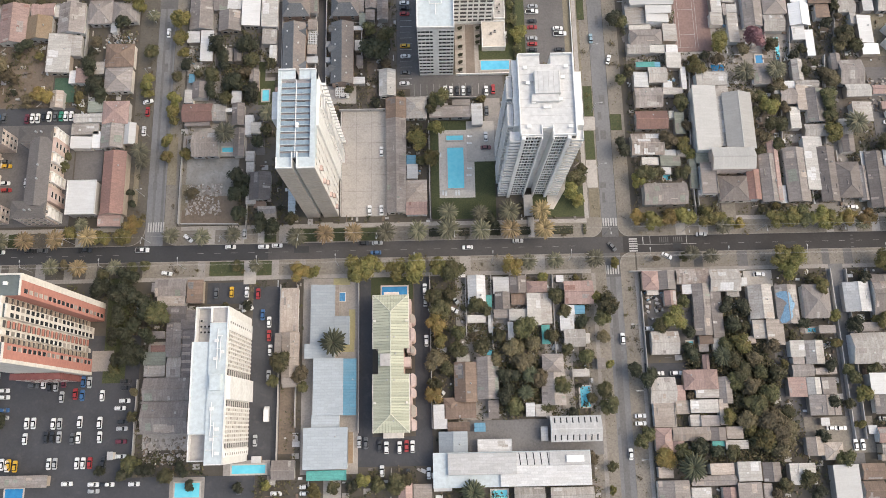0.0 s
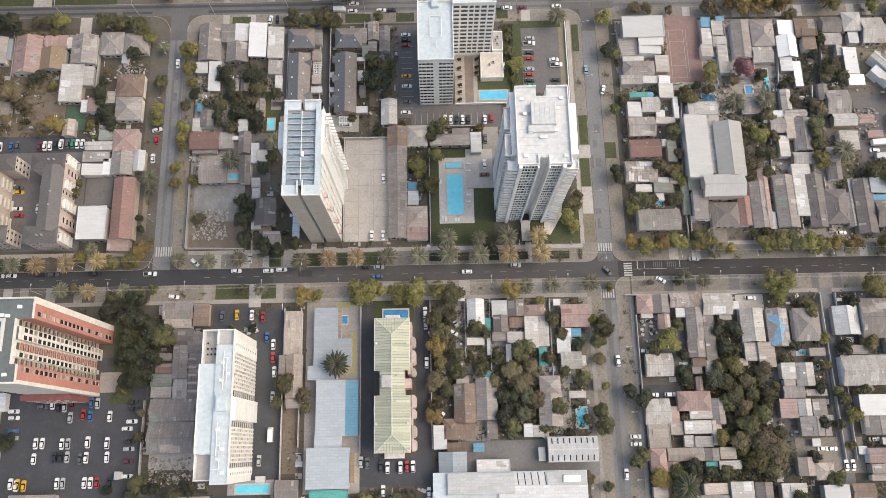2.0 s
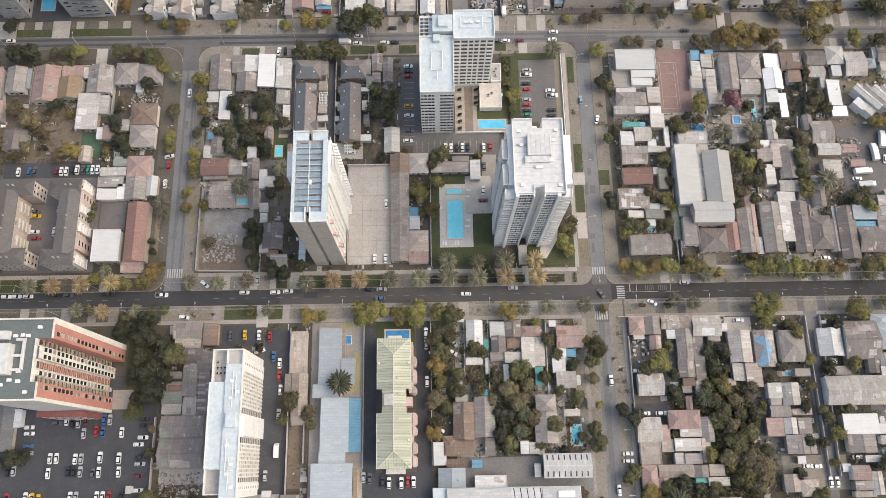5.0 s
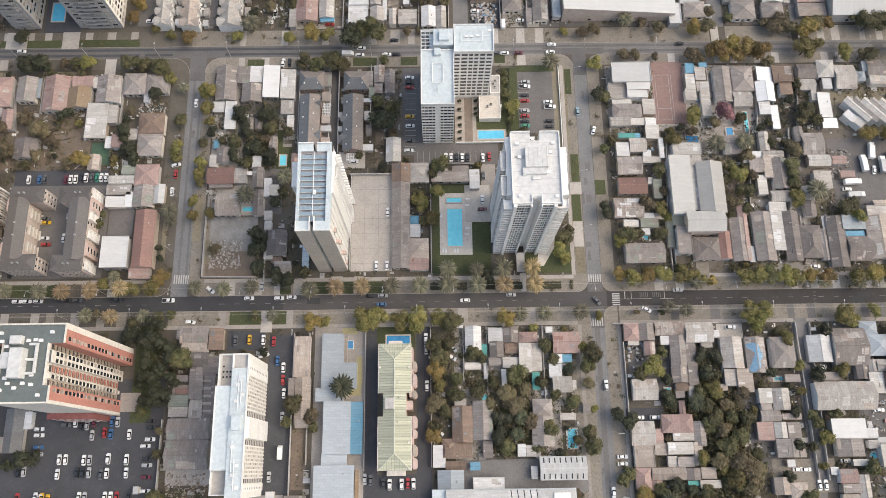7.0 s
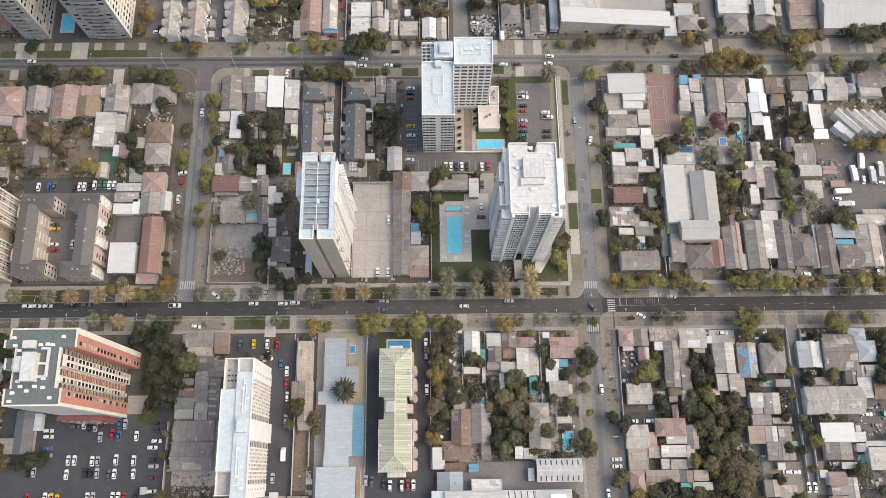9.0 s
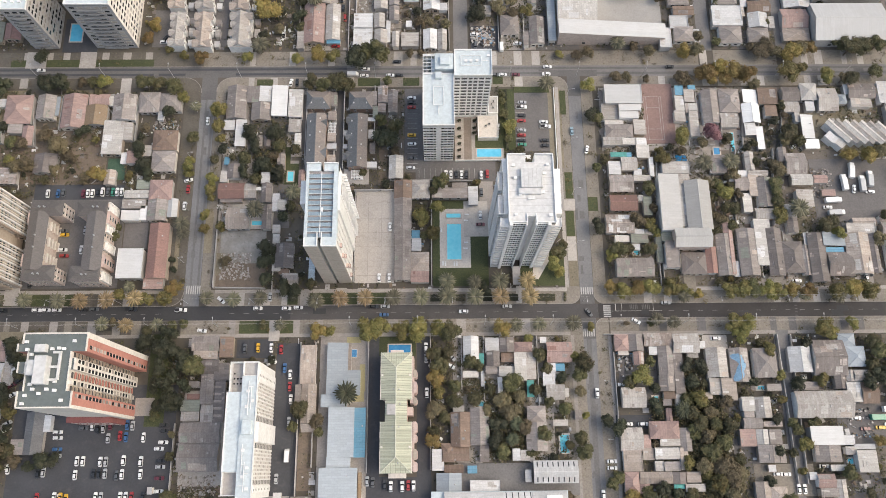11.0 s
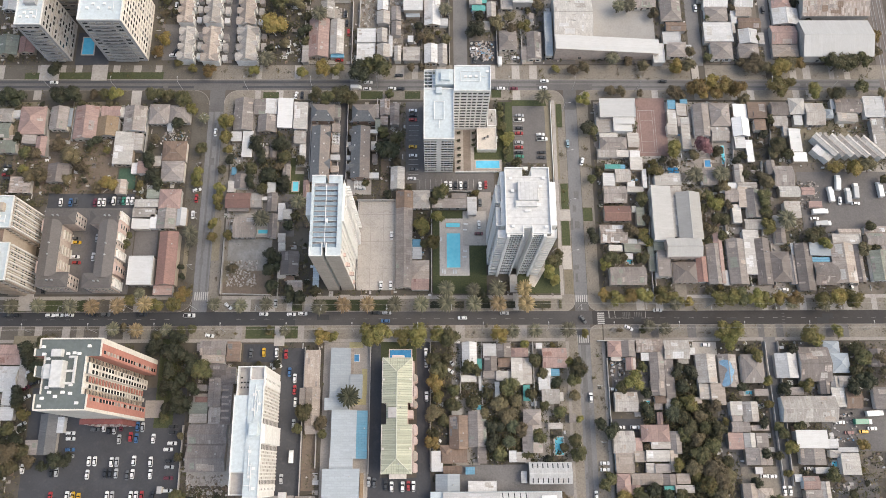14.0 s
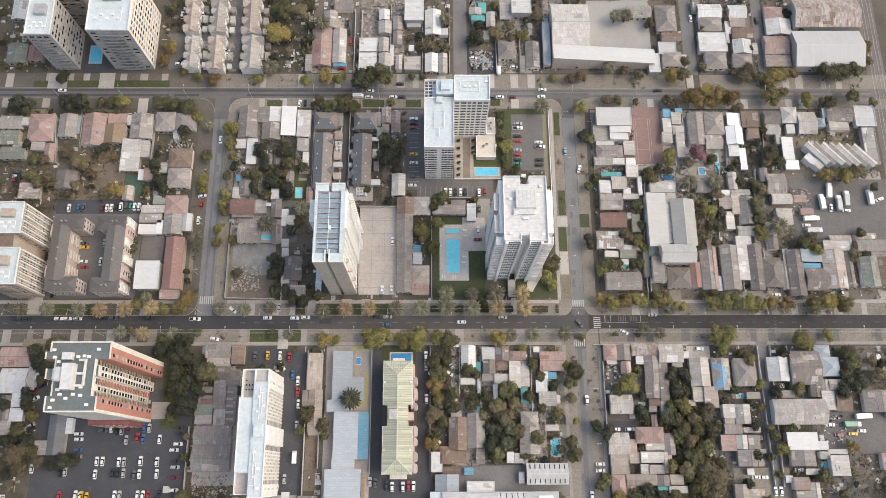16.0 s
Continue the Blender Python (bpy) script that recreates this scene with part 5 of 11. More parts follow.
for px, py in ((-4.6, 9.6), (-3.4, 12.4), (-4.8, 14.8), (-3.0, 8.4)):
    part("air_unit", AC_UNIT, t, (px, py, H - 2.44))
pipes(t, H + 0.7, WHITESTEEL, (-2, -7, 2, -7), (-2, -7, -2, 1), (2, -7, 2, 1), (-2, 1, 2, 1), (0, -7, 0, -11))
t = thing("apartment_block", 15, 157, label="white apartment block with window columns and corner balconies", category="apartment block")
H, x0, x1, y0, y1 = 36.0, -7.75, 7.4, -6.0, 5.8
box_part("wall", t, WHITE, (x0, y0, -0.2, x1, y1, H))
roof_deck(t, x0, y0, x1, y1, H, ROOFPALE)
# dark plate above each rail paints the shaded opening behind it
NOOK = Build().box(0, -0.04, 0, 2.0, 0.02, 1.5, 0).box(0, -0.3, -0.75, 2.0, -0.0, 0.2, 1).mesh("balcony", DARKSHADE, WHITE)
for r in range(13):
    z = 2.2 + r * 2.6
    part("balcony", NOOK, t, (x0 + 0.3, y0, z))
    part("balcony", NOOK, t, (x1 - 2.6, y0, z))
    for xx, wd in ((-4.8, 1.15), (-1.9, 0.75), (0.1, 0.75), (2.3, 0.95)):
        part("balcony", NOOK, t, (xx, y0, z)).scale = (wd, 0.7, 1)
pipes(t, H + 0.7, WHITESTEEL, (-5, -1.5, 3, -1.5), (-5, -1.5, -5, 3), (-5, 3, 3, 3), (3, -1.5, 3, 3), (3, 0.6, 6, 0.6))
for px, py in ((-3, 0.6), (-1, 0.6), (1.4, 0.8), (6, 3)):
    part("vent_cap", CAP_VENT, t, (px, py, H + 0.06))
low = thing("podium", 22.6, 149, label="low flat-roofed podium with plant deck", category="building")
box_part("wall", low, CREAM, (-4.4, -9.4, -0.1, 4.4, 1.4, 3.0), (0.2, 1.4, -0.1, 4.4, 9.6, 4.6))
roof_deck(low, -4.4, -9.4, 4.4, 1.4, 3.0, POOL_DECK, 0.25, 0.5, WHITE)
roof_deck(low, 0.2, 1.42, 4.4, 9.6, 4.6, GREYWALL, 0.25, 0.6, WHITE)
for px, py, pz in ((-1, -4, 3.06), (0.5, -3, 3.06), (2.2, 4, 4.66), (2.4, 7, 4.66), (1.6, 5.6, 4.66)):
    part("air_unit", AC_UNIT, low, (px, py, pz))

for x, y in ((10.2, 148.8), (10.1, 145.0), (10.2, 141.2), (10.2, 137.8), (10.1, 134.8), (10.0, 131.7), (17.0, 148.8), (16.9, 145.3), (16.8, 142.9)):
    pl = thing("planter", x, y, 0.12, label="square masonry planter with dark shrubs", category="planter")
    part("box", Build().box(-0.9, -0.7, -0.05, 0.9, 0.7, 0.6, 0, 0.06).mesh("box", PAVING), pl)
    part("shrub", grown("d", 0, 0)[1], pl, (0, 0, 1.1)).scale = (0.75, 0.6, 0.5)
slab("pavement", 12.1, 130.4, 15.4, 150.6, 0.0, 0.14, surface("brown_paving", (0.24, 0.20, 0.17), (0.19, 0.155, 0.13), big=0.3, small=1.4), "brown paved path through a courtyard", "pavement")
fence(8.4, 129.9, 29.6, 130.0, 1.4, WHITE)

# long white slab with pale blue roof
H = 29.0
t = thing("apartment_slab", -70.5, 14.5, label="long white apartment slab with pale blue roof and strip windows", category="apartment block")
x0, x1, y0, y1 = -5.4, 5.6, -22.4, 25.2
box_part("wall", t, IVORY, (0.0, y0, -0.2, x1, y1 - 5.2, H), (x0, -13.4, -0.2, 0.0, 14.3, H - 0.6), (x0 + 0.6, 14.3, -0.2, 0.0, y1, H - 3.6), (0.0, y1 - 5.2, -0.2, x1, y1, H - 1.2), (x0 - 0.2, y0 + 1.0, -0.2, 0.0, -13.4, H - 3.6))
part("roof", Build().box(0.0, y0, H, x1, y1 - 5.2, H + 0.12).box(x0, -13.4, H - 0.6, 0.0, 14.3, H - 0.48).mesh("roof", ROOFPALE), t)
part("roof_terrace", Build().box(x0 + 0.9, 14.6, H - 3.6, -0.3, y1 - 0.3, H - 3.5).box(x0 + 0.1, y0 + 1.3, H - 3.6, -0.3, -13.7, H - 3.5).box(0.4, y1 - 4.8, H - 1.2, x1 - 0.4, y1 - 0.4, H - 1.1).mesh("roof_terrace", GREYWALL), t)
box_part("parapet", t, WHITE, (x0 + 0.6, 14.3, H - 3.6, x0 + 0.9, y1, H - 0.4), (x0 + 0.9, y1 - 0.3, H - 3.6, 0, y1, H - 0.4), (x0 - 0.2, y0 + 1.0, H - 3.6, x0 + 0.1, -13.4, H - 1.4), (x0 + 0.1, y0 + 1.0, H - 3.6, 0, y0 + 1.3, H - 1.4), (0, y1 - 0.4, H - 1.2, x1, y1, H), (x1 - 0.4, y1 - 5.2, H - 1.2, x1, y1 - 0.4, H), (0, y1 - 4.8, H - 1.2, 0.4, y1 - 0.4, H), (x1 - 0.25, y0, H + 0.12, x1, y1 - 5.4, H + 0.5), (x0, -13.4, H - 0.48, x0 + 0.3, 14.3, H), (0.0, y0, H + 0.12, x1 - 0.25, y0 + 0.25, H + 0.5))
box_part("stair_core", t, WHITE, (x1, -3.2, -0.2, x1 + 1.2, 3.8, H - 0.6))
box_part("machine_room", t, ROOFPALE, (1.2, -0.6, H + 0.12, 4.6, 4.2, H + 2.2), cut=0.08)
STRIPS = [Build().box(-0.4, -0.05, -0.75, 0.4, 0.02, 0.85, 0).box(-0.42, -0.1, -0.95, 0.42, 0.02, -0.75, 1).mesh("strip_window", m, IVORY) for m in (CURTAIN, BLIND, BLIND)]
PIER = Build().box(-0.27, -0.42, 0.8, 0.27, 0.02, H - 0.9, 0).mesh("pier", IVORY)
columns = [17.4 - k * 1.3 for k in range(9)] + [-6.2 - k * 1.3 for k in range(8)]
for yy in columns:
    part("pier", PIER, t, (x1, yy + 0.65, 0), rz=90)
    for r in range(11):
        part("strip_window", STRIPS[(r * 7 + int(yy * 3)) % 3], t, (x1, yy, 1.9 + r * 2.5), rz=90)
for yy in (6.35, -15.95):
    part("pier", PIER, t, (x1, yy, 0), rz=90)
for r in range(11):
    z = 1.9 + r * 2.5
    for yy, half in ((5.0, 1.0), (-4.4, 1.0), (-16.9, 0.8)):
        box_part("balcony", t, GREYWALL, (x1 - 0.02, yy - half, z - 1.0, x1 + 0.25, yy + half, z - 0.1))
        box_part("balcony_door", t, GLASS, (x1 - 0.02, yy - half + 0.1, z - 0.1, x1 + 0.04, yy + half - 0.1, z + 1.0))
    for yy in (-19.4, 20.4):
        part("window", window_mesh(0.8, 0.9), t, (x1 + 0.3, yy, z), rz=90)
    part("window", window_mesh(1.0, 0.8), t, (3.0, y0, z))
box_part("end_bay", t, WHITE, (x1, y0 + 2.0, -0.2, x1 + 0.3, -18.0, H - 0.8), (x1, 18.3, -0.2, x1 + 0.3, 22.6, H - 1.4))
pipes(t, H + 0.6, WHITESTEEL, (2.6, 6, 2.6, 18), (3.6, 8, 3.6, 16), (2.6, 16, 4.2, 16), (2.2, 12, 3.6, 12), (1.6, -4, 1.6, -14), (2.6, -10, 2.6, -20), (1.6, -11, 2.6, -11), (2.6, -14, 4.2, -14), (0.4, -18, 2.6, -18))
for px, py in ((2.2, 9), (4.2, 11), (2.4, 14.5), (1.8, -6), (3.6, -12), (2.2, -15), (3.8, -19)):
    part("vent_cap", CAP_VENT, t, (px, py, H + 0.12))
for k in range(7):
    part("air_unit", AC_UNIT, t, (-3.6 + (k % 3) * 1.2, 17.5 + (k // 3) * 1.8, H - 3.5))

# salmon and cream tower
H = 54.0
t = thing("apartment_tower", -128, 33.5, label="salmon and cream apartment tower with grey stepped flat roof", category="tower block")
blocks = [((-9.6, 9.0, 11.8, 12.2), SALMON), ((-11.2, 6.4, 11.8, 9.0), SALMON), ((-7.4, -6.6, 7.0, 6.4), CREAM), ((-9.2, -11.6, 8.8, -6.6), SALMON), ((-10.2, -0.6, -7.4, 3.0), CREAM), ((7.0, 0.4, 8.6, 4.2), CREAM), ((7.0, -4.4, 7.9, -3.0), CREAM)]
bw = {}
for (a, c, e, f), m in blocks:
    bw.setdefault(m.name, (m, []))[1].append((a, c, -0.2, e, f, H))
for m, q in bw.values():
    box_part("wall", t, m, *q)
box_part("end_wall", t, CREAM, (-9.6, 12.2, -0.2, 11.8, 12.7, H + 0.4), (-9.2, -12.1, -0.2, 8.8, -11.6, H + 0.4), (11.8, 10.8, -0.2, 11.86, 12.7, H), (8.8, -12.1, -0.2, 8.86, -11.0, H))
for (a, c, e, f), m in blocks[:6]:
    part("roof", Build().box(a + 0.35, c + (0.0 if c < 6 else 0.0), H, e - 0.35, f, H + 0.1).mesh("roof", ROOFGREY), t)
box_part("parapet", t, CREAM, *[q for (a, c, e, f), m in blocks[:6] for q in ((a, c, H, a + 0.35, f, H + 0.7), (e - 0.35, c, H, e, f, H + 0.7))], (-9.25, 12.19, H, 10.85, 12.2, H + 0.7))
SLOT = Build().box(-0.62, -0.04, -0.75, 0.62, 0.02, 0.95, 0).box(-0.7, -0.08, -0.85, 0.7, 0.0, -0.75, 1).mesh("slot_window", GLASS, CREAM)
SLOTC = Build().box(-0.62, -0.04, -0.75, 0.62, 0.02, 0.95, 0).box(-0.7, -0.08, -0.85, 0.7, 0.0, -0.75, 1).mesh("slot_window", CURTAIN, CREAM)
# dark plates paint the shade inside these balconies too
REDNOOK = Build().box(-1.0, -0.04, 0, 1.0, 0.02, 1.4, 0).box(-1.0, -0.7, -0.9, 1.0, -0.58, 0.1, 1).box(-1.0, -0.58, -0.9, 1.0, 0, -0.78, 1).mesh("balcony", DARKSHADE, SALMON)
TANNOOK = Build().box(-0.8, -0.04, 0, 0.8, 0.02, 1.4, 0).box(-0.8, -0.5, -0.9, 0.8, -0.4, 0.1, 1).box(-0.8, -0.4, -0.9, 0.8, 0, -0.78, 1).mesh("balcony", DARKSHADE, TAN)
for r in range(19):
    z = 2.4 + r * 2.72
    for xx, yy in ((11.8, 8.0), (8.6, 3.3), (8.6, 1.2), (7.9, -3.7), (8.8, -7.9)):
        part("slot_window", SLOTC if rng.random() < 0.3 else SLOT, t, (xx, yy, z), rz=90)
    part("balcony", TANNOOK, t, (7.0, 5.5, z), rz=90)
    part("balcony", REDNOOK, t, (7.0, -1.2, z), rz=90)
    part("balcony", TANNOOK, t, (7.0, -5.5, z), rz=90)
box_part("machine_room", t, ROOFWHITE, (-3.4, -4.6, H + 0.1, 0.6, 4.6, H + 3.6), (-6.2, -1.6, H + 0.1, -3.4, 3.4, H + 2.6), (-4.6, 6.0, H + 0.1, -1.0, 8.6, H + 2.2), cut=0.12)
for px, py in ((-7.6, 7), (2.8, 7.4), (7.6, 9.8), (-6.4, -8), (-4.2, -6), (0.4, -6), (3.0, -6.4), (-8.2, 9.6), (5.5, -9.6), (-7, -10.6), (0.6, 7.2), (4.4, 7.2), (-6.0, 5.4), (2.8, -3.5), (-5.2, -4.4), (-2.0, -7.4)):
    part("vent_cap", CAP_VENT, t, (px, py, H + 0.1))
duct = Build()
for q in ((1.2, 5.6, 4.0, 6.4), (3.2, -3.0, 4.0, 5.6), (0.6, -3.4, 3.2, -2.6), (0.6, 0.8, 3.2, 1.6)):
    duct.box(q[0], q[1], H + 0.5, q[2], q[3], H + 1.3, 0, 0.08)
part("duct", duct.mesh("duct", ROOFWHITE), t, label="pale air duct across the roof")
wing = thing("low_wing", -128, 20.4, label="maroon wing with small windows at the foot of the tower", category="building")
box_part("wall", wing, MAROON, (-10, -1.1, -0.1, 6, 0.9, 16.0))
part("roof", Build().box(-10.1, -1.2, 16.0, 6.1, 0.9, 16.15).mesh("roof", MAROON), wing)
facade(wing, -9.5, 5.5, 0.6, 15.6, 6, 5, 1.0, 1.5, lambda u: (u, -1.1), 0)

# green-roofed four-storey block
t = thing("apartment_house", -16, 23, label="four-storey pink apartment house under a ribbed faded green hip roof", category="apartment house")
E0, slope = 10.4, 0.34
box_part("wall", t, PINKWALL, (-5.4, 4.6, -0.2, 5.3, 21.8, E0 - 0.1), (-3.2, -4.2, -0.2, 4.2, 4.6, E0 - 0.1), (-5.4, -22.2, -0.2, 5.3, -4.2, E0 - 0.1))
br, ribs = Build(), Build()
ez = lambda x: E0 + (5.9 - abs(x)) * slope
for ya, yb, half, hip in ((4.3, 22.4, 5.9, 1), (-4.0, 4.3, 4.2, 0), (-22.8, -4.0, 5.9, -1)):
    r0, r1 = (ya + (half if hip < 0 else 0), yb - (half if hip > 0 else 0))
    for s in (-1, 1):
        f = [(s * half, ya, ez(half)), (s * half, yb, ez(half)), (0, r1, ez(0)), (0, r0, ez(0))]
        br.face(f if s > 0 else f[::-1])
        fl = [(p[0], p[1], p[2] - 0.15) for p in f]
        br.face(fl[::-1] if s > 0 else fl)
        br.face([(s * half, ya, ez(half) - 0.15), (s * half, yb, ez(half) - 0.15), (s * half, yb, ez(half)), (s * half, ya, ez(half))] if s > 0 else [(s * half, yb, ez(half) - 0.15), (s * half, ya, ez(half) - 0.15), (s * half, ya, ez(half)), (s * half, yb, ez(half))])
        n = int((yb - ya) / 0.92)
        for k in range(n):
            yy = ya + (k + 0.5) * (yb - ya) / n
            top = max(0.0, (yy - r1) if hip > 0 else (r0 - yy) if hip < 0 else 0.0)
            if half - top > 0.4:
                ribs.tube((s * half, yy, ez(half) + 0.02), (s * (top + 0.05), yy, ez(top) + 0.02), 0.055, n=4)
    if hip:
        ye = yb if hip > 0 else ya
        rr = r1 if hip > 0 else r0
        f = [(half, ye, ez(half)), (-half, ye, ez(half)), (0, rr, ez(0))]
        br.face(f if hip > 0 else f[::-1])
        f = [(half, ye, ez(half) - 0.15), (-half, ye, ez(half) - 0.15), (-half, ye, ez(half)), (half, ye, ez(half))]
        br.face(f if hip > 0 else f[::-1])
        for k in range(13):
            xx = -half + 0.3 + k * (2 * half - 0.6) / 12
            ribs.tube((xx, ye, ez(half) + 0.02), (xx, ye - hip * (half - abs(xx)), ez(xx) + 0.02), 0.055, n=4)
rf = part("roof", br.mesh("roof", ROOFS["e"]), t)
tagged(part("roof_rib", ribs.mesh("roof_rib", surface("green_roof_rib", (0.27, 0.30, 0.235), (0.24, 0.265, 0.21))), rf), kind="stuff")
ridge = Build().box(-0.2, -16.9, ez(0), 0.2, 16.5, ez(0) + 0.16)
for sx, ya, yb in ((1, 16.5, 22.4), (-1, 16.5, 22.4), (1, -16.9, -22.8), (-1, -16.9, -22.8)):
    ridge.tube((0, ya, ez(0) + 0.06), (sx * 5.9, yb, ez(5.9) + 0.06), 0.14, n=6)
part("ridge_cap", ridge.mesh("ridge_cap", surface("pale_ridge_cap", (0.55, 0.55, 0.46), (0.5, 0.5, 0.42))), rf)
box_part("gutter", t, CREAM, (5.9, 4.3, E0 - 0.2, 6.1, 22.4, E0 + 0.02), (-6.1, 4.3, E0 - 0.2, -5.9, 22.4, E0 + 0.02), (5.9, -22.8, E0 - 0.2, 6.1, -4.0, E0 + 0.02), (-6.1, -22.8, E0 - 0.2, -5.9, -4.0, E0 + 0.02))
box_part("side_wall", t, PINKWALL, (5.3, 3.0, -0.2, 6.7, 21.0, E0 - 0.7), (5.3, -22.0, -0.2, 6.7, -4.0, E0 - 0.7), (4.2, -1.6, -0.2, 6.4, 1.6, E0 - 0.7))
box_part("side_wall", t, CREAM, (-5.5, 6.0, -0.2, -5.4, 18.0, E0 - 1.2), (-5.5, -18.0, -0.2, -5.4, -6.0, E0 - 1.2))
for s, xs, q, spans in ((1, 6.5, 1.5, ((12.8, 15.8), (6.8, 11.2), (2.8, 5.2), (-8.0, -3.9), (-11.6, -8.6), (-17.9, -14.0), (-22.4, -18.6))), (-1, -5.5, 0.75, ((14.0, 17.6), (7.0, 10.4), (-10.6, -7.0), (-17.6, -14.0)))):
    for ya, yb in spans:
        c = 0.6
        pts = [(xs, ya), (xs + s * (q - c), ya), (xs + s * q, ya + c), (xs + s * q, yb - c), (xs + s * (q - c), yb), (xs, yb)]
        if s < 0:
            pts = pts[::-1]
        for lv in range(4):
            z = 0.2 + lv * 2.5
            part("balcony", Build().prism(pts, z, z + 1.15).mesh("balcony", PINKWALL if s > 0 else IVORY), t)
            box_part("balcony_door", t, GLASS, (xs - 0.03, ya + 0.2, z + 1.15, xs + s * 0.03, yb - 0.2, z + 2.3)) if s > 0 else box_part("balcony_door", t, GLASS, (xs - 0.03, ya + 0.2, z + 1.15, xs + 0.03, yb - 0.2, z + 2.3))
        part("balcony_roof", Build().prism(pts, E0 - 0.75, E0 - 0.55).mesh("balcony_roof", TAN if (ya + yb) % 3 > 1 else PINKWALL), t)
box_part("lift_housing", t, GREYWALL, (-3.5, -1.5, E0, -0.2, 2.6, ez(0) + 0.25), cut=0.1, label="brownish flat lift housing beside the ridge")
box_part("porch", t, CREAM, (-3.2, -24.6, -0.1, 3.6, -22.2, 3.0), cut=0.08)
box_part("porch", t, CREAM, (-2.4, 21.8, -0.1, 2.6, 23.6, 9.0), cut=0.08)
for px, py in ((-0.9, 8), (1.2, 8), (-1.2, -6), (1.6, 2.5), (1.2, -6), (0.9, -19)):
    part("roof_vent", VENT, t, (px, py, ez(px) + 0.3), "grey metal flue")
box_part("chimney", t, CREAM, (-5.7, 13.2, E0 - 0.5, -5.0, 13.9, E0 + 1.2))
box_part("chimney", t, CREAM, (4.9, 13.2, E0 - 0.5, 5.6, 13.9, E0 + 1.2))
box_part("chimney", t, CREAM, (-5.7, -13.6, E0 - 0.5, -5.0, -12.9, E0 + 1.2))
box_part("chimney", t, CREAM, (4.9, -13.6, E0 - 0.5, 5.6, -12.9, E0 + 1.2))

# towers at the western edge


def plain_tower(x, y, w, d, h, rows, cols, wall, roof, label, east=None, side=3, win=(1.35, 1.3), deep=0.0):
    t = thing("apartment_tower", x, y, label=label, category="tower block")
    box_part("wall", t, wall, (-w / 2, -d / 2, -0.2, w / 2, d / 2, h))
    # paler wall tone paints sunlight onto the east side
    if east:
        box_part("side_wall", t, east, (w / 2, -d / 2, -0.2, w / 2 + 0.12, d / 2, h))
    roof_deck(t, -w / 2, -d / 2, w / 2, d / 2, h, roof)
    facade(t, -d / 2 + 0.8, d / 2 - 0.8, 1, h - 0.6, cols, rows, *win, lambda u: (w / 2 + (0.12 if east else 0), u), 90)
    if deep:
        for k in range(cols + 1):
            yy = -d / 2 + 0.8 + (d - 1.6) * k / cols
            box_part("fin", t, IVORY, (w / 2, yy - 0.28, 1.0, w / 2 + deep, yy + 0.28, h - 0.4))
        for k in range(cols):
            yy = -d / 2 + 0.8 + (d - 1.6) * (k + 0.5) / cols
            box_part("fin", t, CREAM, (w / 2, yy - 0.12, 1.0, w / 2 + deep * 0.5, yy + 0.12, h - 0.4))
    facade(t, -w / 2 + 0.8, w / 2 - 0.8, 1, h - 0.6, side, rows, 2.4, 1.5, lambda u: (u, -d / 2), 0, name="window")
    for k in range(rows):
        z = 1 + (h - 1.6) * k / rows
        box_part("balcony", t, wall, (-w * 0.28, -d / 2 - 0.9, z - 0.1, w * 0.28, -d / 2, z + 0.05), (-w * 0.28, -d / 2 - 0.9, z + 0.05, w * 0.28, -d / 2 - 0.8, z + 0.9))
    box_part("machine_room", t, wall, (-w * 0.2, 0, h, w * 0.25, d * 0.25, h + 2.2), cut=0.1)
    for i in range(5):
        part("vent_cap", CAP_VENT, t, (-w * 0.3 + i * w * 0.13, -d * 0.3 + (i % 2) * 2.0, h + 0.06))
    pipes(t, h + 0.6, WHITESTEEL, (-w * 0.35, -d * 0.12, w * 0.3, -d * 0.12), (w * 0.3, -d * 0.12, w * 0.3, -d * 0.35))
    return t


plain_tower(-176.5, 102.2, 12.0, 13.6, 27.0, 10, 5, TAN, ROOFPALE, "tan apartment block with white-framed window rows", None, 3, (1.9, 1.5), 0.7)
plain_tower(-178.0, 82.4, 14.0, 15.6, 24.0, 9, 6, TAN, ROOFPALE, "tan apartment block with pale flat roof", None, 3, (1.9, 1.5), 0.7)
linker = thing("stair_tower", -178, 92.8, label="brown flat-roofed stair block between two tan blocks", category="building")
box_part("wall", linker, TAN, (-6, -2.6, -0.1, 4.6, 2.6, 25.6))
part("roof", Build().box(-5.8, -2.5, 25.6, 4.4, 2.5, 25.75).mesh("roof", ROOFS["b"]), linker)
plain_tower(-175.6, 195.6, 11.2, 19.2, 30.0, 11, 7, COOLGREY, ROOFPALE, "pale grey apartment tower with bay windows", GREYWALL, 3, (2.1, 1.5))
plain_tower(-143.8, 201.0, 18.6, 29.6, 33.0, 12, 9, COOLGREY, ROOFPALE, "grey apartment tower with its sunlit side painted cream", CREAM, 5, (2.1, 1.5))
plain_tower(-169.4, 224.5, 12.6, 28.0, 42.0, 14, 9, TAN, ROOFPALE, "tall tan apartment tower", None, 3)


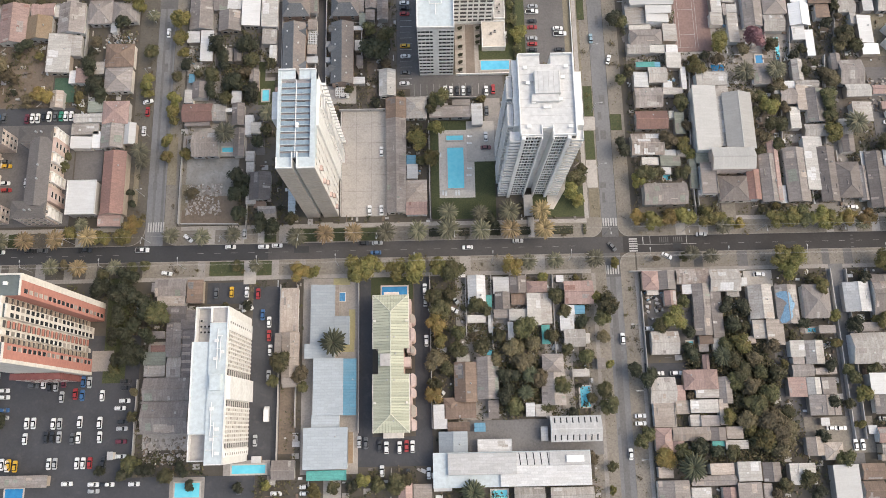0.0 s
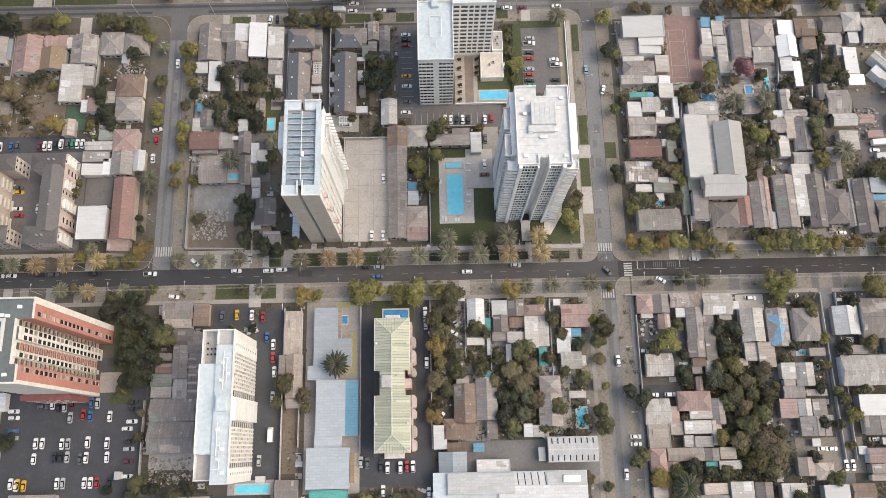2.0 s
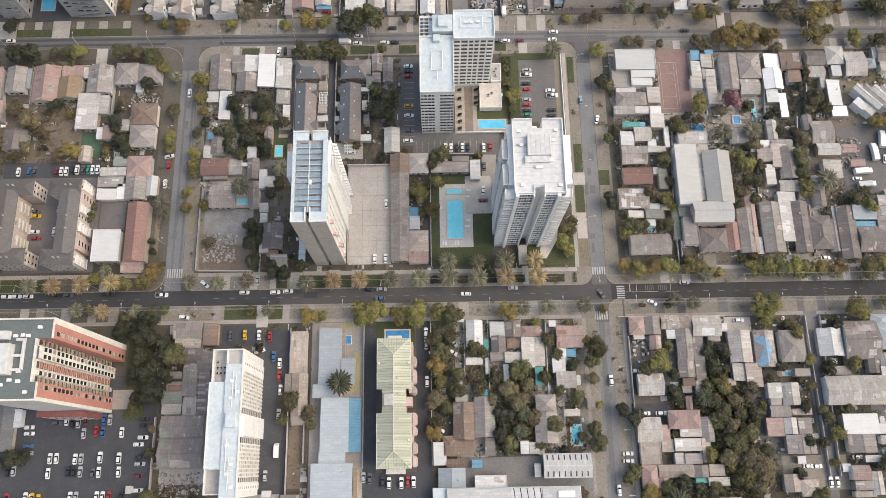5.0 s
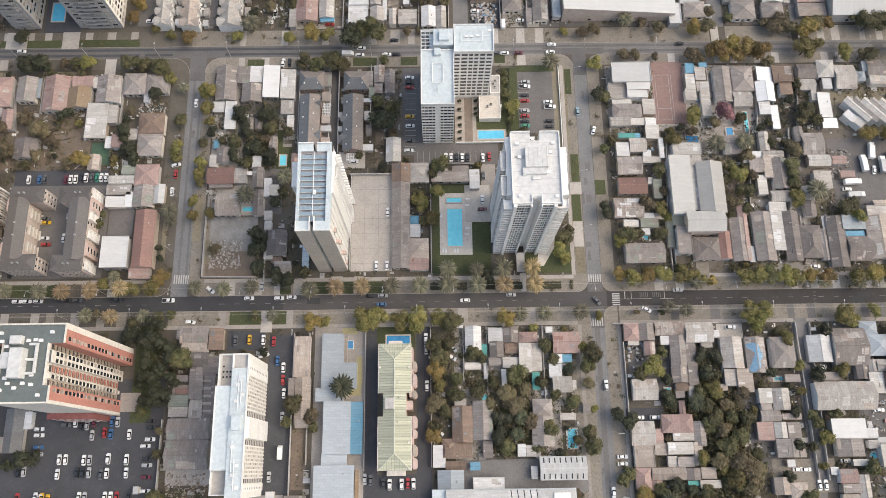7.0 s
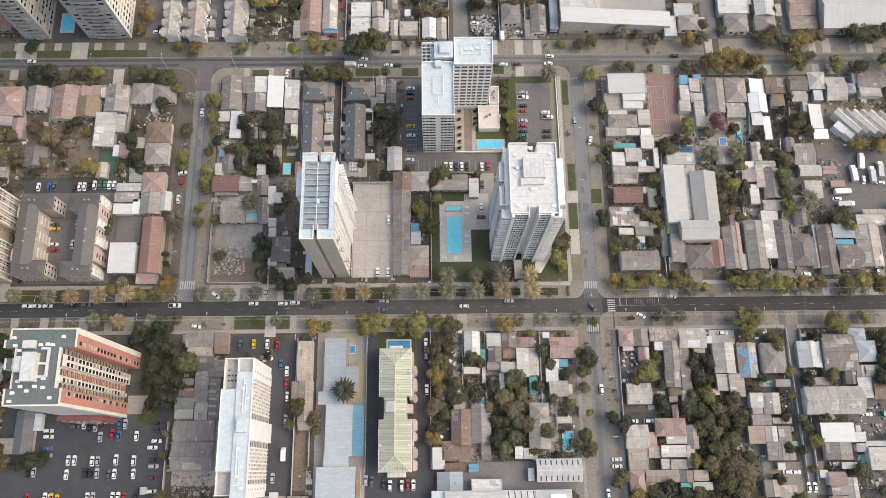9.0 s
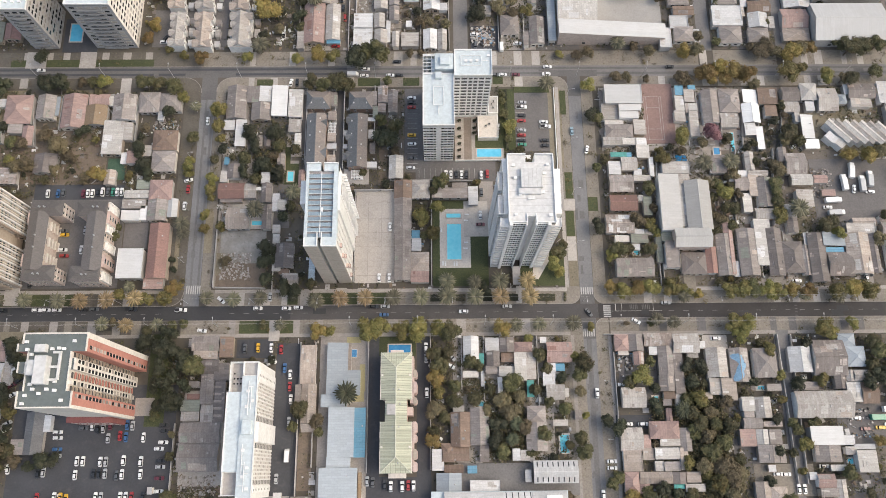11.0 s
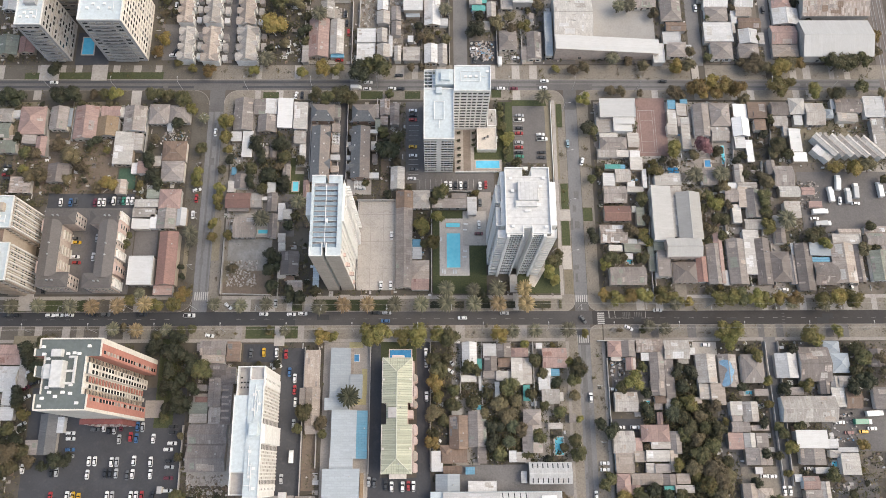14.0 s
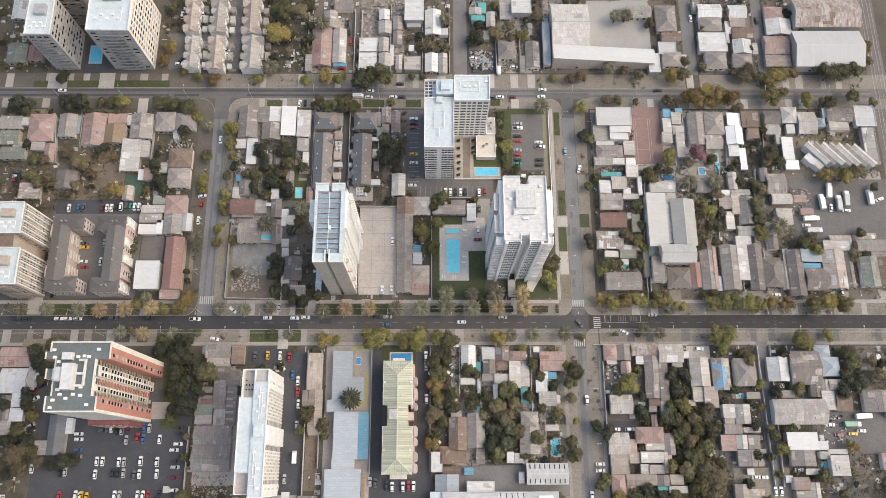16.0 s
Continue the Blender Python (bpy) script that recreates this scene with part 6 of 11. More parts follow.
# brown-roofed walk-up blocks round a yard
def walkup(x, y, w, d, h, label, m=1):
    t = thing("apartment_house", x, y, label=label, category="apartment house")
    wing = 6.6
    t.scale = (m, 1, 1)
    L = [(-w / 2, -d / 2, w / 2, -d / 2 + 6.4), (-w / 2, d / 2 - 6.4, w / 2, d / 2), (w / 2 - wing - 1.4, -d / 2 + 6.4, w / 2, d / 2 - 6.4)]
    box_part("wall", t, ROSY, *[(a + 0.4, c + (0.4 if k != 2 else 0), -0.1, e - 0.4, f - (0.4 if k != 2 else 0), h) for k, (a, c, e, f) in enumerate(L)])
    for k, (a, c, e, f) in enumerate(L):
        br = Build()
        along = k < 2
        mx, my = (a + e) / 2, (c + f) / 2
        half = (f - c) / 2 if along else (e - a) / 2
        rise = half * 0.3
        if along:
            lo, hi = a, e
            q0, q1 = a + half, e - half * 0.2
            P = lambda u, v, z: (u, my + v, z)
        else:
            lo, hi = c - 2, f + 2
            q0, q1 = lo, hi
            P = lambda u, v, z: (mx - v, u, z)
        A, B, C, D = P(lo, -half, h), P(hi, -half, h), P(hi, half, h), P(lo, half, h)
        R0, R1 = P(q0, 0, h + rise), P(q1, 0, h + rise)
        br.face((A, B, R1, R0)).face((C, D, R0, R1)).face((B, C, R1)).face((D, A, R0)).face((D, C, B, A))
        part("roof", br.mesh("roof", ROOFS["m"]), t, (0, 0, 0.05 * k))
    for lv in range(4):
        for yy in (-d * 0.42, -d * 0.27, -d * 0.1, d * 0.08, d * 0.25, d * 0.42):
            part("window", window_mesh(1.3, 1.2), t, (w / 2 - 0.4, yy, 0.9 + lv * 2.55), rz=90)
        for xx in (-w * 0.32, -w * 0.1, w * 0.12, w * 0.34):
            part("window", window_mesh(1.3, 1.2), t, (xx, -d / 2 + 0.4, 0.9 + lv * 2.55))
    inner = w / 2 - wing - 1.0
    for lv in range(4):
        z = 0.9 + lv * 2.55
        for yy in (-d * 0.2, 0.0, d * 0.2):
            box_part("balcony", t, CREAM, (inner - 1.0, yy - 1.9, z - 0.6, inner, yy + 1.9, z - 0.45), (inner - 1.0, yy - 1.9, z - 0.45, inner - 0.9, yy + 1.9, z + 0.4))
            part("window", window_mesh(2.4, 1.3, CURTAIN), t, (inner, yy, z), rz=-90)
        for yy in (-d / 2 + 2.0, -d / 2 + 4.6, d / 2 - 2.0, d / 2 - 4.6):
            part("window", window_mesh(1.2, 1.2), t, (-w / 2 + 0.4, yy, z), rz=-90)
        for ya, yb in ((-d / 2 + 0.6, -d / 2 + 6.0), (d / 2 - 6.0, d / 2 - 0.6)):
            box_part("storey_band", t, CREAM, (-w / 2 + 0.32, ya, z - 0.75, -w / 2 + 0.4, yb, z - 0.55))
    for yy in (d * 0.44, d * 0.17, -d * 0.05, -d * 0.42):
        box_part("balcony_frame", t, IVORY, (w / 2 - 0.4, yy - 1.9, 0.2, w / 2 + 0.7, yy - 1.6, h - 0.5), (w / 2 - 0.4, yy + 1.6, 0.2, w / 2 + 0.7, yy + 1.9, h - 0.5), *[(w / 2 - 0.4, yy - 1.6, 0.3 + lv * 2.55, w / 2 + 0.65, yy + 1.6, 1.0 + lv * 2.55) for lv in range(4)])
    for yy in (d * 0.3, -d * 0.24):
        box_part("bay", t, PINKWALL, (w / 2 - 0.4, yy - 2.6, -0.1, w / 2 + 0.9, yy + 2.6, h - 0.4))
        for lv in range(4):
            part("window", window_mesh(2.2, 1.3), t, (w / 2 + 0.9, yy, 0.9 + lv * 2.55), rz=90)
    for px, py in ((w * 0.2, d * 0.42), (w * 0.05, d * 0.42), (w * 0.2, 2), (w * 0.2, -3), (w * 0.1, -d * 0.42), (-w * 0.05, -d * 0.42)):
        part("roof_vent", Build().tube((0, 0, -0.5), (0, 0, 1.2), 0.35, n=10).mesh("roof_vent", STEEL), t, (px, py, h + 0.6))
    return t


walkup(-159.6, 91.9, 13.4, 33.6, 10.5, "brown-roofed four-storey walk-up block with tan walls", -1)
walkup(-141.0, 91.6, 12.4, 34.0, 10.5, "brown-roofed four-storey walk-up block with tan walls")

# ---- paved yards, car parks, lawns ----
patch(-166.0, -12.5, -102.9, 34.9, 0.030, LOT)
patch(-161.9, 34.5, -153.8, 46.8, 0.034, LOT)
patch(-64.7, -12.8, -54.6, 51.0, 0.037, LOT)
patch(-80.9, 45.2, -66.5, 52.7, 0.041, LOT)
patch(-27.9, -10.7, -23.0, 53.4, 0.044, LOT)
patch(-8.4, -1.1, -2.9, 53.3, 0.048, LOT)
patch(-27.3, -10.7, -2.7, -1.1, 0.051, LOT)
patch(-23.5, 45.6, -8.8, 53.4, 0.054, GRASS)
patch(-47.2, -12.8, -27.9, 53.4, 0.058, PAVING)
slab("ground", -54.6, -6.0, -49.2, 21.0, -0.05, 0.062, BROWN_DIRT, "brown dirt strip between garden walls", "ground")
patch(-31.2, 31.6, -29.0, 42.3, 0.065, YPAINT)
patch(-36.0, 27.6, -29.3, 31.6, 0.069, YPAINT)
patch(-36.7, 51.0, -30.9, 53.4, 0.072, YPAINT)
patch(-1.8, 74.2, 21.4, 111.8, 0.075, GRASS)
patch(1.2, 82.1, 14.1, 108.1, 0.079, POOL_DECK)
patch(34.6, 74.2, 54.1, 89.1, 0.082, GRASS)
thing("pavement", 0, 0, kind="structure", label="pale sloping paved apron beside the broad tower", category="pavement", me=Build().prism([(39.4, 77.6), (42.0, 77.0), (46.6, 84.6), (47.4, 92.5), (40.3, 92.5), (40.3, 84.0)], -0.05, 0.092).mesh("pavement", POOL_DECK))
patch(-34.2, 75.8, -17.9, 116.7, 0.089, CONCRETE)
patch(-9.0, 120.5, 25.6, 130.5, 0.093, WORN_LOT)
patch(-13.9, 124.9, -5.5, 165.0, 0.097, WORN_LOT)
patch(18.3, 96.9, 24.2, 120.5, 0.100, PAVING)
patch(34.8, 134.4, 49.8, 162.8, 0.103, WORN_LOT)
patch(28.2, 134.9, 34.8, 164.8, 0.107, GRASS)
patch(49.7, 126.6, 55.5, 164.8, 0.111, DRYGRASS)
patch(8.1, 129.9, 17.6, 152.5, 0.114, PAVING)
patch(17.0, 136.1, 29.0, 142.3, 0.118, GRASS)
patch(16.4, 130.5, 29.4, 136.1, 0.121, PAVING)
patch(-172.1, 74.4, -132.0, 114.0, 0.124, WORN_LOT)
patch(-171.5, 113.2, -133.5, 119.9, 0.128, LOT)
patch(-92.5, 73.8, -71.6, 99.1, 0.132, VERGE)
patch(-90.6, 84.6, -71.8, 98.6, 0.134, BROKEN)
slab("ground", -91.5, 74.3, -71.3, 84.6, -0.05, 0.135, BROWN_DIRT, "brown dirt of a vacant plot", "ground")
patch(-91.8, 79.4, -89.3, 89.1, 0.139, DRYGRASS)
patch(161.9, 101.1, 210.6, 130.0, 0.142, WORN_LOT)
patch(161.3, 8.2, 193.4, 25.7, 0.146, WORN_LOT)
patch(73.8, 194.2, 104.0, 224.7, 0.149, GREYYARD)
patch(8.9, -8.3, 54.3, 3.7, 0.152, OLD_ROAD)
patch(-168.7, 184.0, -153.0, 201.1, 0.156, LOT)
patch(-141.8, 122.1, -134.1, 132.0, 0.160, COURT)
patch(-59.8, 134.9, -56.9, 162.0, 0.163, WORN_LOT)
slab("lane", -44.1, 121.0, -40.6, 168.2, -0.05, 0.167, WORN_ASPHALT, "dark worn asphalt lane between row houses", "lane")
TAKEN.append((-44.1, 121.0, -40.6, 168.2))
patch(107.4, 47.3, 117.4, 53.1, 0.170, CONCRETE)
patch(70.1, 16.2, 84.3, 21.5, 0.174, LOT)
patch(122.1, -9.5, 145.4, 2.4, 0.177, VERGE)
patch(-131.4, 91.2, -121.4, 104.3, 0.180, WORN_LOT)
patch(-86.8, 99.6, -69.2, 110.8, 0.184, CONCRETE)
patch(-128.5, 186.5, -109.0, 205.6, 0.188, WORN_LOT)
patch(-102.1, 186.6, -94.5, 224.7, 0.191, WORN_LOT)
patch(16.1, 184.5, 29.2, 196.7, 0.195, LOT)
patch(-37.0, 185.0, -15.6, 224.9, 0.198, VERGE)
patch(91.8, 137.8, 105.3, 166.7, 0.202, CLAY)
patch(-54.9, 117.0, -44.6, 134.9, 0.205, WORN_LOT)
patch(-39.9, 119.4, -29.1, 126.6, 0.208, CONCRETE)
patch(-100.2, -3.9, -78.0, 32.4, 0.212, CONCRETE)
patch(-146.2, -22.2, -62.1, -12.5, 0.215, LOT)
patch(-61.8, -10.6, -57.1, 13.5, 0.219, LOT)
patch(-34.8, 45.2, -32.4, 48.4, 0.223, BAYBLUE)
patch(-72.7, -12.6, -57.1, -7.7, 0.226, PAVING)
patch(-90.2, -20.8, -78.6, -12.7, 0.230, PAVING)
patch(-39.3, -23.6, -33.4, -12.5, 0.233, CONCRETE)
patch(-115.3, 18.6, -107.7, 55.0, 0.237, GRASS)
patch(-119.4, 22.7, -111.9, 29.7, 0.240, PAVING)
patch(-176.9, 46.8, -160.1, 56.5, 0.243, DRYGRASS)
patch(11.4, 95.7, 21.6, 111.4, 0.247, POOL_DECK)

# ---- lawns and drives on the verges ----
patch(-190.8, 176.5, -183.9, 180.0, 0.160, GRASS)
patch(-174.8, 176.5, -159.9, 180.1, 0.164, GRASS)
patch(-152.7, 176.6, -126.8, 180.2, 0.168, GRASS)
patch(-79.9, 166.9, -72.7, 169.9, 0.172, GRASS)
patch(-34.9, 166.4, -24.8, 170.3, 0.176, GRASS)
patch(-14.6, 166.5, -7.4, 170.3, 0.180, GRASS)
patch(25.5, 167.1, 30.0, 171.0, 0.184, GRASS)
patch(55.3, 112.5, 58.6, 124.5, 0.188, GRASS)
patch(54.8, 95.6, 58.3, 106.8, 0.192, GRASS)
patch(54.7, 84.9, 58.5, 95.4, 0.194, CONCRETE)
patch(55.0, 74.0, 58.6, 84.6, 0.196, DRYGRASS)
patch(64.7, 106.8, 68.8, 113.1, 0.200, GRASS)
patch(-80.5, 55.1, -68.4, 60.2, 0.204, GRASS)
patch(-63.9, 55.1, -58.6, 60.2, 0.208, GRASS)
patch(-61.5, 66.9, -57.3, 71.6, 0.212, GRASS)
patch(-52.4, 66.9, -42.6, 71.6, 0.216, GRASS)
patch(-37.2, 66.9, -32.8, 71.6, 0.220, GRASS)
patch(-27.3, 66.9, -20.5, 71.6, 0.224, GRASS)
patch(-183.1, 66.9, -174.1, 71.6, 0.248, GRASS)
patch(-166.1, 66.9, -158.8, 71.6, 0.252, GRASS)
patch(-152.7, 66.9, -149.0, 71.6, 0.256, GRASS)
patch(34.8, 162.8, 50.6, 165.6, 0.262, GRASS)
patch(-109.5, 81.4, -107.7, 99.6, 0.264, DRYGRASS)
patch(-97.6, 89.1, -94.4, 107.5, 0.268, DRYGRASS)
patch(55.0, 152.0, 57.6, 163.7, 0.272, GRASS)
patch(-68.3, 52.0, -64.0, 60.4, 0.276, CONCRETE)
patch(-41.6, 67.0, -37.2, 73.8, 0.280, CONCRETE)
patch(-160.1, 175.9, -152.9, 184.0, 0.284, CONCRETE)
patch(-32.8, 67.0, -29.1, 73.7, 0.288, CONCRETE)
patch(32.5, 66.9, 34.8, 74.2, 0.292, CONCRETE)
patch(54.3, 107.0, 59.0, 112.1, 0.296, CONCRETE)
patch(-184.1, 175.9, -175.1, 184.0, 0.300, CONCRETE)
patch(-177.5, 67.1, -171.4, 76.4, 0.304, CONCRETE)
patch(102.2, 66.8, 107.2, 81.3, 0.308, VERGE)
patch(-140.3, 163.3, -135.8, 170.6, 0.312, CONCRETE)



def hedge(x0, y0, x1, y1, h, kind, words):
    """A clipped hedge: a dense bed of small leaf clumps over a dark core."""
    rg = np.random.default_rng(int(abs(x0 * 10)) + 3)
    cx, cy, a, c = (x0 + x1) / 2, (y0 + y1) / 2, (x1 - x0) / 2, (y1 - y0) / 2
    ob = thing("hedge", cx, cy, label=words, category="hedge")
    part("core", Build().box(-a + 0.15, -c + 0.15, -0.05, a - 0.15, c - 0.15, h * 0.75, 0, 0.1).mesh("core", LEAF["d"]), ob)
    n = int(a * c * 4 * 16)
    v, f = [], []
    for i in range(n):
        p = np.array([rg.uniform(-a, a), rg.uniform(-c, c), h * rg.uniform(0.6, 1.05)])
        nn = rg.normal(size=3) * 0.45 + np.array([0, 0, 0.8])
        nn /= np.linalg.norm(nn)
        u = np.cross(nn, rg.normal(size=3))
        u /= np.linalg.norm(u)
        w = np.cross(nn, u)
        q = rg.uniform(0.12, 0.26)
        k = len(v)
        v += [p - u * q, p - w * q * 0.7, p + u * q, p + w * q * 0.7]
        f.append((k, k + 1, k + 2, k + 3))
    part("foliage", mesh_of("foliage", v, f, LEAF[kind]), ob)


for x0, x1, kind in ((-3.0, 2.4, "d"), (7.5, 11.7, "b"), (18.7, 22.7, "d"), (29.4, 33.4, "d"), (40.5, 48.6, "g")):
    hedge(x0, 67.7, x1, 70.8, 0.8, kind, "low clipped hedge bed on the verge between palms")
hedge(52.0, 67.4, 53.2, 71.4, 0.9, "b", "narrow brownish hedge by the street corner")
for y in (135.0, 141.0, 147.0, 153.0, 159.0):
    hedge(30.2, y, 31.6, y + 5.2, 1.6, "d", "tall dark green hedge along the car park")

# ---- garden walls ----
fence(-35.2, 116.3, -18.1, 116.3)
fence(-34.4, 116.3, -34.4, 76.0)
fence(-2.3, 111.5, -2.3, 74.5)
fence(-92.2, 99.3, -92.2, 74.1)
fence(-91.3, 74.1, -70.6, 73.6)
fence(-102.7, 19.7, -102.7, -6.0)
fence(-54.9, 51.3, -54.9, -8.4)
fence(-49.0, 51.3, -49.0, 2.6)
fence(-27.7, 51.3, -27.7, 0.3)
fence(-2.9, 53.2, -2.9, 1.3)
fence(-67.9, 72.3, -67.9, 99.3)
fence(23.1, 164.6, 23.1, 151.5)
fence(52.4, 165.0, 52.4, 112.0, 0.9, WHITE)
fence(92.5, 88.8, 92.5, 73.4)
fence(93.9, 91.4, 93.9, 73.9)
fence(9.5, 53.2, 9.5, 32.1)
fence(18.4, 53.1, 18.4, 27.4)
fence(39.9, 53.1, 39.9, 25.0)
fence(70.7, 46.3, 70.7, 18.0)
thing("lane", 0, 0, kind="structure", label="narrow worn grey asphalt lane between garden walls", category="lane", me=Build().prism([(138.4, -5.0), (141.7, -5.1), (142.7, 55.0), (137.6, 55.0)], -0.05, 0.19).mesh("lane", OLD_ROAD))
TAKEN.append((138.5, -12.0, 144.5, 54.0))
slab("ground", -190.0, 120.4, -142.5, 146.3, -0.05, 0.075, BROWN_DIRT, "bare brown earth of an old overgrown garden", "ground")
fence(107.4, 46.2, 107.4, 34.2)
fence(137.4, 53.0, 138.2, -5.0)
fence(142.9, 52.9, 141.9, -5.1)
fence(150.1, 52.9, 150.1, 34.2)
fence(153.8, 162.2, 150.4, 134.6)
fence(143.6, 162.2, 140.4, 134.6)
fence(136.4, 162.1, 133.4, 134.6)
fence(115.2, 162.1, 115.2, 137.4)
fence(125.0, 162.1, 125.0, 137.4)
fence(-177.3, 161.3, -173.9, 137.1)
fence(-164.4, 161.3, -164.4, 145.0)
fence(-144.6, 161.3, -144.6, 148.4)
fence(-130.9, 161.4, -130.9, 137.2)
fence(-85.1, 165.8, -85.1, 151.4)
fence(-56.9, 165.9, -56.9, 126.2)
fence(-44.3, 165.9, -44.3, 126.2)
fence(-40.4, 165.9, -40.4, 126.2)
fence(-27.0, 165.9, -27.0, 134.5)
fence(-6.7, 221.1, -6.7, 183.8)
fence(6.1, 221.2, 6.1, 183.9)
fence(28.6, 202.3, 28.6, 183.9)
fence(40.1, 202.4, 40.1, 184.0)
fence(-36.2, 217.8, -36.2, 184.4)
fence(-22.1, 221.1, -22.1, 184.4)
fence(-61.9, 208.3, -61.9, 183.7)
fence(-39.5, 217.8, -39.5, 183.8)
fence(-7.2, 120.7, -7.2, 116.6)
fence(-2.8, 120.7, 18.7, 120.2)
fence(67.2, 53.5, 107.4, 53.2)
fence(125.7, 97.6, 125.7, 77.2)
fence(135.0, 97.6, 135.0, 77.2)
fence(145.5, 96.6, 145.5, 77.2)
fence(155.9, 96.6, 155.9, 74.6)
fence(164.5, 88.7, 164.5, 75.9)
fence(183.8, 96.6, 180.8, 77.1)
fence(130.0, 134.6, 126.2, 99.2)
fence(146.4, 134.6, 142.2, 99.2)
fence(95.5, 134.6, 91.9, 88.8)

# ---- low houses and outbuildings ----
house(-202.0, 216.9, 6.8, 10.7, 2.75, "v", "w")
house(-199.5, 192.8, 9.6, 10.3, 2.77, "v", "n")
house(-190.5, 193.1, 7.5, 8.5, 2.79, "v", "r")
house(-84.4, 198.0, 3.2, 8.0, 2.81, "f", "w")
house(-196.6, 157.0, 10.4, 6.6, 2.83, "h", "g")
house(-196.1, 149.5, 9.0, 7.4, 2.85, "h", "n")
annex(-193.5, 141.6, 11.5, 6.1, 2.87, "h", "n")
house(-182.1, 154.1, 11.7, 13.7, 3.4, "p", "p")
house(-182.6, 145.3, 6.0, 4.8, 2.6, "s", "t")
house(-176.9, 141.7, 4.7, 9.3, 2.8, "v", "p")
house(-170.4, 155.2, 8.1, 11.4, 3.2, "v", "t")
house(-165.7, 156.0, 1.7, 9.2, 2.5, "f", "s")
house(-157.8, 152.9, 10.6, 16.1, 3.4, "v", "p")
house(-148.0, 150.9, 9.4, 9.5, 3.6, "v", "z")
house(-147.4, 158.8, 8.9, 5.1, 3.2, "h", "p")
house(-141.8, 158.4, 2.7, 5.1, 2.6, "f", "i")
house(-136.2, 154.8, 10.1, 12.4, 3.3, "v", "t")
house(-139.5, 140.4, 8.4, 15.8, 3.4, "s", "i")
house(-133.6, 143.6, 3.9, 8.3, 3.0, "s", "g")
house(-125.5, 157.2, 9.0, 9.8, 3.4, "q", "t")
house(-116.2, 157.2, 9.5, 8.5, 3.4, "q", "t")
house(-116.9, 139.1, 10.7, 9.4, 3.4, "q", "b")
house(-116.8, 129.4, 10.1, 9.6, 3.4, "p", "t")
house(-129.4, 131.3, 6.5, 5.8, 2.8, "s", "p")
house(-124.5, 134.6, 3.9, 4.9, 2.6, "f", "g")
house(-124.3, 118.9, 6.1, 4.3, 2.8, "f", "n")
house(-116.7, 116.3, 9.6, 9.0, 3.4, "q", "p")
house(-126.8, 114.5, 10.3, 3.5, 3.0, "h", "i")
house(-127.5, 110.2, 10.0, 4.3, 2.8, "f", "g")
house(-128.4, 104.9, 7.4, 4.6, 3.0, "s", "x")
house(-123.2, 106.1, 2.9, 6.4, 2.8, "f", "c")
house(-117.4, 107.2, 8.2, 9.3, 3.3, "v", "t")
house(-111.2, 108.2, 4.3, 8.3, 2.8, "v", "x")
house(-167.4, 128.7, 9.9, 9.0, 2.8, "v", "j")
house(-183.3, 123.3, 9.5, 7.7, 2.6, "f", "u")
house(-139.2, 122.3, 4.7, 6.8, 2.6, "v", "o")
house(-134.2, 131.2, 2.7, 5.2, 2.4, "f", "w")
house(-120.4, 152.1, 2.4, 6.1, 2.4, "f", "w")
house(-190.1, 157.6, 3.1, 4.0, 2.53, "f", "w")
house(-114.8, 88.9, 8.1, 23.5, 5.03, "v", "r")
house(-125.3, 83.3, 10.4, 12.6, 6.05, "f", "c")
house(-116.0, 75.4, 7.8, 4.5, 2.97, "s", "p")
house(-60.1, 76.5, 5.9, 4.3, 2.81, "h", "t")
house(-55.0, 196.8, 9.5, 20.5, 2.89, "v", "p")
house(-46.5, 197.3, 6.5, 18.4, 2.91, "v", "g")
house(-46.1, 187.7, 6.2, 2.4, 2.53, "f", "l")
house(-45.2, 220.0, 9.1, 5.7, 2.95, "h", "t")
house(-51.4, 211.8, 6.6, 9.4, 2.97, "v", "g")
house(-32.7, 197.9, 8.7, 7.4, 2.99, "f", "w")
house(-32.8, 189.0, 8.6, 9.7, 3.01, "f", "w")
house(-25.3, 214.4, 5.2, 5.7, 3.03, "v", "w")
house(-24.9, 207.5, 6.3, 6.9, 3.05, "v", "g")
house(-25.4, 197.9, 4.9, 7.4, 3.07, "v", "g")
house(-24.7, 189.8, 5.9, 7.0, 3.09, "v", "g")
house(-18.9, 209.7, 4.6, 7.5, 3.11, "v", "t")
house(-18.8, 201.8, 4.6, 7.7, 2.75, "v", "t")
house(-10.8, 215.2, 9.3, 11.3, 5.87, "f", "w")
house(-11.0, 209.6, 6.8, 3.4, 2.79, "f", "s")
house(-12.1, 196.5, 2.7, 3.4, 2.41, "f", "w")
house(-18.0, 188.5, 3.2, 7.9, 2.83, "v", "g")
house(-11.5, 188.2, 8.1, 7.3, 2.85, "f", "g")
house(-1.8, 210.4, 7.7, 13.8, 2.87, "v", "w")
house(3.5, 205.5, 4.1, 4.0, 2.49, "f", "w")
house(-2.5, 188.4, 6.2, 10.0, 2.91, "v", "w")
house(3.0, 188.1, 4.3, 10.6, 2.93, "v", "g")
house(20.2, 212.9, 6.6, 3.1, 2.55, "s", "k")
house(26.2, 212.0, 4.4, 8.2, 2.97, "v", "g")
house(33.6, 217.6, 5.8, 11.1, 2.99, "f", "g")
house(41.0, 217.3, 9.6, 7.6, 6.11, "f", "w")
house(33.6, 195.5, 8.4, 10.1, 3.03, "p", "t")
house(45.9, 192.5, 6.8, 14.3, 3.05, "v", "t")
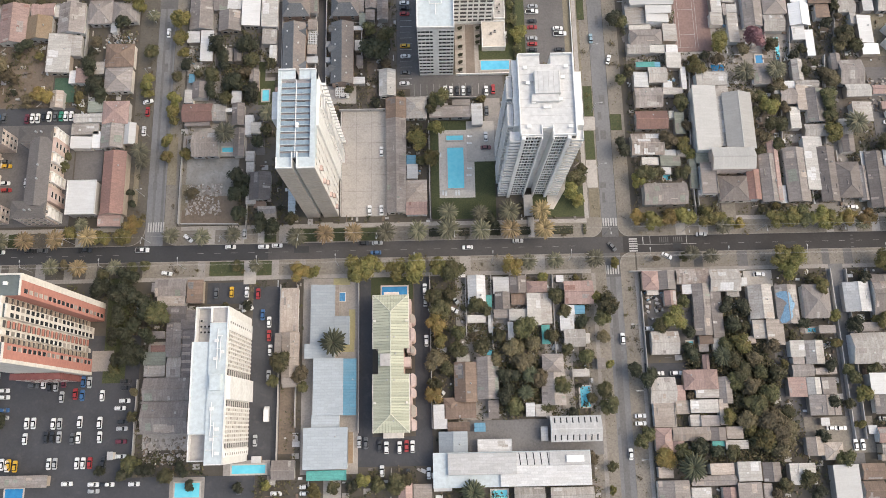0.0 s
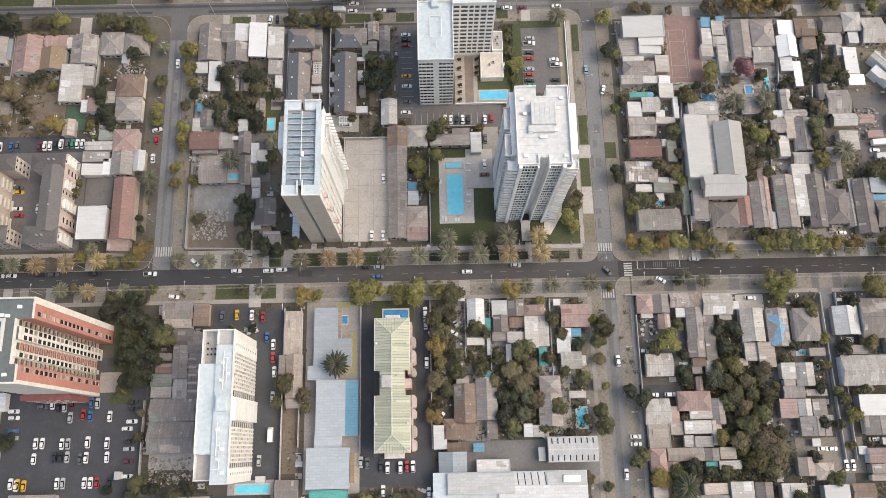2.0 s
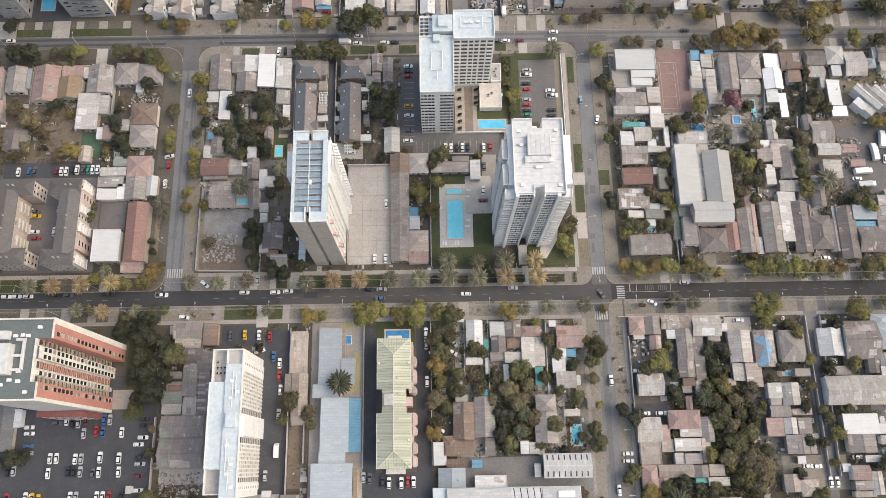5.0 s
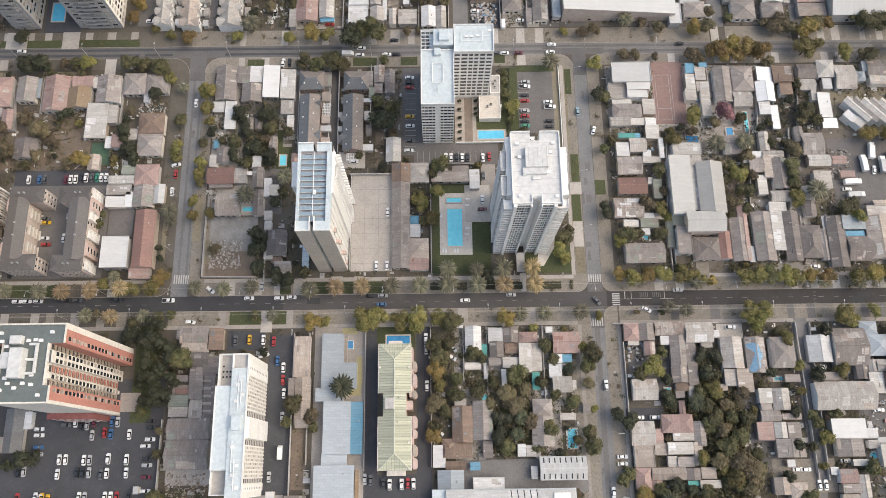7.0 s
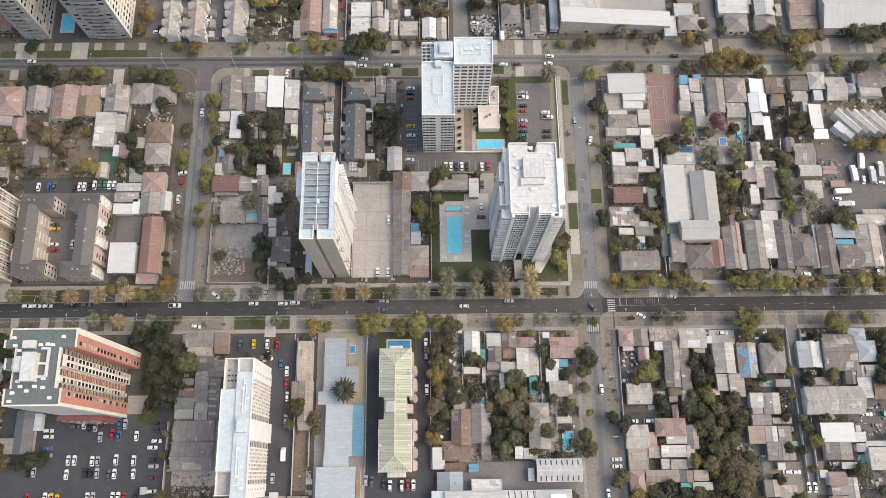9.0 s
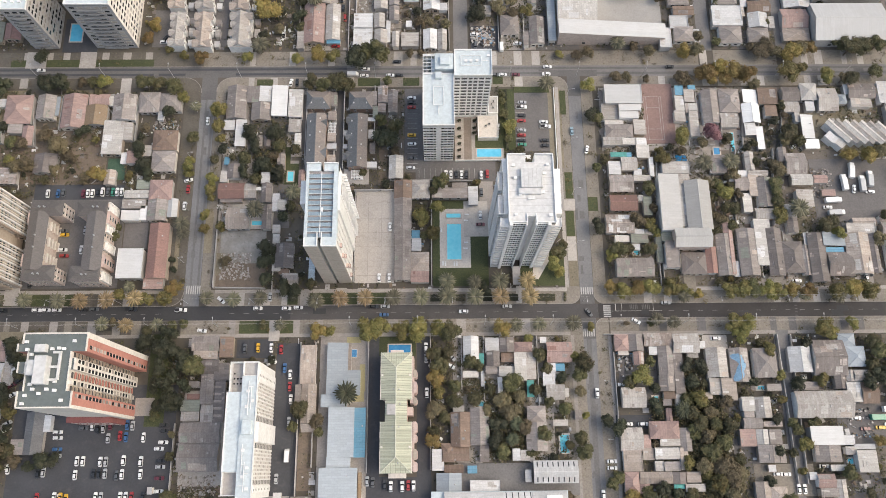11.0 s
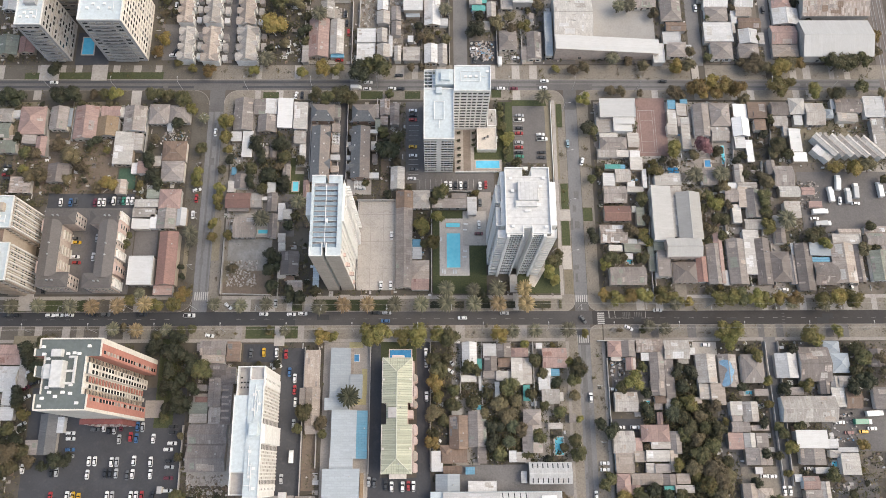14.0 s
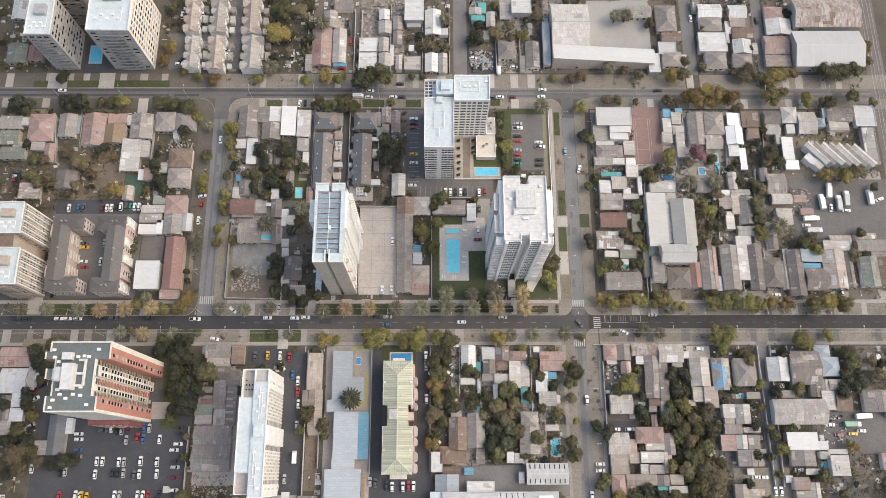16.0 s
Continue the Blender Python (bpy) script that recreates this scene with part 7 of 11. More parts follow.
house(45.3, 208.6, 2.2, 3.1, 2.67, "f", "t")
house(18.8, 216.6, 6.1, 4.1, 3.09, "v", "g")
house(64.0, 206.4, 18.0, 23.6, 6.6, "h", "i")
house(52.6, 198.0, 3.6, 23.5, 4.4, "f", "s")
house(79.2, 190.3, 49.0, 7.4, 5.87, "s", "x", wall=ROSY)
house(98.4, 216.7, 12.7, 7.0, 2.79, "h", "t")
house(103.7, 188.0, 5.4, 10.0, 3.91, "f", "w")
house(-45.4, 150.7, 3.6, 4.4, 2.7, "f", "o")
house(-45.4, 140.4, 3.5, 3.8, 2.7, "f", "o")
house(-45.3, 136.2, 4.3, 2.6, 2.6, "f", "w")
house(-39.5, 142.5, 1.9, 2.4, 2.3, "f", "i")
house(-39.4, 136.2, 1.7, 2.0, 2.3, "f", "w")
house(-39.5, 131.5, 1.9, 3.4, 2.3, "f", "g")
house(-28.2, 148.9, 3.4, 1.8, 2.5, "f", "w")
house(-28.4, 141.8, 2.2, 4.3, 2.6, "f", "i")
house(-26.6, 152.3, 2.3, 5.2, 2.8, "s", "n")
house(-27.8, 127.5, 4.4, 2.7, 2.63, "f", "w")
house(-17.3, 126.0, 6.2, 10.6, 3.4, "v", "i")
slab("ground", -25.0, 118.5, -21.2, 136.6, -0.05, 0.15, BROWN_DIRT, "reddish brown bare strip of earth", "ground")
house(-14.2, 116.0, 7.6, 8.1, 3.07, "v", "b")
annex(-14.2, 105.4, 7.3, 13.0, 3.09, "v", "t")
house(-14.2, 87.5, 6.9, 22.9, 3.11, "v", "t")
house(-6.9, 116.2, 8.1, 8.6, 2.75, "p", "g")
annex(5.6, 114.3, 15.2, 4.8, 2.77, "f", "t")
house(15.5, 113.1, 4.1, 8.3, 2.79, "f", "w")
house(-7.1, 84.2, 7.7, 8.2, 2.81, "p", "o")
house(-7.1, 77.7, 7.6, 4.8, 2.83, "h", "p")
house(-8.5, 91.5, 4.0, 5.4, 2.85, "f", "w")
house(-8.8, 96.1, 3.5, 3.4, 2.47, "f", "l")
house(-45.3, 130.6, 3.6, 3.2, 2.6, "f", "o")
house(-57.6, 121.2, 2.6, 8.0, 2.7, "v", "p")
house(111.6, 213.0, 9.9, 14.5, 2.93, "p", "t")
house(113.4, 202.8, 9.6, 4.7, 2.95, "h", "b")
house(110.9, 196.6, 8.5, 6.5, 2.97, "f", "w")
house(112.7, 190.6, 9.2, 7.9, 2.99, "p", "t")
house(133.3, 217.0, 11.7, 7.9, 3.01, "h", "w")
house(133.3, 209.9, 10.8, 8.2, 3.03, "p", "t")
house(133.2, 199.9, 13.7, 10.5, 3.05, "f", "w")
house(133.8, 190.1, 10.3, 9.1, 3.07, "p", "t")
house(146.9, 216.9, 8.9, 7.0, 3.09, "h", "w")
house(146.2, 210.9, 7.7, 5.0, 3.11, "h", "o")
house(148.5, 204.9, 10.7, 5.6, 2.75, "h", "b")
house(147.3, 197.6, 9.0, 7.7, 2.77, "v", "w")
house(146.7, 190.0, 9.5, 7.6, 2.79, "p", "t")
house(165.0, 216.0, 9.2, 7.6, 2.81, "p", "p")
house(166.3, 208.4, 12.4, 8.8, 2.83, "v", "w")
house(164.0, 198.5, 12.1, 9.9, 2.85, "h", "p")
house(163.9, 190.0, 12.3, 6.4, 2.87, "p", "o")
house(188.9, 214.1, 32.0, 15.1, 5.99, "h", "u")
house(187.0, 194.7, 32.9, 19.2, 6.01, "h", "x")
house(127.8, 196.4, 3.3, 4.3, 2.53, "f", "g")
house(141.8, 208.3, 3.0, 6.9, 2.55, "f", "w")
house(200.7, 160.7, 9.6, 10.5, 3.07, "f", "w")
house(200.9, 145.5, 6.3, 18.8, 3.09, "f", "g")
house(191.1, 85.3, 8.0, 13.7, 3.03, "v", "n")
house(199.4, 85.6, 8.5, 12.9, 3.05, "v", "b")
annex(195.1, 97.3, 16.2, 5.3, 3.07, "h", "t")
annex(186.4, 29.0, 14.8, 8.9, 2.97, "v", "t")
house(183.1, 45.7, 5.8, 7.5, 2.81, "v", "j")
annex(-51.3, 42.1, 6.2, 15.4, 2.87, "h", "o")
annex(-50.7, 26.8, 5.9, 15.2, 2.89, "v", "o")
house(3.6, 7.7, 5.1, 7.1, 2.89, "p", "b")
house(-0.1, 5.1, 4.6, 8.0, 2.91, "f", "w")
house(5.9, 1.7, 7.4, 3.1, 2.93, "h", "b")
house(4.0, -3.5, 9.6, 7.4, 2.95, "v", "s")
house(13.0, 1.4, 3.7, 2.9, 2.57, "h", "l")
house(30.1, 6.8, 3.0, 4.5, 2.99, "f", "w")
house(33.5, 6.5, 3.5, 4.0, 3.01, "f", "g")
house(44.8, 0.3, 17.0, 8.4, 4.15, "h", "w")
house(34.4, -1.1, 2.3, 4.6, 2.67, "f", "w")
house(17.7, -4.9, 11.4, 4.8, 3.09, "f", "w")
house(-177.8, 48.3, 13.0, 8.4, 2.75, "h", "p")
house(-177.1, 38.4, 11.3, 10.3, 2.77, "h", "w")
house(-173.5, 30.5, 6.5, 5.6, 2.79, "f", "w")
house(-174.1, 24.5, 5.8, 5.5, 2.81, "f", "w")
annex(-156.1, 16.2, 7.4, 16.0, 2.83, "v", "d")
house(-152.2, 19.9, 4.2, 6.4, 2.85, "f", "w")
house(-162.1, 11.2, 5.0, 5.8, 2.87, "f", "t")
house(-92.5, 50.7, 10.9, 6.1, 3.4, "h", "t")
house(-92.2, 46.0, 9.4, 3.3, 3.0, "s", "o")
house(-98.8, 51.1, 1.4, 3.2, 2.7, "f", "t")
house(-84.1, 49.2, 5.4, 8.3, 3.2, "s", "b")
house(-90.1, 41.4, 7.2, 5.6, 3.2, "h", "j")
house(-85.4, 39.4, 5.8, 6.8, 3.0, "s", "j")
house(-85.6, 27.9, 4.3, 16.1, 2.9, "f", "j")
house(-90.7, 32.6, 5.3, 11.7, 3.1, "v", "t")
house(-90.0, 23.3, 4.9, 6.8, 3.0, "h", "g")
house(-96.6, 26.3, 7.2, 4.4, 3.2, "s", "n")
house(-96.5, 22.2, 6.9, 3.7, 2.9, "s", "g")
house(-96.0, 29.8, 4.9, 2.2, 2.6, "f", "r")
house(-96.1, 34.5, 4.3, 2.5, 2.6, "f", "t")
house(-92.2, 16.0, 15.5, 7.7, 3.2, "h", "t")
house(-92.1, 6.7, 15.7, 10.6, 3.3, "h", "t")
for k in range(6):
    thing("roof_light", -86.9 + k * 0.20, 36.2 - k * 2.76, 3.0, label="pale plastic roof light strip on a dark sheet roof", category="roof light", me=Build().box(-1.6, -0.42, -0.05, 1.6, 0.42, 0.2).mesh("roof_light", ROOFS["o"]))
house(-178.3, 19.2, 2.8, 5.7, 3.07, "f", "t")
house(-137.2, -12.9, 15.6, 3.9, 3.09, "f", "t")
house(-52.2, -11.0, 7.8, 6.3, 3.11, "h", "t")
house(-12.0, -18.5, 4.6, 4.9, 2.75, "v", "p")
house(-6.3, -18.7, 6.1, 4.8, 2.77, "f", "o")
house(28.6, -20.4, 10.1, 4.9, 2.79, "h", "g")
house(42.6, -20.7, 14.2, 4.9, 2.81, "h", "g")
house(-109.6, -5.3, 1.9, 2.7, 2.63, "f", "w")
house(0.3, -17.7, 5.9, 2.1, 3.05, "f", "w")
house(-61.2, -7.5, 3.2, 2.2, 2.67, "f", "w")
house(-35.3, 45.0, 2.0, 10.9, 3.09, "f", "o")
house(-30.0, -4.3, 1.5, 10.0, 2.81, "f", "z")
house(-38.0, -13.0, 13.2, 3.2, 2.45, "f", "k")
house(185.1, 4.7, 4.2, 6.7, 2.79, "f", "p")
house(36.2, 5.6, 1.9, 3.1, 2.61, "f", "g")
house(54.9, 21.7, 2.8, 3.7, 2.65, "f", "t")
house(195.5, 93.4, 5.3, 2.9, 2.59, "h", "t")
house(127.1, 220.3, 3.6, 6.4, 2.77, "f", "t")
house(139.9, 202.4, 3.8, 5.0, 2.39, "f", "g")
house(153.6, 196.8, 2.7, 6.2, 2.41, "f", "g")
house(118.7, 190.0, 2.7, 6.7, 2.43, "f", "w")
house(-60.9, 188.4, 3.2, 9.1, 2.85, "f", "g")
house(-21.4, 192.7, 1.9, 11.0, 2.47, "f", "w")
house(22.2, 218.5, 3.9, 6.0, 2.89, "f", "k")
house(23.3, 203.7, 4.4, 4.7, 2.51, "f", "g")
house(52.7, 195.8, 3.5, 15.6, 4.03, "f", "g")
house(41.1, 188.7, 2.7, 7.0, 2.55, "f", "t")
house(-27.6, 135.6, 2.4, 4.4, 2.5, "f", "j")
house(-169.9, 40.4, 2.8, 11.5, 3.09, "f", "g")
house(-178.8, 27.2, 4.2, 10.3, 3.11, "v", "j")
house(-50.3, 17.4, 5.8, 3.2, 2.81, "f", "t")
house(-55.0, 30.8, 2.4, 6.7, 2.83, "f", "t")

house(8.6, 16.4, 7.6, 13.2, 3.3, "v", "b")
house(16.2, 17.6, 7.4, 14.2, 3.2, "v", "t")
house(6.9, 7.1, 10.0, 5.2, 3.0, "h", "b")
house(17.8, 7.2, 3.6, 6.2, 2.9, "s", "j")
house(8.0, 24.2, 4.4, 2.6, 2.6, "f", "i")
house(13.3, 47.9, 6.2, 10.0, 3.0, "v", "w")
house(17.5, 43.8, 2.0, 4.4, 2.4, "f", "k")
house(21.8, 49.1, 5.5, 6.0, 3.2, "f", "w")
house(22.1, 43.8, 5.3, 6.1, 3.4, "v", "j")
house(27.6, 49.4, 5.9, 6.2, 3.0, "v", "j")
house(27.9, 44.3, 5.5, 3.9, 2.6, "h", "b")
house(21.6, 39.3, 5.3, 3.1, 2.6, "s", "t")
house(34.2, 48.4, 7.1, 4.0, 3.0, "q", "p")
house(32.8, 40.6, 4.8, 11.2, 3.4, "s", "i")
house(37.1, 40.8, 3.8, 10.5, 3.0, "s", "g")
house(27.3, 38.8, 6.2, 4.1, 2.7, "s", "i")
house(24.6, 33.4, 1.9, 6.2, 2.4, "f", "w")
house(36.6, 31.9, 2.8, 6.5, 2.3, "f", "k")
house(48.5, 46.1, 10.1, 8.2, 3.4, "h", "p")
house(42.4, 51.2, 2.6, 2.4, 2.5, "f", "w")
house(45.1, 40.1, 3.5, 3.5, 2.8, "f", "w")
house(48.7, 40.2, 3.6, 3.0, 2.4, "f", "l")
house(44.0, 35.6, 4.8, 5.2, 2.9, "f", "w")
house(48.1, 37.1, 3.3, 2.2, 2.6, "f", "i")
house(46.3, 30.4, 7.4, 6.0, 3.2, "h", "g")
house(50.8, 30.3, 1.7, 3.6, 2.4, "f", "i")
house(38.4, 21.8, 7.3, 6.7, 3.0, "p", "t")
house(38.2, 13.5, 8.1, 11.0, 2.9, "v", "t")
house(47.8, 18.6, 5.8, 2.5, 2.4, "f", "g")
house(7.9, 53.0, 3.3, 1.1, 2.2, "f", "w")
house(13.0, 37.7, 6.3, 2.6, 2.4, "s", "i")
house(17.6, 36.0, 1.1, 6.1, 1.8, "f", "w")
house(73.7, 49.8, 5.7, 6.7, 3.2, "p", "p")
house(79.5, 49.8, 5.9, 6.7, 3.1, "v", "t")
house(74.3, 45.7, 4.2, 1.8, 2.4, "s", "g")
house(80.2, 43.5, 4.2, 5.3, 2.9, "v", "p")
house(88.6, 51.0, 11.7, 5.4, 3.1, "h", "u")
house(86.6, 46.5, 4.0, 3.4, 2.7, "f", "w")
house(91.1, 42.7, 6.4, 11.2, 3.0, "v", "t")
house(90.8, 33.8, 6.3, 6.7, 2.9, "v", "t")
house(95.8, 37.6, 3.9, 16.3, 2.8, "s", "j")
house(99.4, 49.3, 10.6, 7.8, 3.6, "h", "g")
house(102.2, 44.6, 4.4, 2.0, 2.3, "f", "g")
house(111.2, 41.5, 8.3, 11.9, 3.2, "v", "g")
house(109.8, 32.1, 4.9, 6.4, 2.8, "s", "g")
house(115.0, 31.0, 6.1, 8.8, 3.0, "s", "o")
house(130.4, 41.3, 9.3, 11.8, 3.4, "q", "t")
house(133.0, 31.6, 6.0, 2.8, 2.6, "s", "t")
house(144.6, 42.5, 9.1, 10.3, 3.3, "v", "w")
house(156.2, 43.1, 13.0, 14.3, 3.4, "h", "j")
house(145.9, 32.1, 9.5, 3.2, 2.7, "s", "t")
house(151.3, 24.8, 22.5, 10.5, 4.0, "h", "g")
house(121.8, 25.2, 5.2, 5.6, 3.0, "s", "i")
house(127.6, 23.9, 6.5, 8.1, 2.8, "v", "g")
house(121.9, 21.2, 4.2, 2.4, 2.6, "s", "t")
house(122.9, 17.8, 7.4, 4.1, 2.9, "h", "t")
house(130.9, 17.5, 7.2, 2.3, 2.5, "f", "u")
house(120.2, 12.3, 6.4, 6.5, 3.0, "s", "p")
house(125.8, 12.6, 4.7, 5.8, 3.2, "v", "i")
house(130.9, 12.5, 5.1, 5.8, 2.9, "s", "t")
house(128.7, 6.2, 10.4, 6.6, 3.2, "v", "t")
house(123.8, -7.0, 5.8, 6.1, 3.0, "v", "o")
house(129.7, -8.7, 6.3, 5.7, 3.1, "q", "o")
house(150.7, 12.9, 13.3, 7.1, 3.5, "s", "c")
house(150.5, 6.1, 10.2, 6.4, 3.1, "v", "t")
house(143.9, -2.1, 3.0, 2.8, 2.4, "f", "w")
house(148.4, -3.9, 6.7, 5.1, 3.1, "h", "p")
house(149.2, -8.2, 7.7, 3.2, 3.0, "s", "t")
house(149.1, -11.1, 7.5, 2.1, 2.6, "f", "o")
house(77.0, 28.1, 9.5, 7.9, 3.2, "h", "g")
house(74.9, 12.1, 8.8, 8.9, 3.1, "h", "g")
house(80.7, 10.7, 3.4, 6.2, 2.8, "s", "p")
house(87.8, 15.5, 11.6, 6.7, 3.5, "q", "p")
house(90.4, 21.4, 2.4, 4.9, 2.8, "v", "p")
house(89.8, 10.8, 8.1, 2.9, 2.6, "s", "g")
house(96.0, 11.9, 4.5, 8.9, 2.7, "v", "t")
house(91.4, 28.9, 4.8, 3.0, 2.4, "f", "b")
house(90.3, 26.1, 3.4, 2.5, 2.2, "f", "t")
house(95.2, 27.1, 3.3, 4.7, 2.3, "f", "g")
house(106.3, 48.8, 2.3, 2.9, 2.6, "f", "w")
house(106.9, 28.6, 3.0, 2.5, 2.2, "f", "o")
house(78.7, 131.6, 7.0, 2.1, 2.6, "f", "k")
house(83.3, 131.6, 2.2, 2.1, 2.3, "f", "l")
house(76.4, 125.1, 5.4, 6.1, 3.2, "s", "w")
house(82.8, 127.2, 6.9, 6.2, 3.0, "h", "g")
house(78.7, 118.1, 10.2, 7.8, 3.2, "h", "t")
house(86.4, 123.4, 3.3, 2.8, 2.6, "f", "w")
house(87.9, 120.5, 7.6, 2.8, 2.7, "s", "g")
house(89.2, 132.9, 5.7, 6.2, 2.9, "s", "i")
house(92.5, 125.9, 1.9, 9.0, 2.6, "f", "w")
house(79.1, 109.2, 11.7, 7.0, 3.3, "h", "r")
house(86.8, 111.6, 2.1, 2.8, 2.4, "f", "i")
house(89.3, 108.0, 3.7, 8.5, 2.8, "s", "n")
house(76.8, 99.9, 11.8, 8.3, 3.2, "h", "u")
house(83.8, 96.6, 6.3, 2.4, 2.7, "f", "w")
house(84.6, 93.5, 7.4, 3.9, 2.7, "s", "n")
house(77.4, 93.5, 6.2, 2.9, 2.6, "s", "i")
house(83.0, 90.1, 3.5, 2.7, 2.3, "f", "w")
house(89.8, 96.4, 5.1, 2.4, 2.4, "f", "g")
house(81.5, 80.8, 15.5, 8.0, 4.2, "h", "t")
house(102.3, 124.7, 11.8, 5.6, 4.2, "f", "i")
house(105.1, 120.2, 5.4, 5.6, 4.0, "f", "g")
house(98.0, 108.5, 8.8, 25.1, 6.0, "s", "a", wall=IVORY)
house(103.8, 107.4, 2.5, 19.2, 5.2, "f", "i")
house(109.6, 107.1, 10.6, 21.6, 6.4, "v", "a", wall=IVORY)
house(105.6, 92.4, 15.2, 8.3, 7.8, "h", "a", wall=ROSY)
house(96.8, 94.2, 6.0, 3.9, 3.2, "f", "n")
house(97.2, 86.0, 5.7, 11.6, 5.0, "f", "t")
house(92.7, 89.0, 2.5, 11.5, 2.6, "f", "n")
house(106.4, 82.5, 10.7, 9.4, 3.4, "q", "j")
house(113.5, 83.8, 4.6, 11.4, 3.6, "v", "r")
house(119.7, 86.2, 6.9, 18.1, 3.2, "v", "t")
house(121.5, 126.9, 6.5, 8.2, 3.0, "h", "t")
house(120.8, 123.6, 6.2, 1.8, 2.5, "f", "w")
house(126.9, 120.5, 2.8, 3.1, 2.3, "f", "w")
house(97.2, 81.5, 6.8, 2.1, 2.3, "f", "i")
house(134.9, 128.2, 4.0, 8.5, 2.8, "v", "g")
house(149.7, 131.2, 3.6, 6.7, 2.7, "v", "t")
house(154.6, 126.8, 8.9, 9.8, 3.1, "h", "t")
house(156.2, 119.4, 9.2, 5.0, 3.1, "h", "i")
house(164.6, 119.8, 5.9, 3.5, 2.6, "h", "p")
house(156.4, 110.9, 7.5, 7.7, 3.1, "s", "g")
house(131.4, 122.5, 4.5, 2.8, 2.5, "f", "w")
house(130.3, 117.8, 6.1, 6.4, 2.9, "h", "t")
house(135.4, 116.9, 4.7, 9.6, 2.9, "s", "o")
house(137.9, 122.7, 8.8, 2.8, 2.6, "h", "g")
house(139.7, 113.9, 6.6, 13.3, 3.0, "v", "t")
house(143.9, 110.0, 2.1, 5.5, 2.4, "s", "g")
house(131.8, 109.2, 4.0, 8.4, 2.7, "s", "i")
house(139.2, 104.2, 9.5, 4.7, 3.0, "h", "g")
house(129.4, 87.2, 8.2, 20.3, 3.3, "v", "t")
house(136.4, 91.5, 7.2, 20.2, 3.0, "s", "i")
house(140.6, 87.3, 6.6, 20.6, 3.2, "v", "j")
house(147.8, 85.0, 8.7, 13.5, 3.1, "p", "j")
house(149.7, 98.8, 4.6, 6.6, 2.8, "v", "j")
house(149.6, 105.3, 5.1, 6.5, 2.6, "h", "g")
house(153.3, 83.8, 3.2, 13.1, 2.7, "v", "t")
house(158.2, 84.8, 7.3, 21.1, 3.3, "v", "j")
house(155.2, 93.1, 3.3, 5.3, 2.5, "f", "w")
house(166.4, 92.7, 11.1, 6.0, 3.0, "s", "s")
house(165.7, 88.3, 8.4, 2.2, 2.4, "f", "l")
house(167.2, 81.9, 10.3, 10.2, 3.0, "h", "j")
house(175.4, 86.4, 10.1, 17.7, 3.2, "v", "o")
house(177.8, 97.2, 12.3, 4.8, 3.4, "f", "g")
house(179.9, 100.2, 9.8, 3.7, 3.0, "h", "o")
house(182.1, 86.4, 3.9, 16.7, 3.0, "v", "j")
house(124.0, 80.2, 2.5, 6.6, 2.4, "f", "w")
house(167.4, 113.6, 5.9, 3.0, 2.2, "f", "p")
house(121.8, 89.0, 3.7, 22.5, 3.1, "v", "p")
house(-86.4, 124.7, 5.8, 6.7, 2.9, "v", "j")
house(-90.5, 122.3, 3.1, 5.3, 2.7, "s", "i")
house(-90.0, 129.8, 2.2, 3.6, 2.2, "f", "l")
house(-86.9, 115.7, 11.0, 7.0, 3.2, "h", "r")
house(-79.1, 115.8, 5.3, 6.6, 2.8, "h", "g")
house(-72.0, 114.8, 4.5, 8.8, 3.0, "v", "j")
house(-76.2, 116.8, 3.5, 1.5, 2.5, "f", "w")
house(-86.9, 111.7, 9.3, 1.7, 2.4, "f", "j")
house(-83.3, 103.2, 9.7, 9.3, 3.4, "h", "o")
house(-71.4, 104.0, 4.0, 11.0, 2.7, "v", "j")
house(-63.0, 87.0, 7.7, 10.5, 3.4, "v", "j")
house(-66.3, 82.3, 3.6, 3.5, 2.5, "f", "i")
house(-68.0, 112.6, 3.1, 4.0, 2.5, "f", "w")
house(-65.3, 109.5, 3.7, 4.5, 2.6, "s", "i")
house(-68.3, 108.7, 2.3, 3.9, 2.3, "f", "w")
house(-67.2, 98.8, 3.2, 3.9, 2.3, "f", "g")
house(-67.0, 94.5, 2.9, 4.1, 2.4, "f", "i")
house(-65.0, 108.3, 2.6, 2.5, 2.4, "f", "i")
house(-72.9, 121.7, 3.6, 5.1, 2.5, "s", "w")
house(-66.7, 128.7, 3.5, 8.2, 2.6, "v", "t")
house(-60.6, 77.2, 6.4, 4.9, 2.5, "f", "g")
house(-63.1, 80.4, 4.3, 2.4, 2.2, "f", "b")
house(164.4, 50.3, 6.9, 5.1, 3.0, "p", "s")
house(167.2, 43.6, 7.7, 8.2, 3.2, "p", "s")
house(159.6, 33.6, 4.4, 5.5, 2.9, "v", "j")
house(163.8, 36.0, 3.3, 4.6, 2.8, "v", "g")
house(168.3, 36.0, 5.7, 4.6, 2.8, "h", "g")
house(164.4, 29.5, 5.9, 8.0, 3.0, "s", "i")
house(170.6, 29.2, 6.6, 8.4, 3.0, "h", "b")
house(158.6, 11.1, 6.1, 3.7, 2.8, "f", "w")
house(165.2, 8.7, 8.1, 2.0, 2.8, "f", "w")
house(154.1, 0.8, 6.0, 2.4, 2.4, "f", "i")
house(165.2, 3.2, 7.9, 8.3, 3.2, "s", "i")
house(159.8, 7.2, 4.3, 3.1, 2.6, "p", "g")
house(153.8, -7.4, 4.2, 8.0, 2.8, "v", "g")
house(128.4, 0.8, 2.9, 2.6, 2.4, "f", "w")
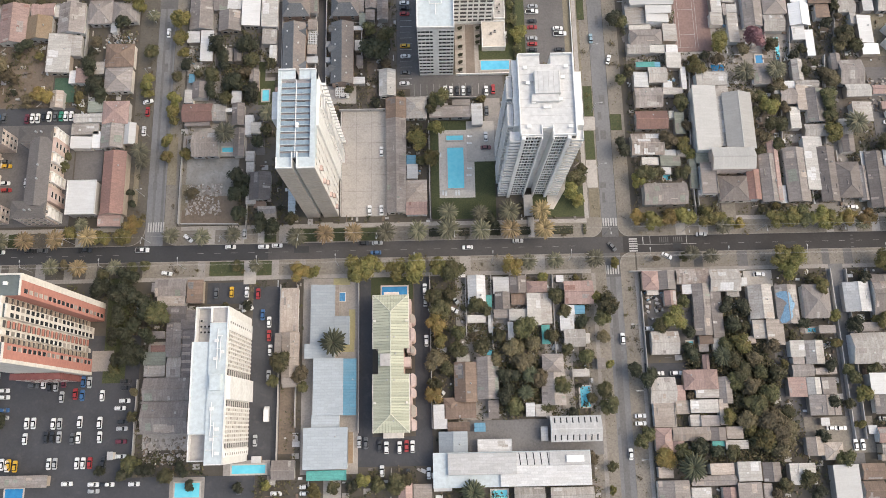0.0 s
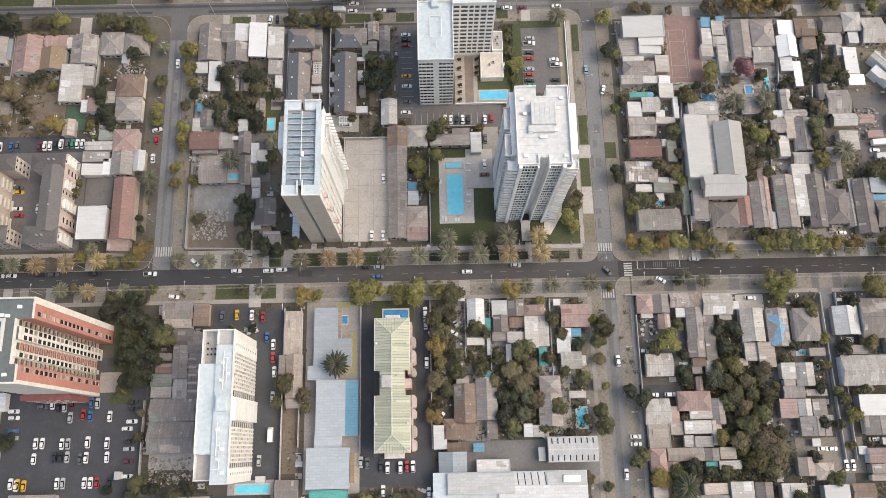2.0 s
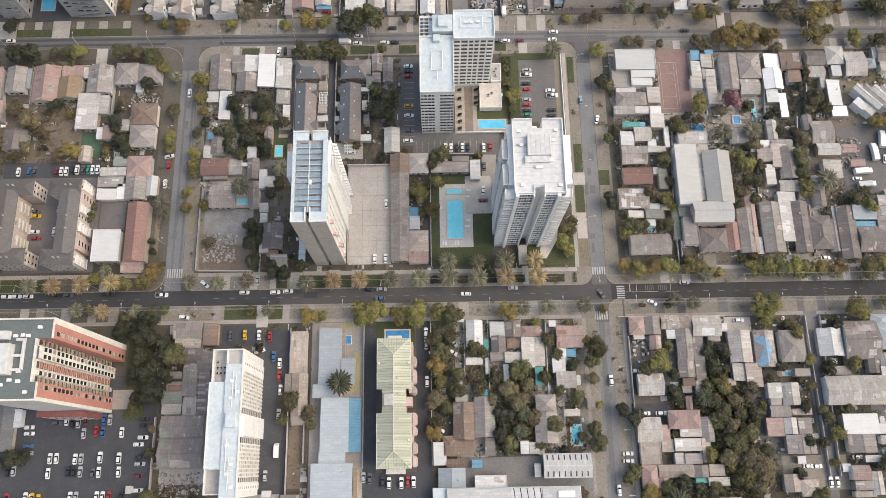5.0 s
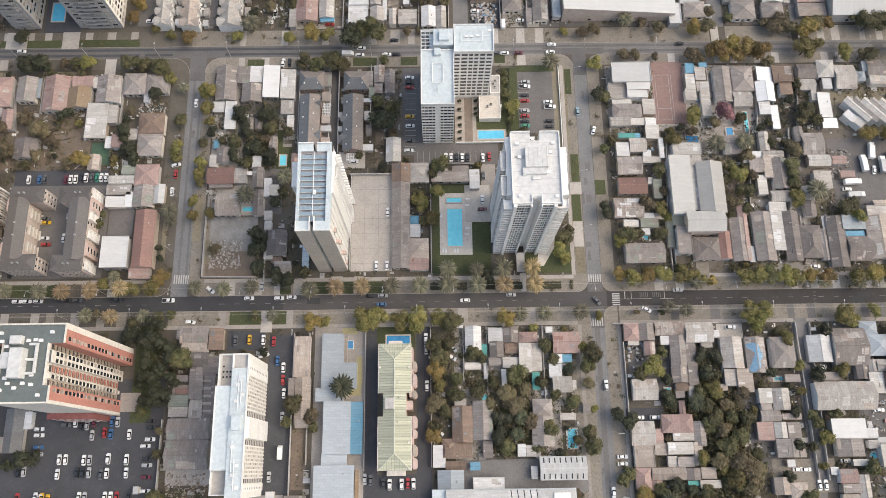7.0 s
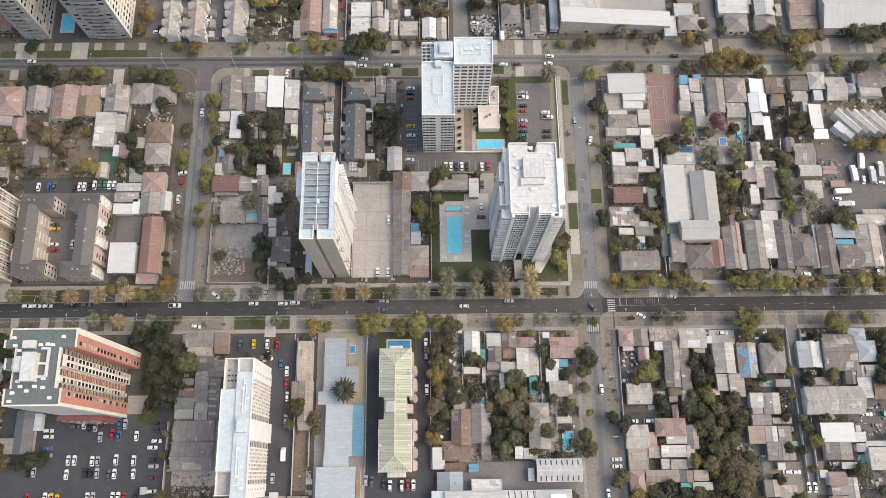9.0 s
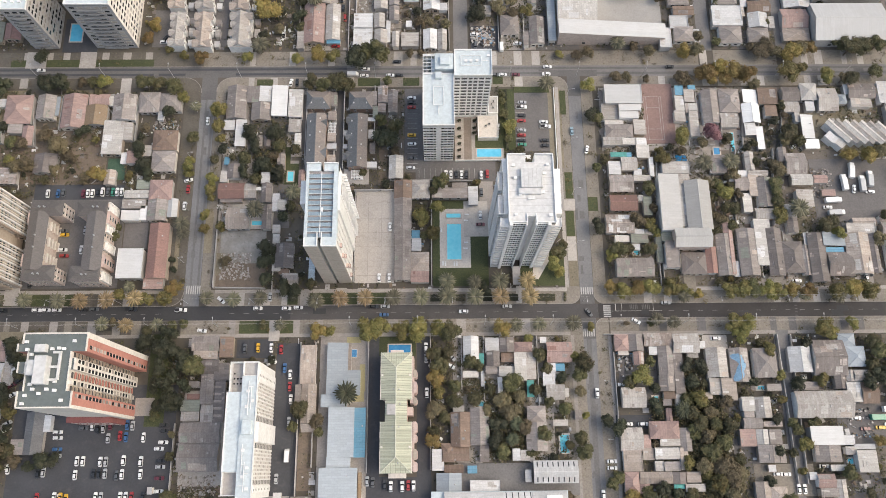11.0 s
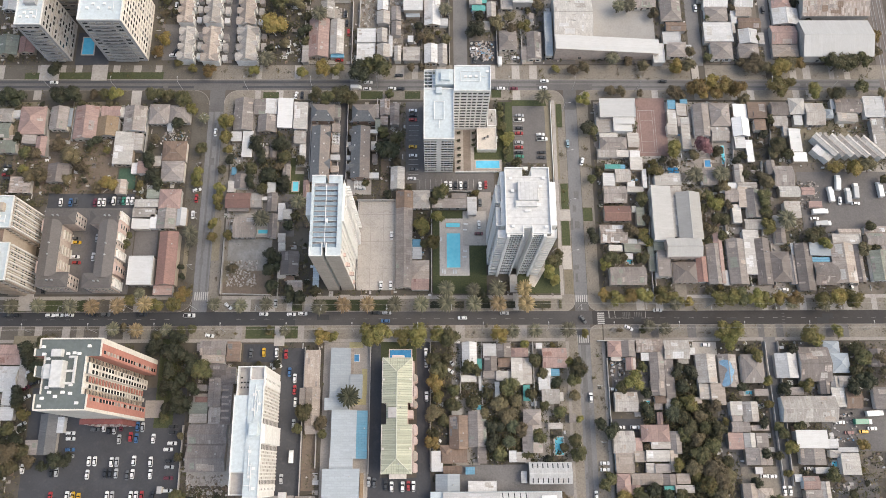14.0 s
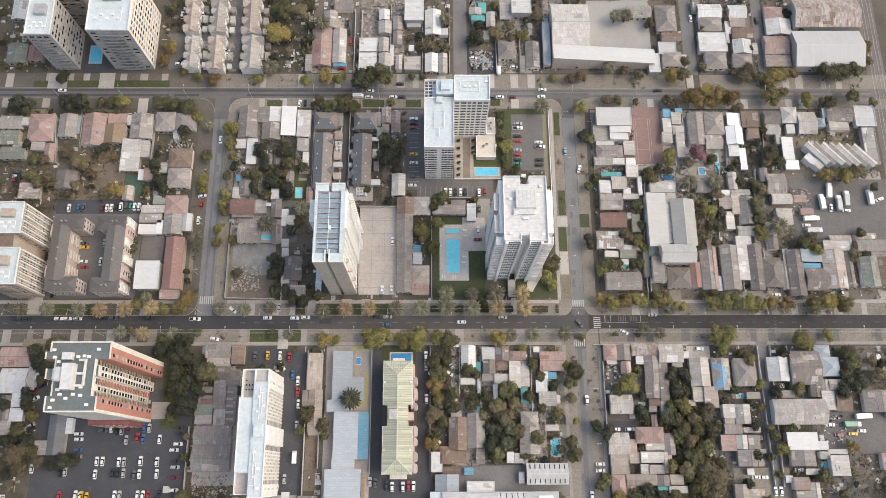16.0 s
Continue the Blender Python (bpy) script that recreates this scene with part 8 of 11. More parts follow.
house(82.2, 159.4, 16.3, 9.2, 5.0, "f", "x")
house(76.3, 151.9, 7.5, 7.8, 2.8, "f", "g")
house(84.8, 153.2, 9.7, 3.3, 4.6, "f", "x")
house(84.3, 150.2, 8.7, 3.8, 3.6, "s", "x")
house(79.7, 142.7, 12.2, 6.0, 3.0, "q", "t")
house(88.8, 144.4, 5.3, 7.1, 2.7, "s", "g")
house(77.9, 147.1, 8.2, 2.1, 2.4, "f", "i")
house(76.5, 137.9, 8.4, 3.9, 2.8, "h", "g")
house(83.7, 137.7, 6.0, 3.2, 2.7, "s", "i")
house(89.0, 137.6, 4.5, 3.1, 2.9, "s", "w")
house(107.8, 162.3, 3.7, 4.6, 2.6, "f", "l")
house(111.9, 159.5, 4.7, 6.2, 2.7, "s", "g")
house(113.5, 163.7, 3.4, 2.2, 2.6, "f", "l")
house(107.4, 155.9, 4.2, 7.1, 2.7, "s", "i")
house(107.0, 149.8, 4.9, 5.3, 2.6, "s", "g")
house(110.5, 153.8, 1.5, 4.9, 2.5, "s", "t")
house(113.2, 154.1, 3.9, 3.5, 2.6, "f", "i")
house(113.0, 146.0, 4.1, 12.2, 2.6, "s", "g")
house(120.7, 154.1, 7.3, 16.1, 3.2, "v", "t")
house(129.3, 156.9, 9.1, 11.6, 3.2, "p", "t")
house(128.4, 147.6, 8.0, 6.9, 2.8, "h", "g")
house(138.6, 158.8, 6.6, 6.5, 3.2, "s", "c")
house(138.2, 150.7, 7.8, 9.3, 3.2, "v", "c")
house(137.2, 143.3, 4.8, 5.8, 2.8, "f", "w")
house(141.2, 139.2, 3.1, 10.7, 2.6, "f", "c")
house(146.2, 158.6, 8.6, 7.8, 3.8, "f", "b")
house(147.2, 151.9, 5.3, 5.6, 3.2, "f", "b")
house(156.9, 160.0, 7.8, 6.8, 3.0, "h", "j")
house(156.6, 153.9, 6.8, 5.1, 2.8, "h", "g")
house(165.0, 161.0, 7.4, 8.2, 3.4, "q", "i")
house(165.1, 154.4, 4.0, 4.9, 2.6, "f", "w")
house(172.9, 157.2, 8.8, 11.1, 3.0, "h", "g")
house(179.8, 157.5, 3.9, 4.6, 2.8, "p", "s")
house(188.6, 161.4, 12.1, 7.1, 3.2, "h", "j")
house(182.1, 162.4, 2.0, 4.9, 2.6, "f", "w")
house(187.8, 155.6, 9.8, 4.3, 2.6, "s", "g")
house(158.7, 149.0, 2.4, 4.8, 2.6, "s", "g")
house(162.3, 144.2, 5.5, 11.4, 2.9, "s", "c")
house(163.4, 136.1, 6.3, 4.5, 2.8, "f", "c")
house(152.2, 141.1, 2.7, 2.7, 2.2, "f", "i")
house(-87.4, 157.1, 8.7, 15.9, 3.1, "v", "t")
house(-80.2, 161.1, 5.4, 7.9, 3.0, "h", "t")
house(-75.0, 161.2, 5.2, 7.6, 3.0, "s", "w")
house(-76.5, 152.7, 8.5, 8.5, 3.0, "v", "t")
house(-68.5, 157.6, 6.8, 14.8, 3.4, "s", "c")
house(-61.5, 156.4, 6.2, 13.5, 3.2, "s", "i")
house(-61.4, 145.9, 5.3, 6.3, 2.8, "s", "g")
house(-59.9, 139.1, 2.8, 6.6, 2.6, "s", "i")
house(-90.0, 146.5, 4.8, 4.8, 2.7, "f", "w")
house(-84.8, 142.6, 4.6, 12.6, 2.7, "s", "w")
house(-76.5, 138.8, 2.6, 5.3, 2.6, "v", "t")
house(-73.2, 139.4, 2.9, 6.5, 2.6, "v", "j")
house(-45.2, 158.6, 3.4, 6.7, 2.8, "s", "t")
house(-27.1, 158.9, 2.1, 6.8, 2.8, "s", "t")
house(-23.5, 160.9, 4.4, 8.1, 2.9, "v", "u")
house(-23.7, 154.3, 3.4, 4.5, 2.7, "s", "u")
house(-19.0, 157.3, 4.2, 10.8, 2.9, "v", "u")
house(74.8, 4.5, 7.3, 8.7, 3.1, "f", "o")
house(81.0, 6.5, 4.5, 4.4, 2.9, "s", "o")
house(88.2, 6.7, 9.8, 4.4, 3.0, "s", "i")
house(85.0, 2.1, 3.4, 3.8, 2.7, "f", "g")
house(89.9, 1.9, 6.4, 3.6, 2.7, "s", "t")
house(94.8, 4.7, 3.2, 8.3, 2.8, "s", "o")
house(73.8, -3.9, 5.6, 7.8, 3.2, "p", "p")
house(83.2, -2.2, 12.5, 4.4, 2.9, "h", "o")
house(92.1, -2.4, 5.2, 4.3, 2.8, "v", "j")
house(97.8, -2.1, 5.5, 4.0, 2.6, "f", "o")
house(92.0, -5.6, 4.1, 1.7, 2.3, "f", "k")
house(98.0, -6.0, 7.8, 2.9, 2.5, "s", "g")
house(78.5, -6.2, 4.1, 3.4, 2.9, "v", "p")
house(73.7, -14.3, 5.0, 3.6, 2.6, "s", "o")
house(75.8, -20.0, 10.5, 6.3, 3.0, "v", "t")
house(92.2, -13.6, 8.2, 3.6, 2.9, "s", "o")
house(89.2, -17.2, 14.8, 3.2, 3.0, "h", "t")
house(101.0, -14.5, 8.0, 6.2, 3.2, "s", "i")
house(100.5, -20.8, 8.1, 5.6, 3.2, "s", "t")
house(94.0, -21.4, 4.4, 4.2, 2.8, "v", "p")
house(84.8, -21.3, 6.5, 4.0, 2.8, "f", "i")
house(108.5, -14.9, 5.9, 6.2, 2.9, "v", "j")
house(118.5, -15.7, 8.9, 6.8, 2.9, "s", "i")
house(106.6, -21.1, 3.0, 5.3, 2.8, "s", "t")
house(132.4, -18.6, 8.9, 11.2, 3.6, "s", "x")
house(141.8, -15.4, 7.7, 5.2, 3.2, "h", "b")
house(141.3, -21.4, 7.0, 6.2, 3.2, "h", "b")
house(120.2, 40.5, 7.6, 13.6, 3.1, "v", "t")

# ---- swimming pools ----
pool(-69.8, -12.0, -58.6, -9.3)
pool(-88.4, -19.1, -80.2, -14.6)
pool(16.3, -21.9, 21.5, -19.0)
pool(-144.4, -18.3, -138.5, -15.3, m=POOLBLUE)
pool(4.3, 85.7, 10.2, 101.2)
pool(4.1, 104.1, 10.1, 105.9)
pool(17.7, 131.9, 28.3, 135.5, m=water("sky_blue_pool_water", (0.085, 0.45, 0.68), (0.14, 0.54, 0.76)))
pool(-165.9, 189.5, -160.7, 198.3, m=water("sky_blue_pool_water", (0.085, 0.45, 0.68), (0.14, 0.54, 0.76)))
pool(-19.7, 46.6, -10.9, 50.0, m=POOLBLUE)
patch(-65.6, 119.6, -59.4, 129.2, 0.15, GRASS)
patch(-65.6, 129.2, -63.2, 137.0, 0.15, GRASS)
patch(-63.2, 129.2, -59.4, 130.6, 0.15, PAVING)
pool(-64.0, 121.1, -61.6, 125.4)
pool(121.1, 132.4, 123.7, 135.6, m=POOLBLUE)
pool(129.0, 133.8, 130.5, 142.8, rim=0.3)
pool(103.9, 129.4, 108.9, 132.2, m=POOLBLUE)
pool(85.3, 25.5, 87.4, 28.7)
pool(47.6, 7.4, 51.0, 14.2)
pool(82.4, 87.2, 84.8, 89.4)
pool(-78.0, 101.3, -73.9, 103.0)
pool(159.1, 2.3, 161.2, 4.2)
pool(127.1, 31.1, 131.2, 32.4)
pool(14.6, 25.4, 18.6, 27.2)

# ---- trees and bushes ----
tree(-102.6, -7.6, 3.8, "g")
tree(-97.2, -10.4, 3.3, "d")
tree(-104.7, -11.2, 2.9, "d")
tree(-90.6, -12.3, 3.3, "g")
tree(-85.4, -9.8, 2.9, "d")
tree(-112.7, -10.2, 2.1, "d")
tree(-26.1, -14.6, 3.3, "y")
tree(-21.5, -16.1, 3.3, "g")
tree(-15.1, -16.1, 3.7, "g")
tree(-30.2, -16.3, 2.9, "d")
tree(-11.5, -14.9, 2.5, "g")
tree(73.4, -10.4, 4.2, "o")
tree(85.3, -7.1, 2.9, "g")
tree(91.0, -8.1, 2.5, "d")
tree(96.4, -8.2, 2.9, "g")
tree(79.0, -9.3, 2.1, "d")
tree(104.2, -4.8, 3.0, "g")
tree(109.3, -6.7, 3.4, "g")
tree(102.7, -1.1, 3.0, "y")
tree(115.4, -6.8, 2.5, "b")
tree(56.4, -11.9, 2.1, "g")
tree(69.0, -2.2, 3.0, "g")
tree(119.7, -17.5, 3.7, "g")
tree(112.7, -19.2, 2.9, "g")
tree(109.1, -21.0, 2.5, "b")
tree(123.4, -22.1, 2.9, "d")
tree(132.9, -10.8, 3.3, "g")
tree(115.0, -1.4, 4.2, "b")
tree(112.0, 2.3, 3.8, "b")
tree(-67.0, -16.5, 2.1, "d")
tree(-57.8, -15.8, 2.1, "y")
tree(-82.7, -15.3, 2.1, "d")
tree(-41.8, -17.8, 2.9, "y")
tree(56.0, -19.6, 1.7, "y")
tree(-35.5, -17.1, 2.5, "g")
tree(-175.7, 179.7, 4.1, "d")
tree(-127.8, 216.8, 3.1, "g")
tree(-125.7, 195.6, 4.2, "o")
tree(-128.8, 188.6, 3.6, "o")
tree(-119.4, 184.0, 2.7, "y")
tree(-104.6, 178.9, 3.6, "o")
tree(-112.6, 180.7, 2.4, "y")
tree(-83.8, 179.2, 3.3, "y")
tree(-74.4, 214.9, 5.2, "g")
tree(-75.4, 201.2, 6.6, "o")
tree(-70.5, 193.6, 3.3, "b")
tree(-191.3, 165.5, 5.5, "d")
tree(-196.7, 165.0, 3.5, "d")
tree(-170.6, 166.2, 4.7, "d")
tree(-165.2, 166.0, 5.0, "d")
tree(-146.0, 166.9, 3.8, "y")
tree(-151.3, 167.5, 3.0, "g")
tree(-156.2, 166.9, 2.9, "b")
tree(-127.8, 166.2, 4.7, "g")
tree(-121.7, 166.3, 3.8, "g")
tree(-115.5, 163.9, 4.4, "g")
tree(-111.2, 159.6, 3.2, "y")
tree(-115.5, 152.1, 3.8, "d")
tree(-105.2, 140.3, 3.8, "g")
tree(-94.5, 153.3, 4.1, "y")
tree(-94.2, 145.7, 4.1, "y")
tree(-93.3, 139.9, 2.6, "y")
tree(-187.7, 145.5, 2.9, "d")
tree(-183.0, 138.9, 3.7, "g")
tree(-169.1, 141.8, 4.3, "b")
tree(-161.7, 135.6, 5.4, "b")
tree(-147.4, 140.0, 2.2, "y")
tree(-152.4, 143.2, 3.5, "d")
tree(-128.1, 135.0, 4.3, "d")
tree(-126.0, 144.8, 2.9, "b")
tree(-80.3, 142.8, 4.3, "d")
tree(-69.9, 141.6, 4.9, "d")
tree(-67.3, 136.2, 3.7, "g")
tree(-77.5, 136.2, 3.7, "d")
tree(-178.6, 138.2, 3.4, "b")
tree(-129.1, 71.2, 3.5, "y")
tree(-118.1, 68.9, 3.8, "y")
tree(-110.2, 69.4, 3.8, "y")
tree(-107.2, 73.1, 3.8, "o")
tree(-62.7, 73.3, 3.8, "d")
tree(-97.3, 104.9, 2.8, "y")
tree(-97.1, 99.1, 2.8, "y")
tree(-95.6, 121.1, 3.4, "y")
tree(-96.0, 116.6, 2.8, "y")
tree(-95.4, 112.8, 2.3, "y")
tree(-105.7, 128.0, 3.7, "y")
tree(-106.1, 124.0, 2.6, "y")
tree(-94.9, 130.3, 2.6, "g")
tree(-70.3, 90.4, 4.4, "d")
tree(-70.8, 84.5, 4.1, "d")
tree(-68.9, 76.8, 3.8, "d")
tree(-87.3, 85.1, 3.0, "b")
tree(-90.3, 100.0, 2.5, "y")
tree(-82.5, 130.2, 3.7, "g")
tree(-74.2, 126.7, 4.6, "d")
tree(-67.0, 123.1, 4.3, "d")
tree(-65.3, 104.5, 3.1, "d")
tree(-125.3, 127.3, 4.3, "d")
tree(-122.8, 123.5, 3.4, "d")
tree(-133.1, 99.8, 2.0, "g")
tree(-134.0, 96.0, 2.2, "g")
tree(-179.3, 126.8, 4.2, "b")
tree(-174.2, 128.0, 4.0, "b")
tree(-163.1, 125.5, 3.1, "b")
tree(-146.0, 124.6, 3.2, "o")
tree(-143.1, 123.3, 3.7, "o")
tree(-156.6, 131.2, 3.7, "b")
tree(-150.0, 121.8, 3.1, "b")
tree(-183.1, 131.0, 3.1, "y")
tree(-82.0, 124.6, 3.4, "d")
tree(-76.9, 120.9, 2.9, "g")
tree(-109.6, 85.9, 1.7, "d")
tree(-108.4, 81.6, 1.7, "d")
tree(-130.5, 59.6, 2.2, "b")
tree(-101.9, 58.7, 2.4, "g")
tree(-48.1, 55.4, 3.8, "o")
tree(-43.5, 55.2, 2.7, "y")
tree(-28.1, 55.3, 5.6, "y")
tree(-23.4, 56.3, 5.6, "y")
tree(-9.1, 55.7, 5.6, "y")
tree(-14.0, 55.4, 4.6, "y")
tree(5.2, 55.1, 4.8, "g")
tree(0.4, 55.9, 4.0, "y")
tree(25.6, 55.9, 4.1, "o")
tree(62.1, 56.6, 2.2, "y")
tree(-70.7, 58.3, 2.2, "g")
tree(-106.5, 57.7, 2.7, "g")
tree(19.7, 72.6, 3.3, "d")
tree(-57.7, 71.0, 3.8, "d")
tree(0.5, 107.9, 3.7, "y")
tree(-6.2, 102.8, 4.5, "y")
tree(-1.8, 96.4, 3.6, "y")
tree(-5.3, 95.7, 2.3, "g")
tree(-7.3, 107.4, 2.6, "g")
tree(1.8, 118.9, 4.0, "g")
tree(-1.3, 115.7, 2.6, "g")
tree(17.1, 119.5, 2.0, "y")
tree(50.4, 87.7, 3.4, "g")
tree(47.8, 82.4, 3.9, "y")
tree(50.6, 79.1, 2.8, "y")
tree(53.0, 91.3, 2.3, "g")
tree(68.6, 125.2, 2.6, "g")
tree(67.0, 98.5, 3.7, "d")
tree(-21.1, 138.8, 6.3, "d")
tree(-18.3, 145.1, 4.4, "g")
tree(-31.4, 124.1, 2.0, "g")
tree(-24.1, 148.5, 2.9, "g")
tree(-66.0, 215.5, 4.6, "b")
tree(-61.4, 200.0, 3.6, "d")
tree(-61.4, 195.3, 2.7, "g")
tree(-52.3, 179.7, 4.5, "o")
tree(-45.8, 179.9, 3.9, "y")
tree(-61.9, 178.9, 3.0, "y")
tree(-35.6, 176.5, 5.9, "d")
tree(-31.1, 179.8, 4.8, "g")
tree(-25.0, 179.5, 5.9, "g")
tree(-12.2, 181.3, 2.7, "b")
tree(-6.9, 181.2, 2.1, "b")
tree(-55.1, 166.5, 3.8, "g")
tree(-49.7, 165.5, 4.4, "g")
tree(-43.6, 165.6, 5.0, "g")
tree(-39.0, 164.8, 3.8, "g")
tree(-21.3, 167.4, 2.7, "g")
tree(-6.7, 196.8, 3.3, "b")
tree(-2.9, 196.7, 2.7, "b")
tree(4.7, 196.5, 3.0, "b")
tree(18.6, 199.8, 5.2, "d")
tree(28.2, 204.0, 4.0, "b")
tree(34.6, 207.4, 3.7, "b")
tree(41.3, 202.8, 3.7, "y")
tree(35.9, 201.5, 3.1, "b")
tree(48.5, 213.9, 3.4, "b")
tree(28.5, 219.5, 2.5, "g")
tree(55.5, 181.1, 2.4, "y")
tree(63.2, 179.5, 3.3, "b")
tree(68.7, 181.0, 3.3, "b")
tree(29.4, 161.5, 1.8, "g")
tree(29.2, 157.8, 2.1, "g")
tree(29.6, 151.6, 2.4, "g")
tree(32.1, 144.9, 3.8, "y")
tree(31.6, 139.1, 2.3, "g")
tree(67.1, 164.4, 3.9, "y")
tree(67.8, 150.4, 4.1, "d")
tree(70.3, 149.0, 3.2, "g")
tree(103.1, 210.1, 3.4, "b")
tree(89.2, 183.9, 2.7, "b")
tree(96.1, 182.0, 3.3, "b")
tree(111.0, 181.0, 4.5, "o")
tree(116.9, 181.6, 4.5, "b")
tree(118.9, 189.5, 3.1, "b")
tree(127.3, 187.0, 2.4, "g")
tree(119.0, 170.2, 5.1, "o")
tree(132.1, 170.6, 5.4, "o")
tree(138.0, 168.6, 5.4, "o")
tree(141.6, 165.2, 3.0, "b")
tree(145.8, 181.1, 4.5, "b")
tree(142.4, 183.2, 2.7, "b")
tree(158.7, 180.6, 5.1, "o")
tree(164.9, 182.6, 4.2, "b")
tree(156.9, 169.6, 5.7, "y")
tree(175.1, 169.0, 4.2, "y")
tree(185.3, 181.0, 5.4, "g")
tree(190.2, 182.2, 5.4, "g")
tree(198.7, 183.8, 4.3, "g")
tree(204.2, 196.6, 4.9, "o")
tree(206.3, 190.0, 3.4, "b")
tree(195.7, 170.4, 3.9, "g")
tree(185.4, 166.5, 4.5, "g")
tree(181.2, 167.2, 2.7, "b")
tree(205.3, 167.8, 2.7, "b")
tree(79.9, 168.9, 3.3, "b")
tree(85.3, 168.9, 3.0, "b")
tree(93.6, 168.1, 2.1, "b")
tree(108.8, 168.2, 3.9, "b")
tree(112.3, 167.4, 3.0, "b")
tree(105.2, 139.7, 4.7, "y")
tree(119.4, 140.2, 5.5, "p")
tree(126.6, 138.4, 3.4, "g")
tree(115.6, 136.9, 2.9, "b")
tree(153.7, 140.4, 5.0, "g")
tree(157.2, 137.5, 3.8, "g")
tree(151.3, 137.9, 3.2, "b")
tree(129.5, 207.5, 2.2, "g")
tree(151.1, 197.0, 1.9, "g")
tree(97.4, 129.3, 4.0, "y")
tree(90.3, 115.9, 3.7, "g")
tree(84.0, 101.6, 4.2, "b")
tree(89.1, 99.2, 3.7, "y")
tree(74.6, 89.0, 4.7, "g")
tree(71.9, 86.3, 3.1, "y")
tree(88.8, 89.1, 3.1, "g")
tree(114.9, 117.5, 3.7, "b")
tree(121.5, 113.5, 4.3, "y")
tree(123.6, 106.0, 4.3, "g")
tree(119.7, 117.3, 3.2, "g")
tree(126.5, 121.3, 3.7, "b")
tree(143.7, 116.0, 4.6, "g")
tree(144.7, 109.5, 3.7, "g")
tree(144.3, 102.4, 4.3, "y")
tree(163.3, 98.8, 5.1, "g")
tree(168.0, 95.3, 3.7, "y")
tree(144.9, 125.9, 3.8, "b")
tree(147.4, 123.0, 3.2, "b")
tree(177.7, 130.6, 3.8, "o")
tree(185.4, 129.2, 5.2, "o")
tree(192.3, 132.0, 5.2, "b")
tree(199.2, 125.2, 2.6, "g")
tree(189.3, 103.4, 3.1, "g")
tree(184.2, 92.8, 3.4, "b")
tree(123.5, 98.8, 2.8, "g")
tree(119.9, 101.0, 2.6, "b")
tree(92.0, 95.8, 2.5, "y")
tree(115.2, 107.4, 3.1, "b")
tree(117.7, 104.2, 2.6, "b")
tree(-116.8, 50.6, 4.5, "d")
tree(-107.5, 49.0, 5.0, "d")
tree(-106.9, 55.4, 4.0, "d")
tree(-100.2, 42.3, 4.2, "d")
tree(-103.6, 38.4, 3.7, "d")
tree(-95.6, 41.9, 5.0, "g")
tree(-106.6, 34.2, 3.9, "d")
tree(-103.9, 28.1, 4.9, "d")
tree(-102.6, 46.0, 3.7, "d")
tree(-166.8, 45.9, 4.5, "d")
tree(-165.2, 39.6, 3.2, "g")
tree(-169.7, 27.6, 3.1, "g")
tree(-166.8, 24.0, 2.9, "y")
tree(-170.7, 9.5, 5.6, "b")
tree(-168.6, 4.0, 4.3, "g")
tree(-175.7, 14.0, 3.6, "d")
tree(-152.0, 5.1, 4.1, "d")
tree(-147.7, 6.4, 3.3, "d")
tree(-156.3, 3.8, 2.6, "d")
tree(-102.9, 15.7, 2.1, "b")
tree(-103.3, 7.2, 2.1, "g")
tree(-110.3, 22.9, 2.6, "g")
tree(-178.6, 27.5, 3.6, "d")
tree(-54.2, 24.9, 4.2, "g")
tree(-47.2, 20.4, 3.4, "b")
tree(-46.1, 16.0, 2.4, "g")
tree(-56.7, 18.2, 2.4, "g")
tree(0.4, 41.0, 4.0, "g")
tree(-0.8, 35.8, 4.0, "o")
tree(4.0, 45.9, 3.2, "g")
tree(-1.7, 45.9, 3.2, "g")
tree(0.6, 30.6, 3.4, "y")
tree(6.3, 32.9, 3.5, "g")
tree(6.5, 27.1, 3.4, "g")
tree(-1.3, 23.6, 4.2, "b")
tree(2.9, 21.2, 3.4, "g")
tree(-2.0, 15.8, 2.6, "g")
tree(-2.4, 12.2, 3.4, "o")
tree(12.9, 42.2, 3.7, "g")
tree(16.3, 41.2, 2.7, "g")
tree(28.5, 35.1, 5.0, "g")
tree(14.4, 28.4, 4.0, "g")
tree(24.9, 27.0, 4.0, "b")
tree(28.2, 23.3, 4.5, "b")
tree(23.1, 18.8, 3.9, "d")
tree(21.8, 12.3, 3.9, "d")
tree(24.5, 7.8, 3.6, "g")
tree(40.8, 45.6, 4.0, "g")
tree(36.5, 51.7, 2.4, "y")
tree(38.1, 31.7, 2.9, "g")
tree(43.8, 26.6, 2.9, "g")
tree(40.9, 14.5, 3.4, "g")
tree(49.5, 24.3, 3.2, "g")
tree(57.3, 41.9, 4.5, "g")
tree(56.0, 37.2, 3.5, "g")
tree(56.2, 30.5, 2.9, "b")
tree(55.6, 12.7, 3.7, "g")
tree(56.7, 7.7, 3.6, "g")
tree(54.8, 44.4, 2.7, "y")
tree(57.9, 21.4, 1.9, "y")
tree(36.1, 7.2, 2.6, "g")
tree(49.0, 36.4, 2.7, "d")
tree(43.2, 40.0, 2.7, "g")
tree(18.4, 23.7, 2.9, "b")
tree(32.1, 28.9, 3.2, "b")
tree(20.4, 31.8, 2.7, "g")
tree(34.0, 16.8, 3.4, "b")
tree(80.2, 36.4, 5.0, "y")
tree(75.9, 33.9, 3.5, "g")
tree(85.2, 42.3, 2.4, "g")
tree(85.5, 31.7, 2.7, "d")
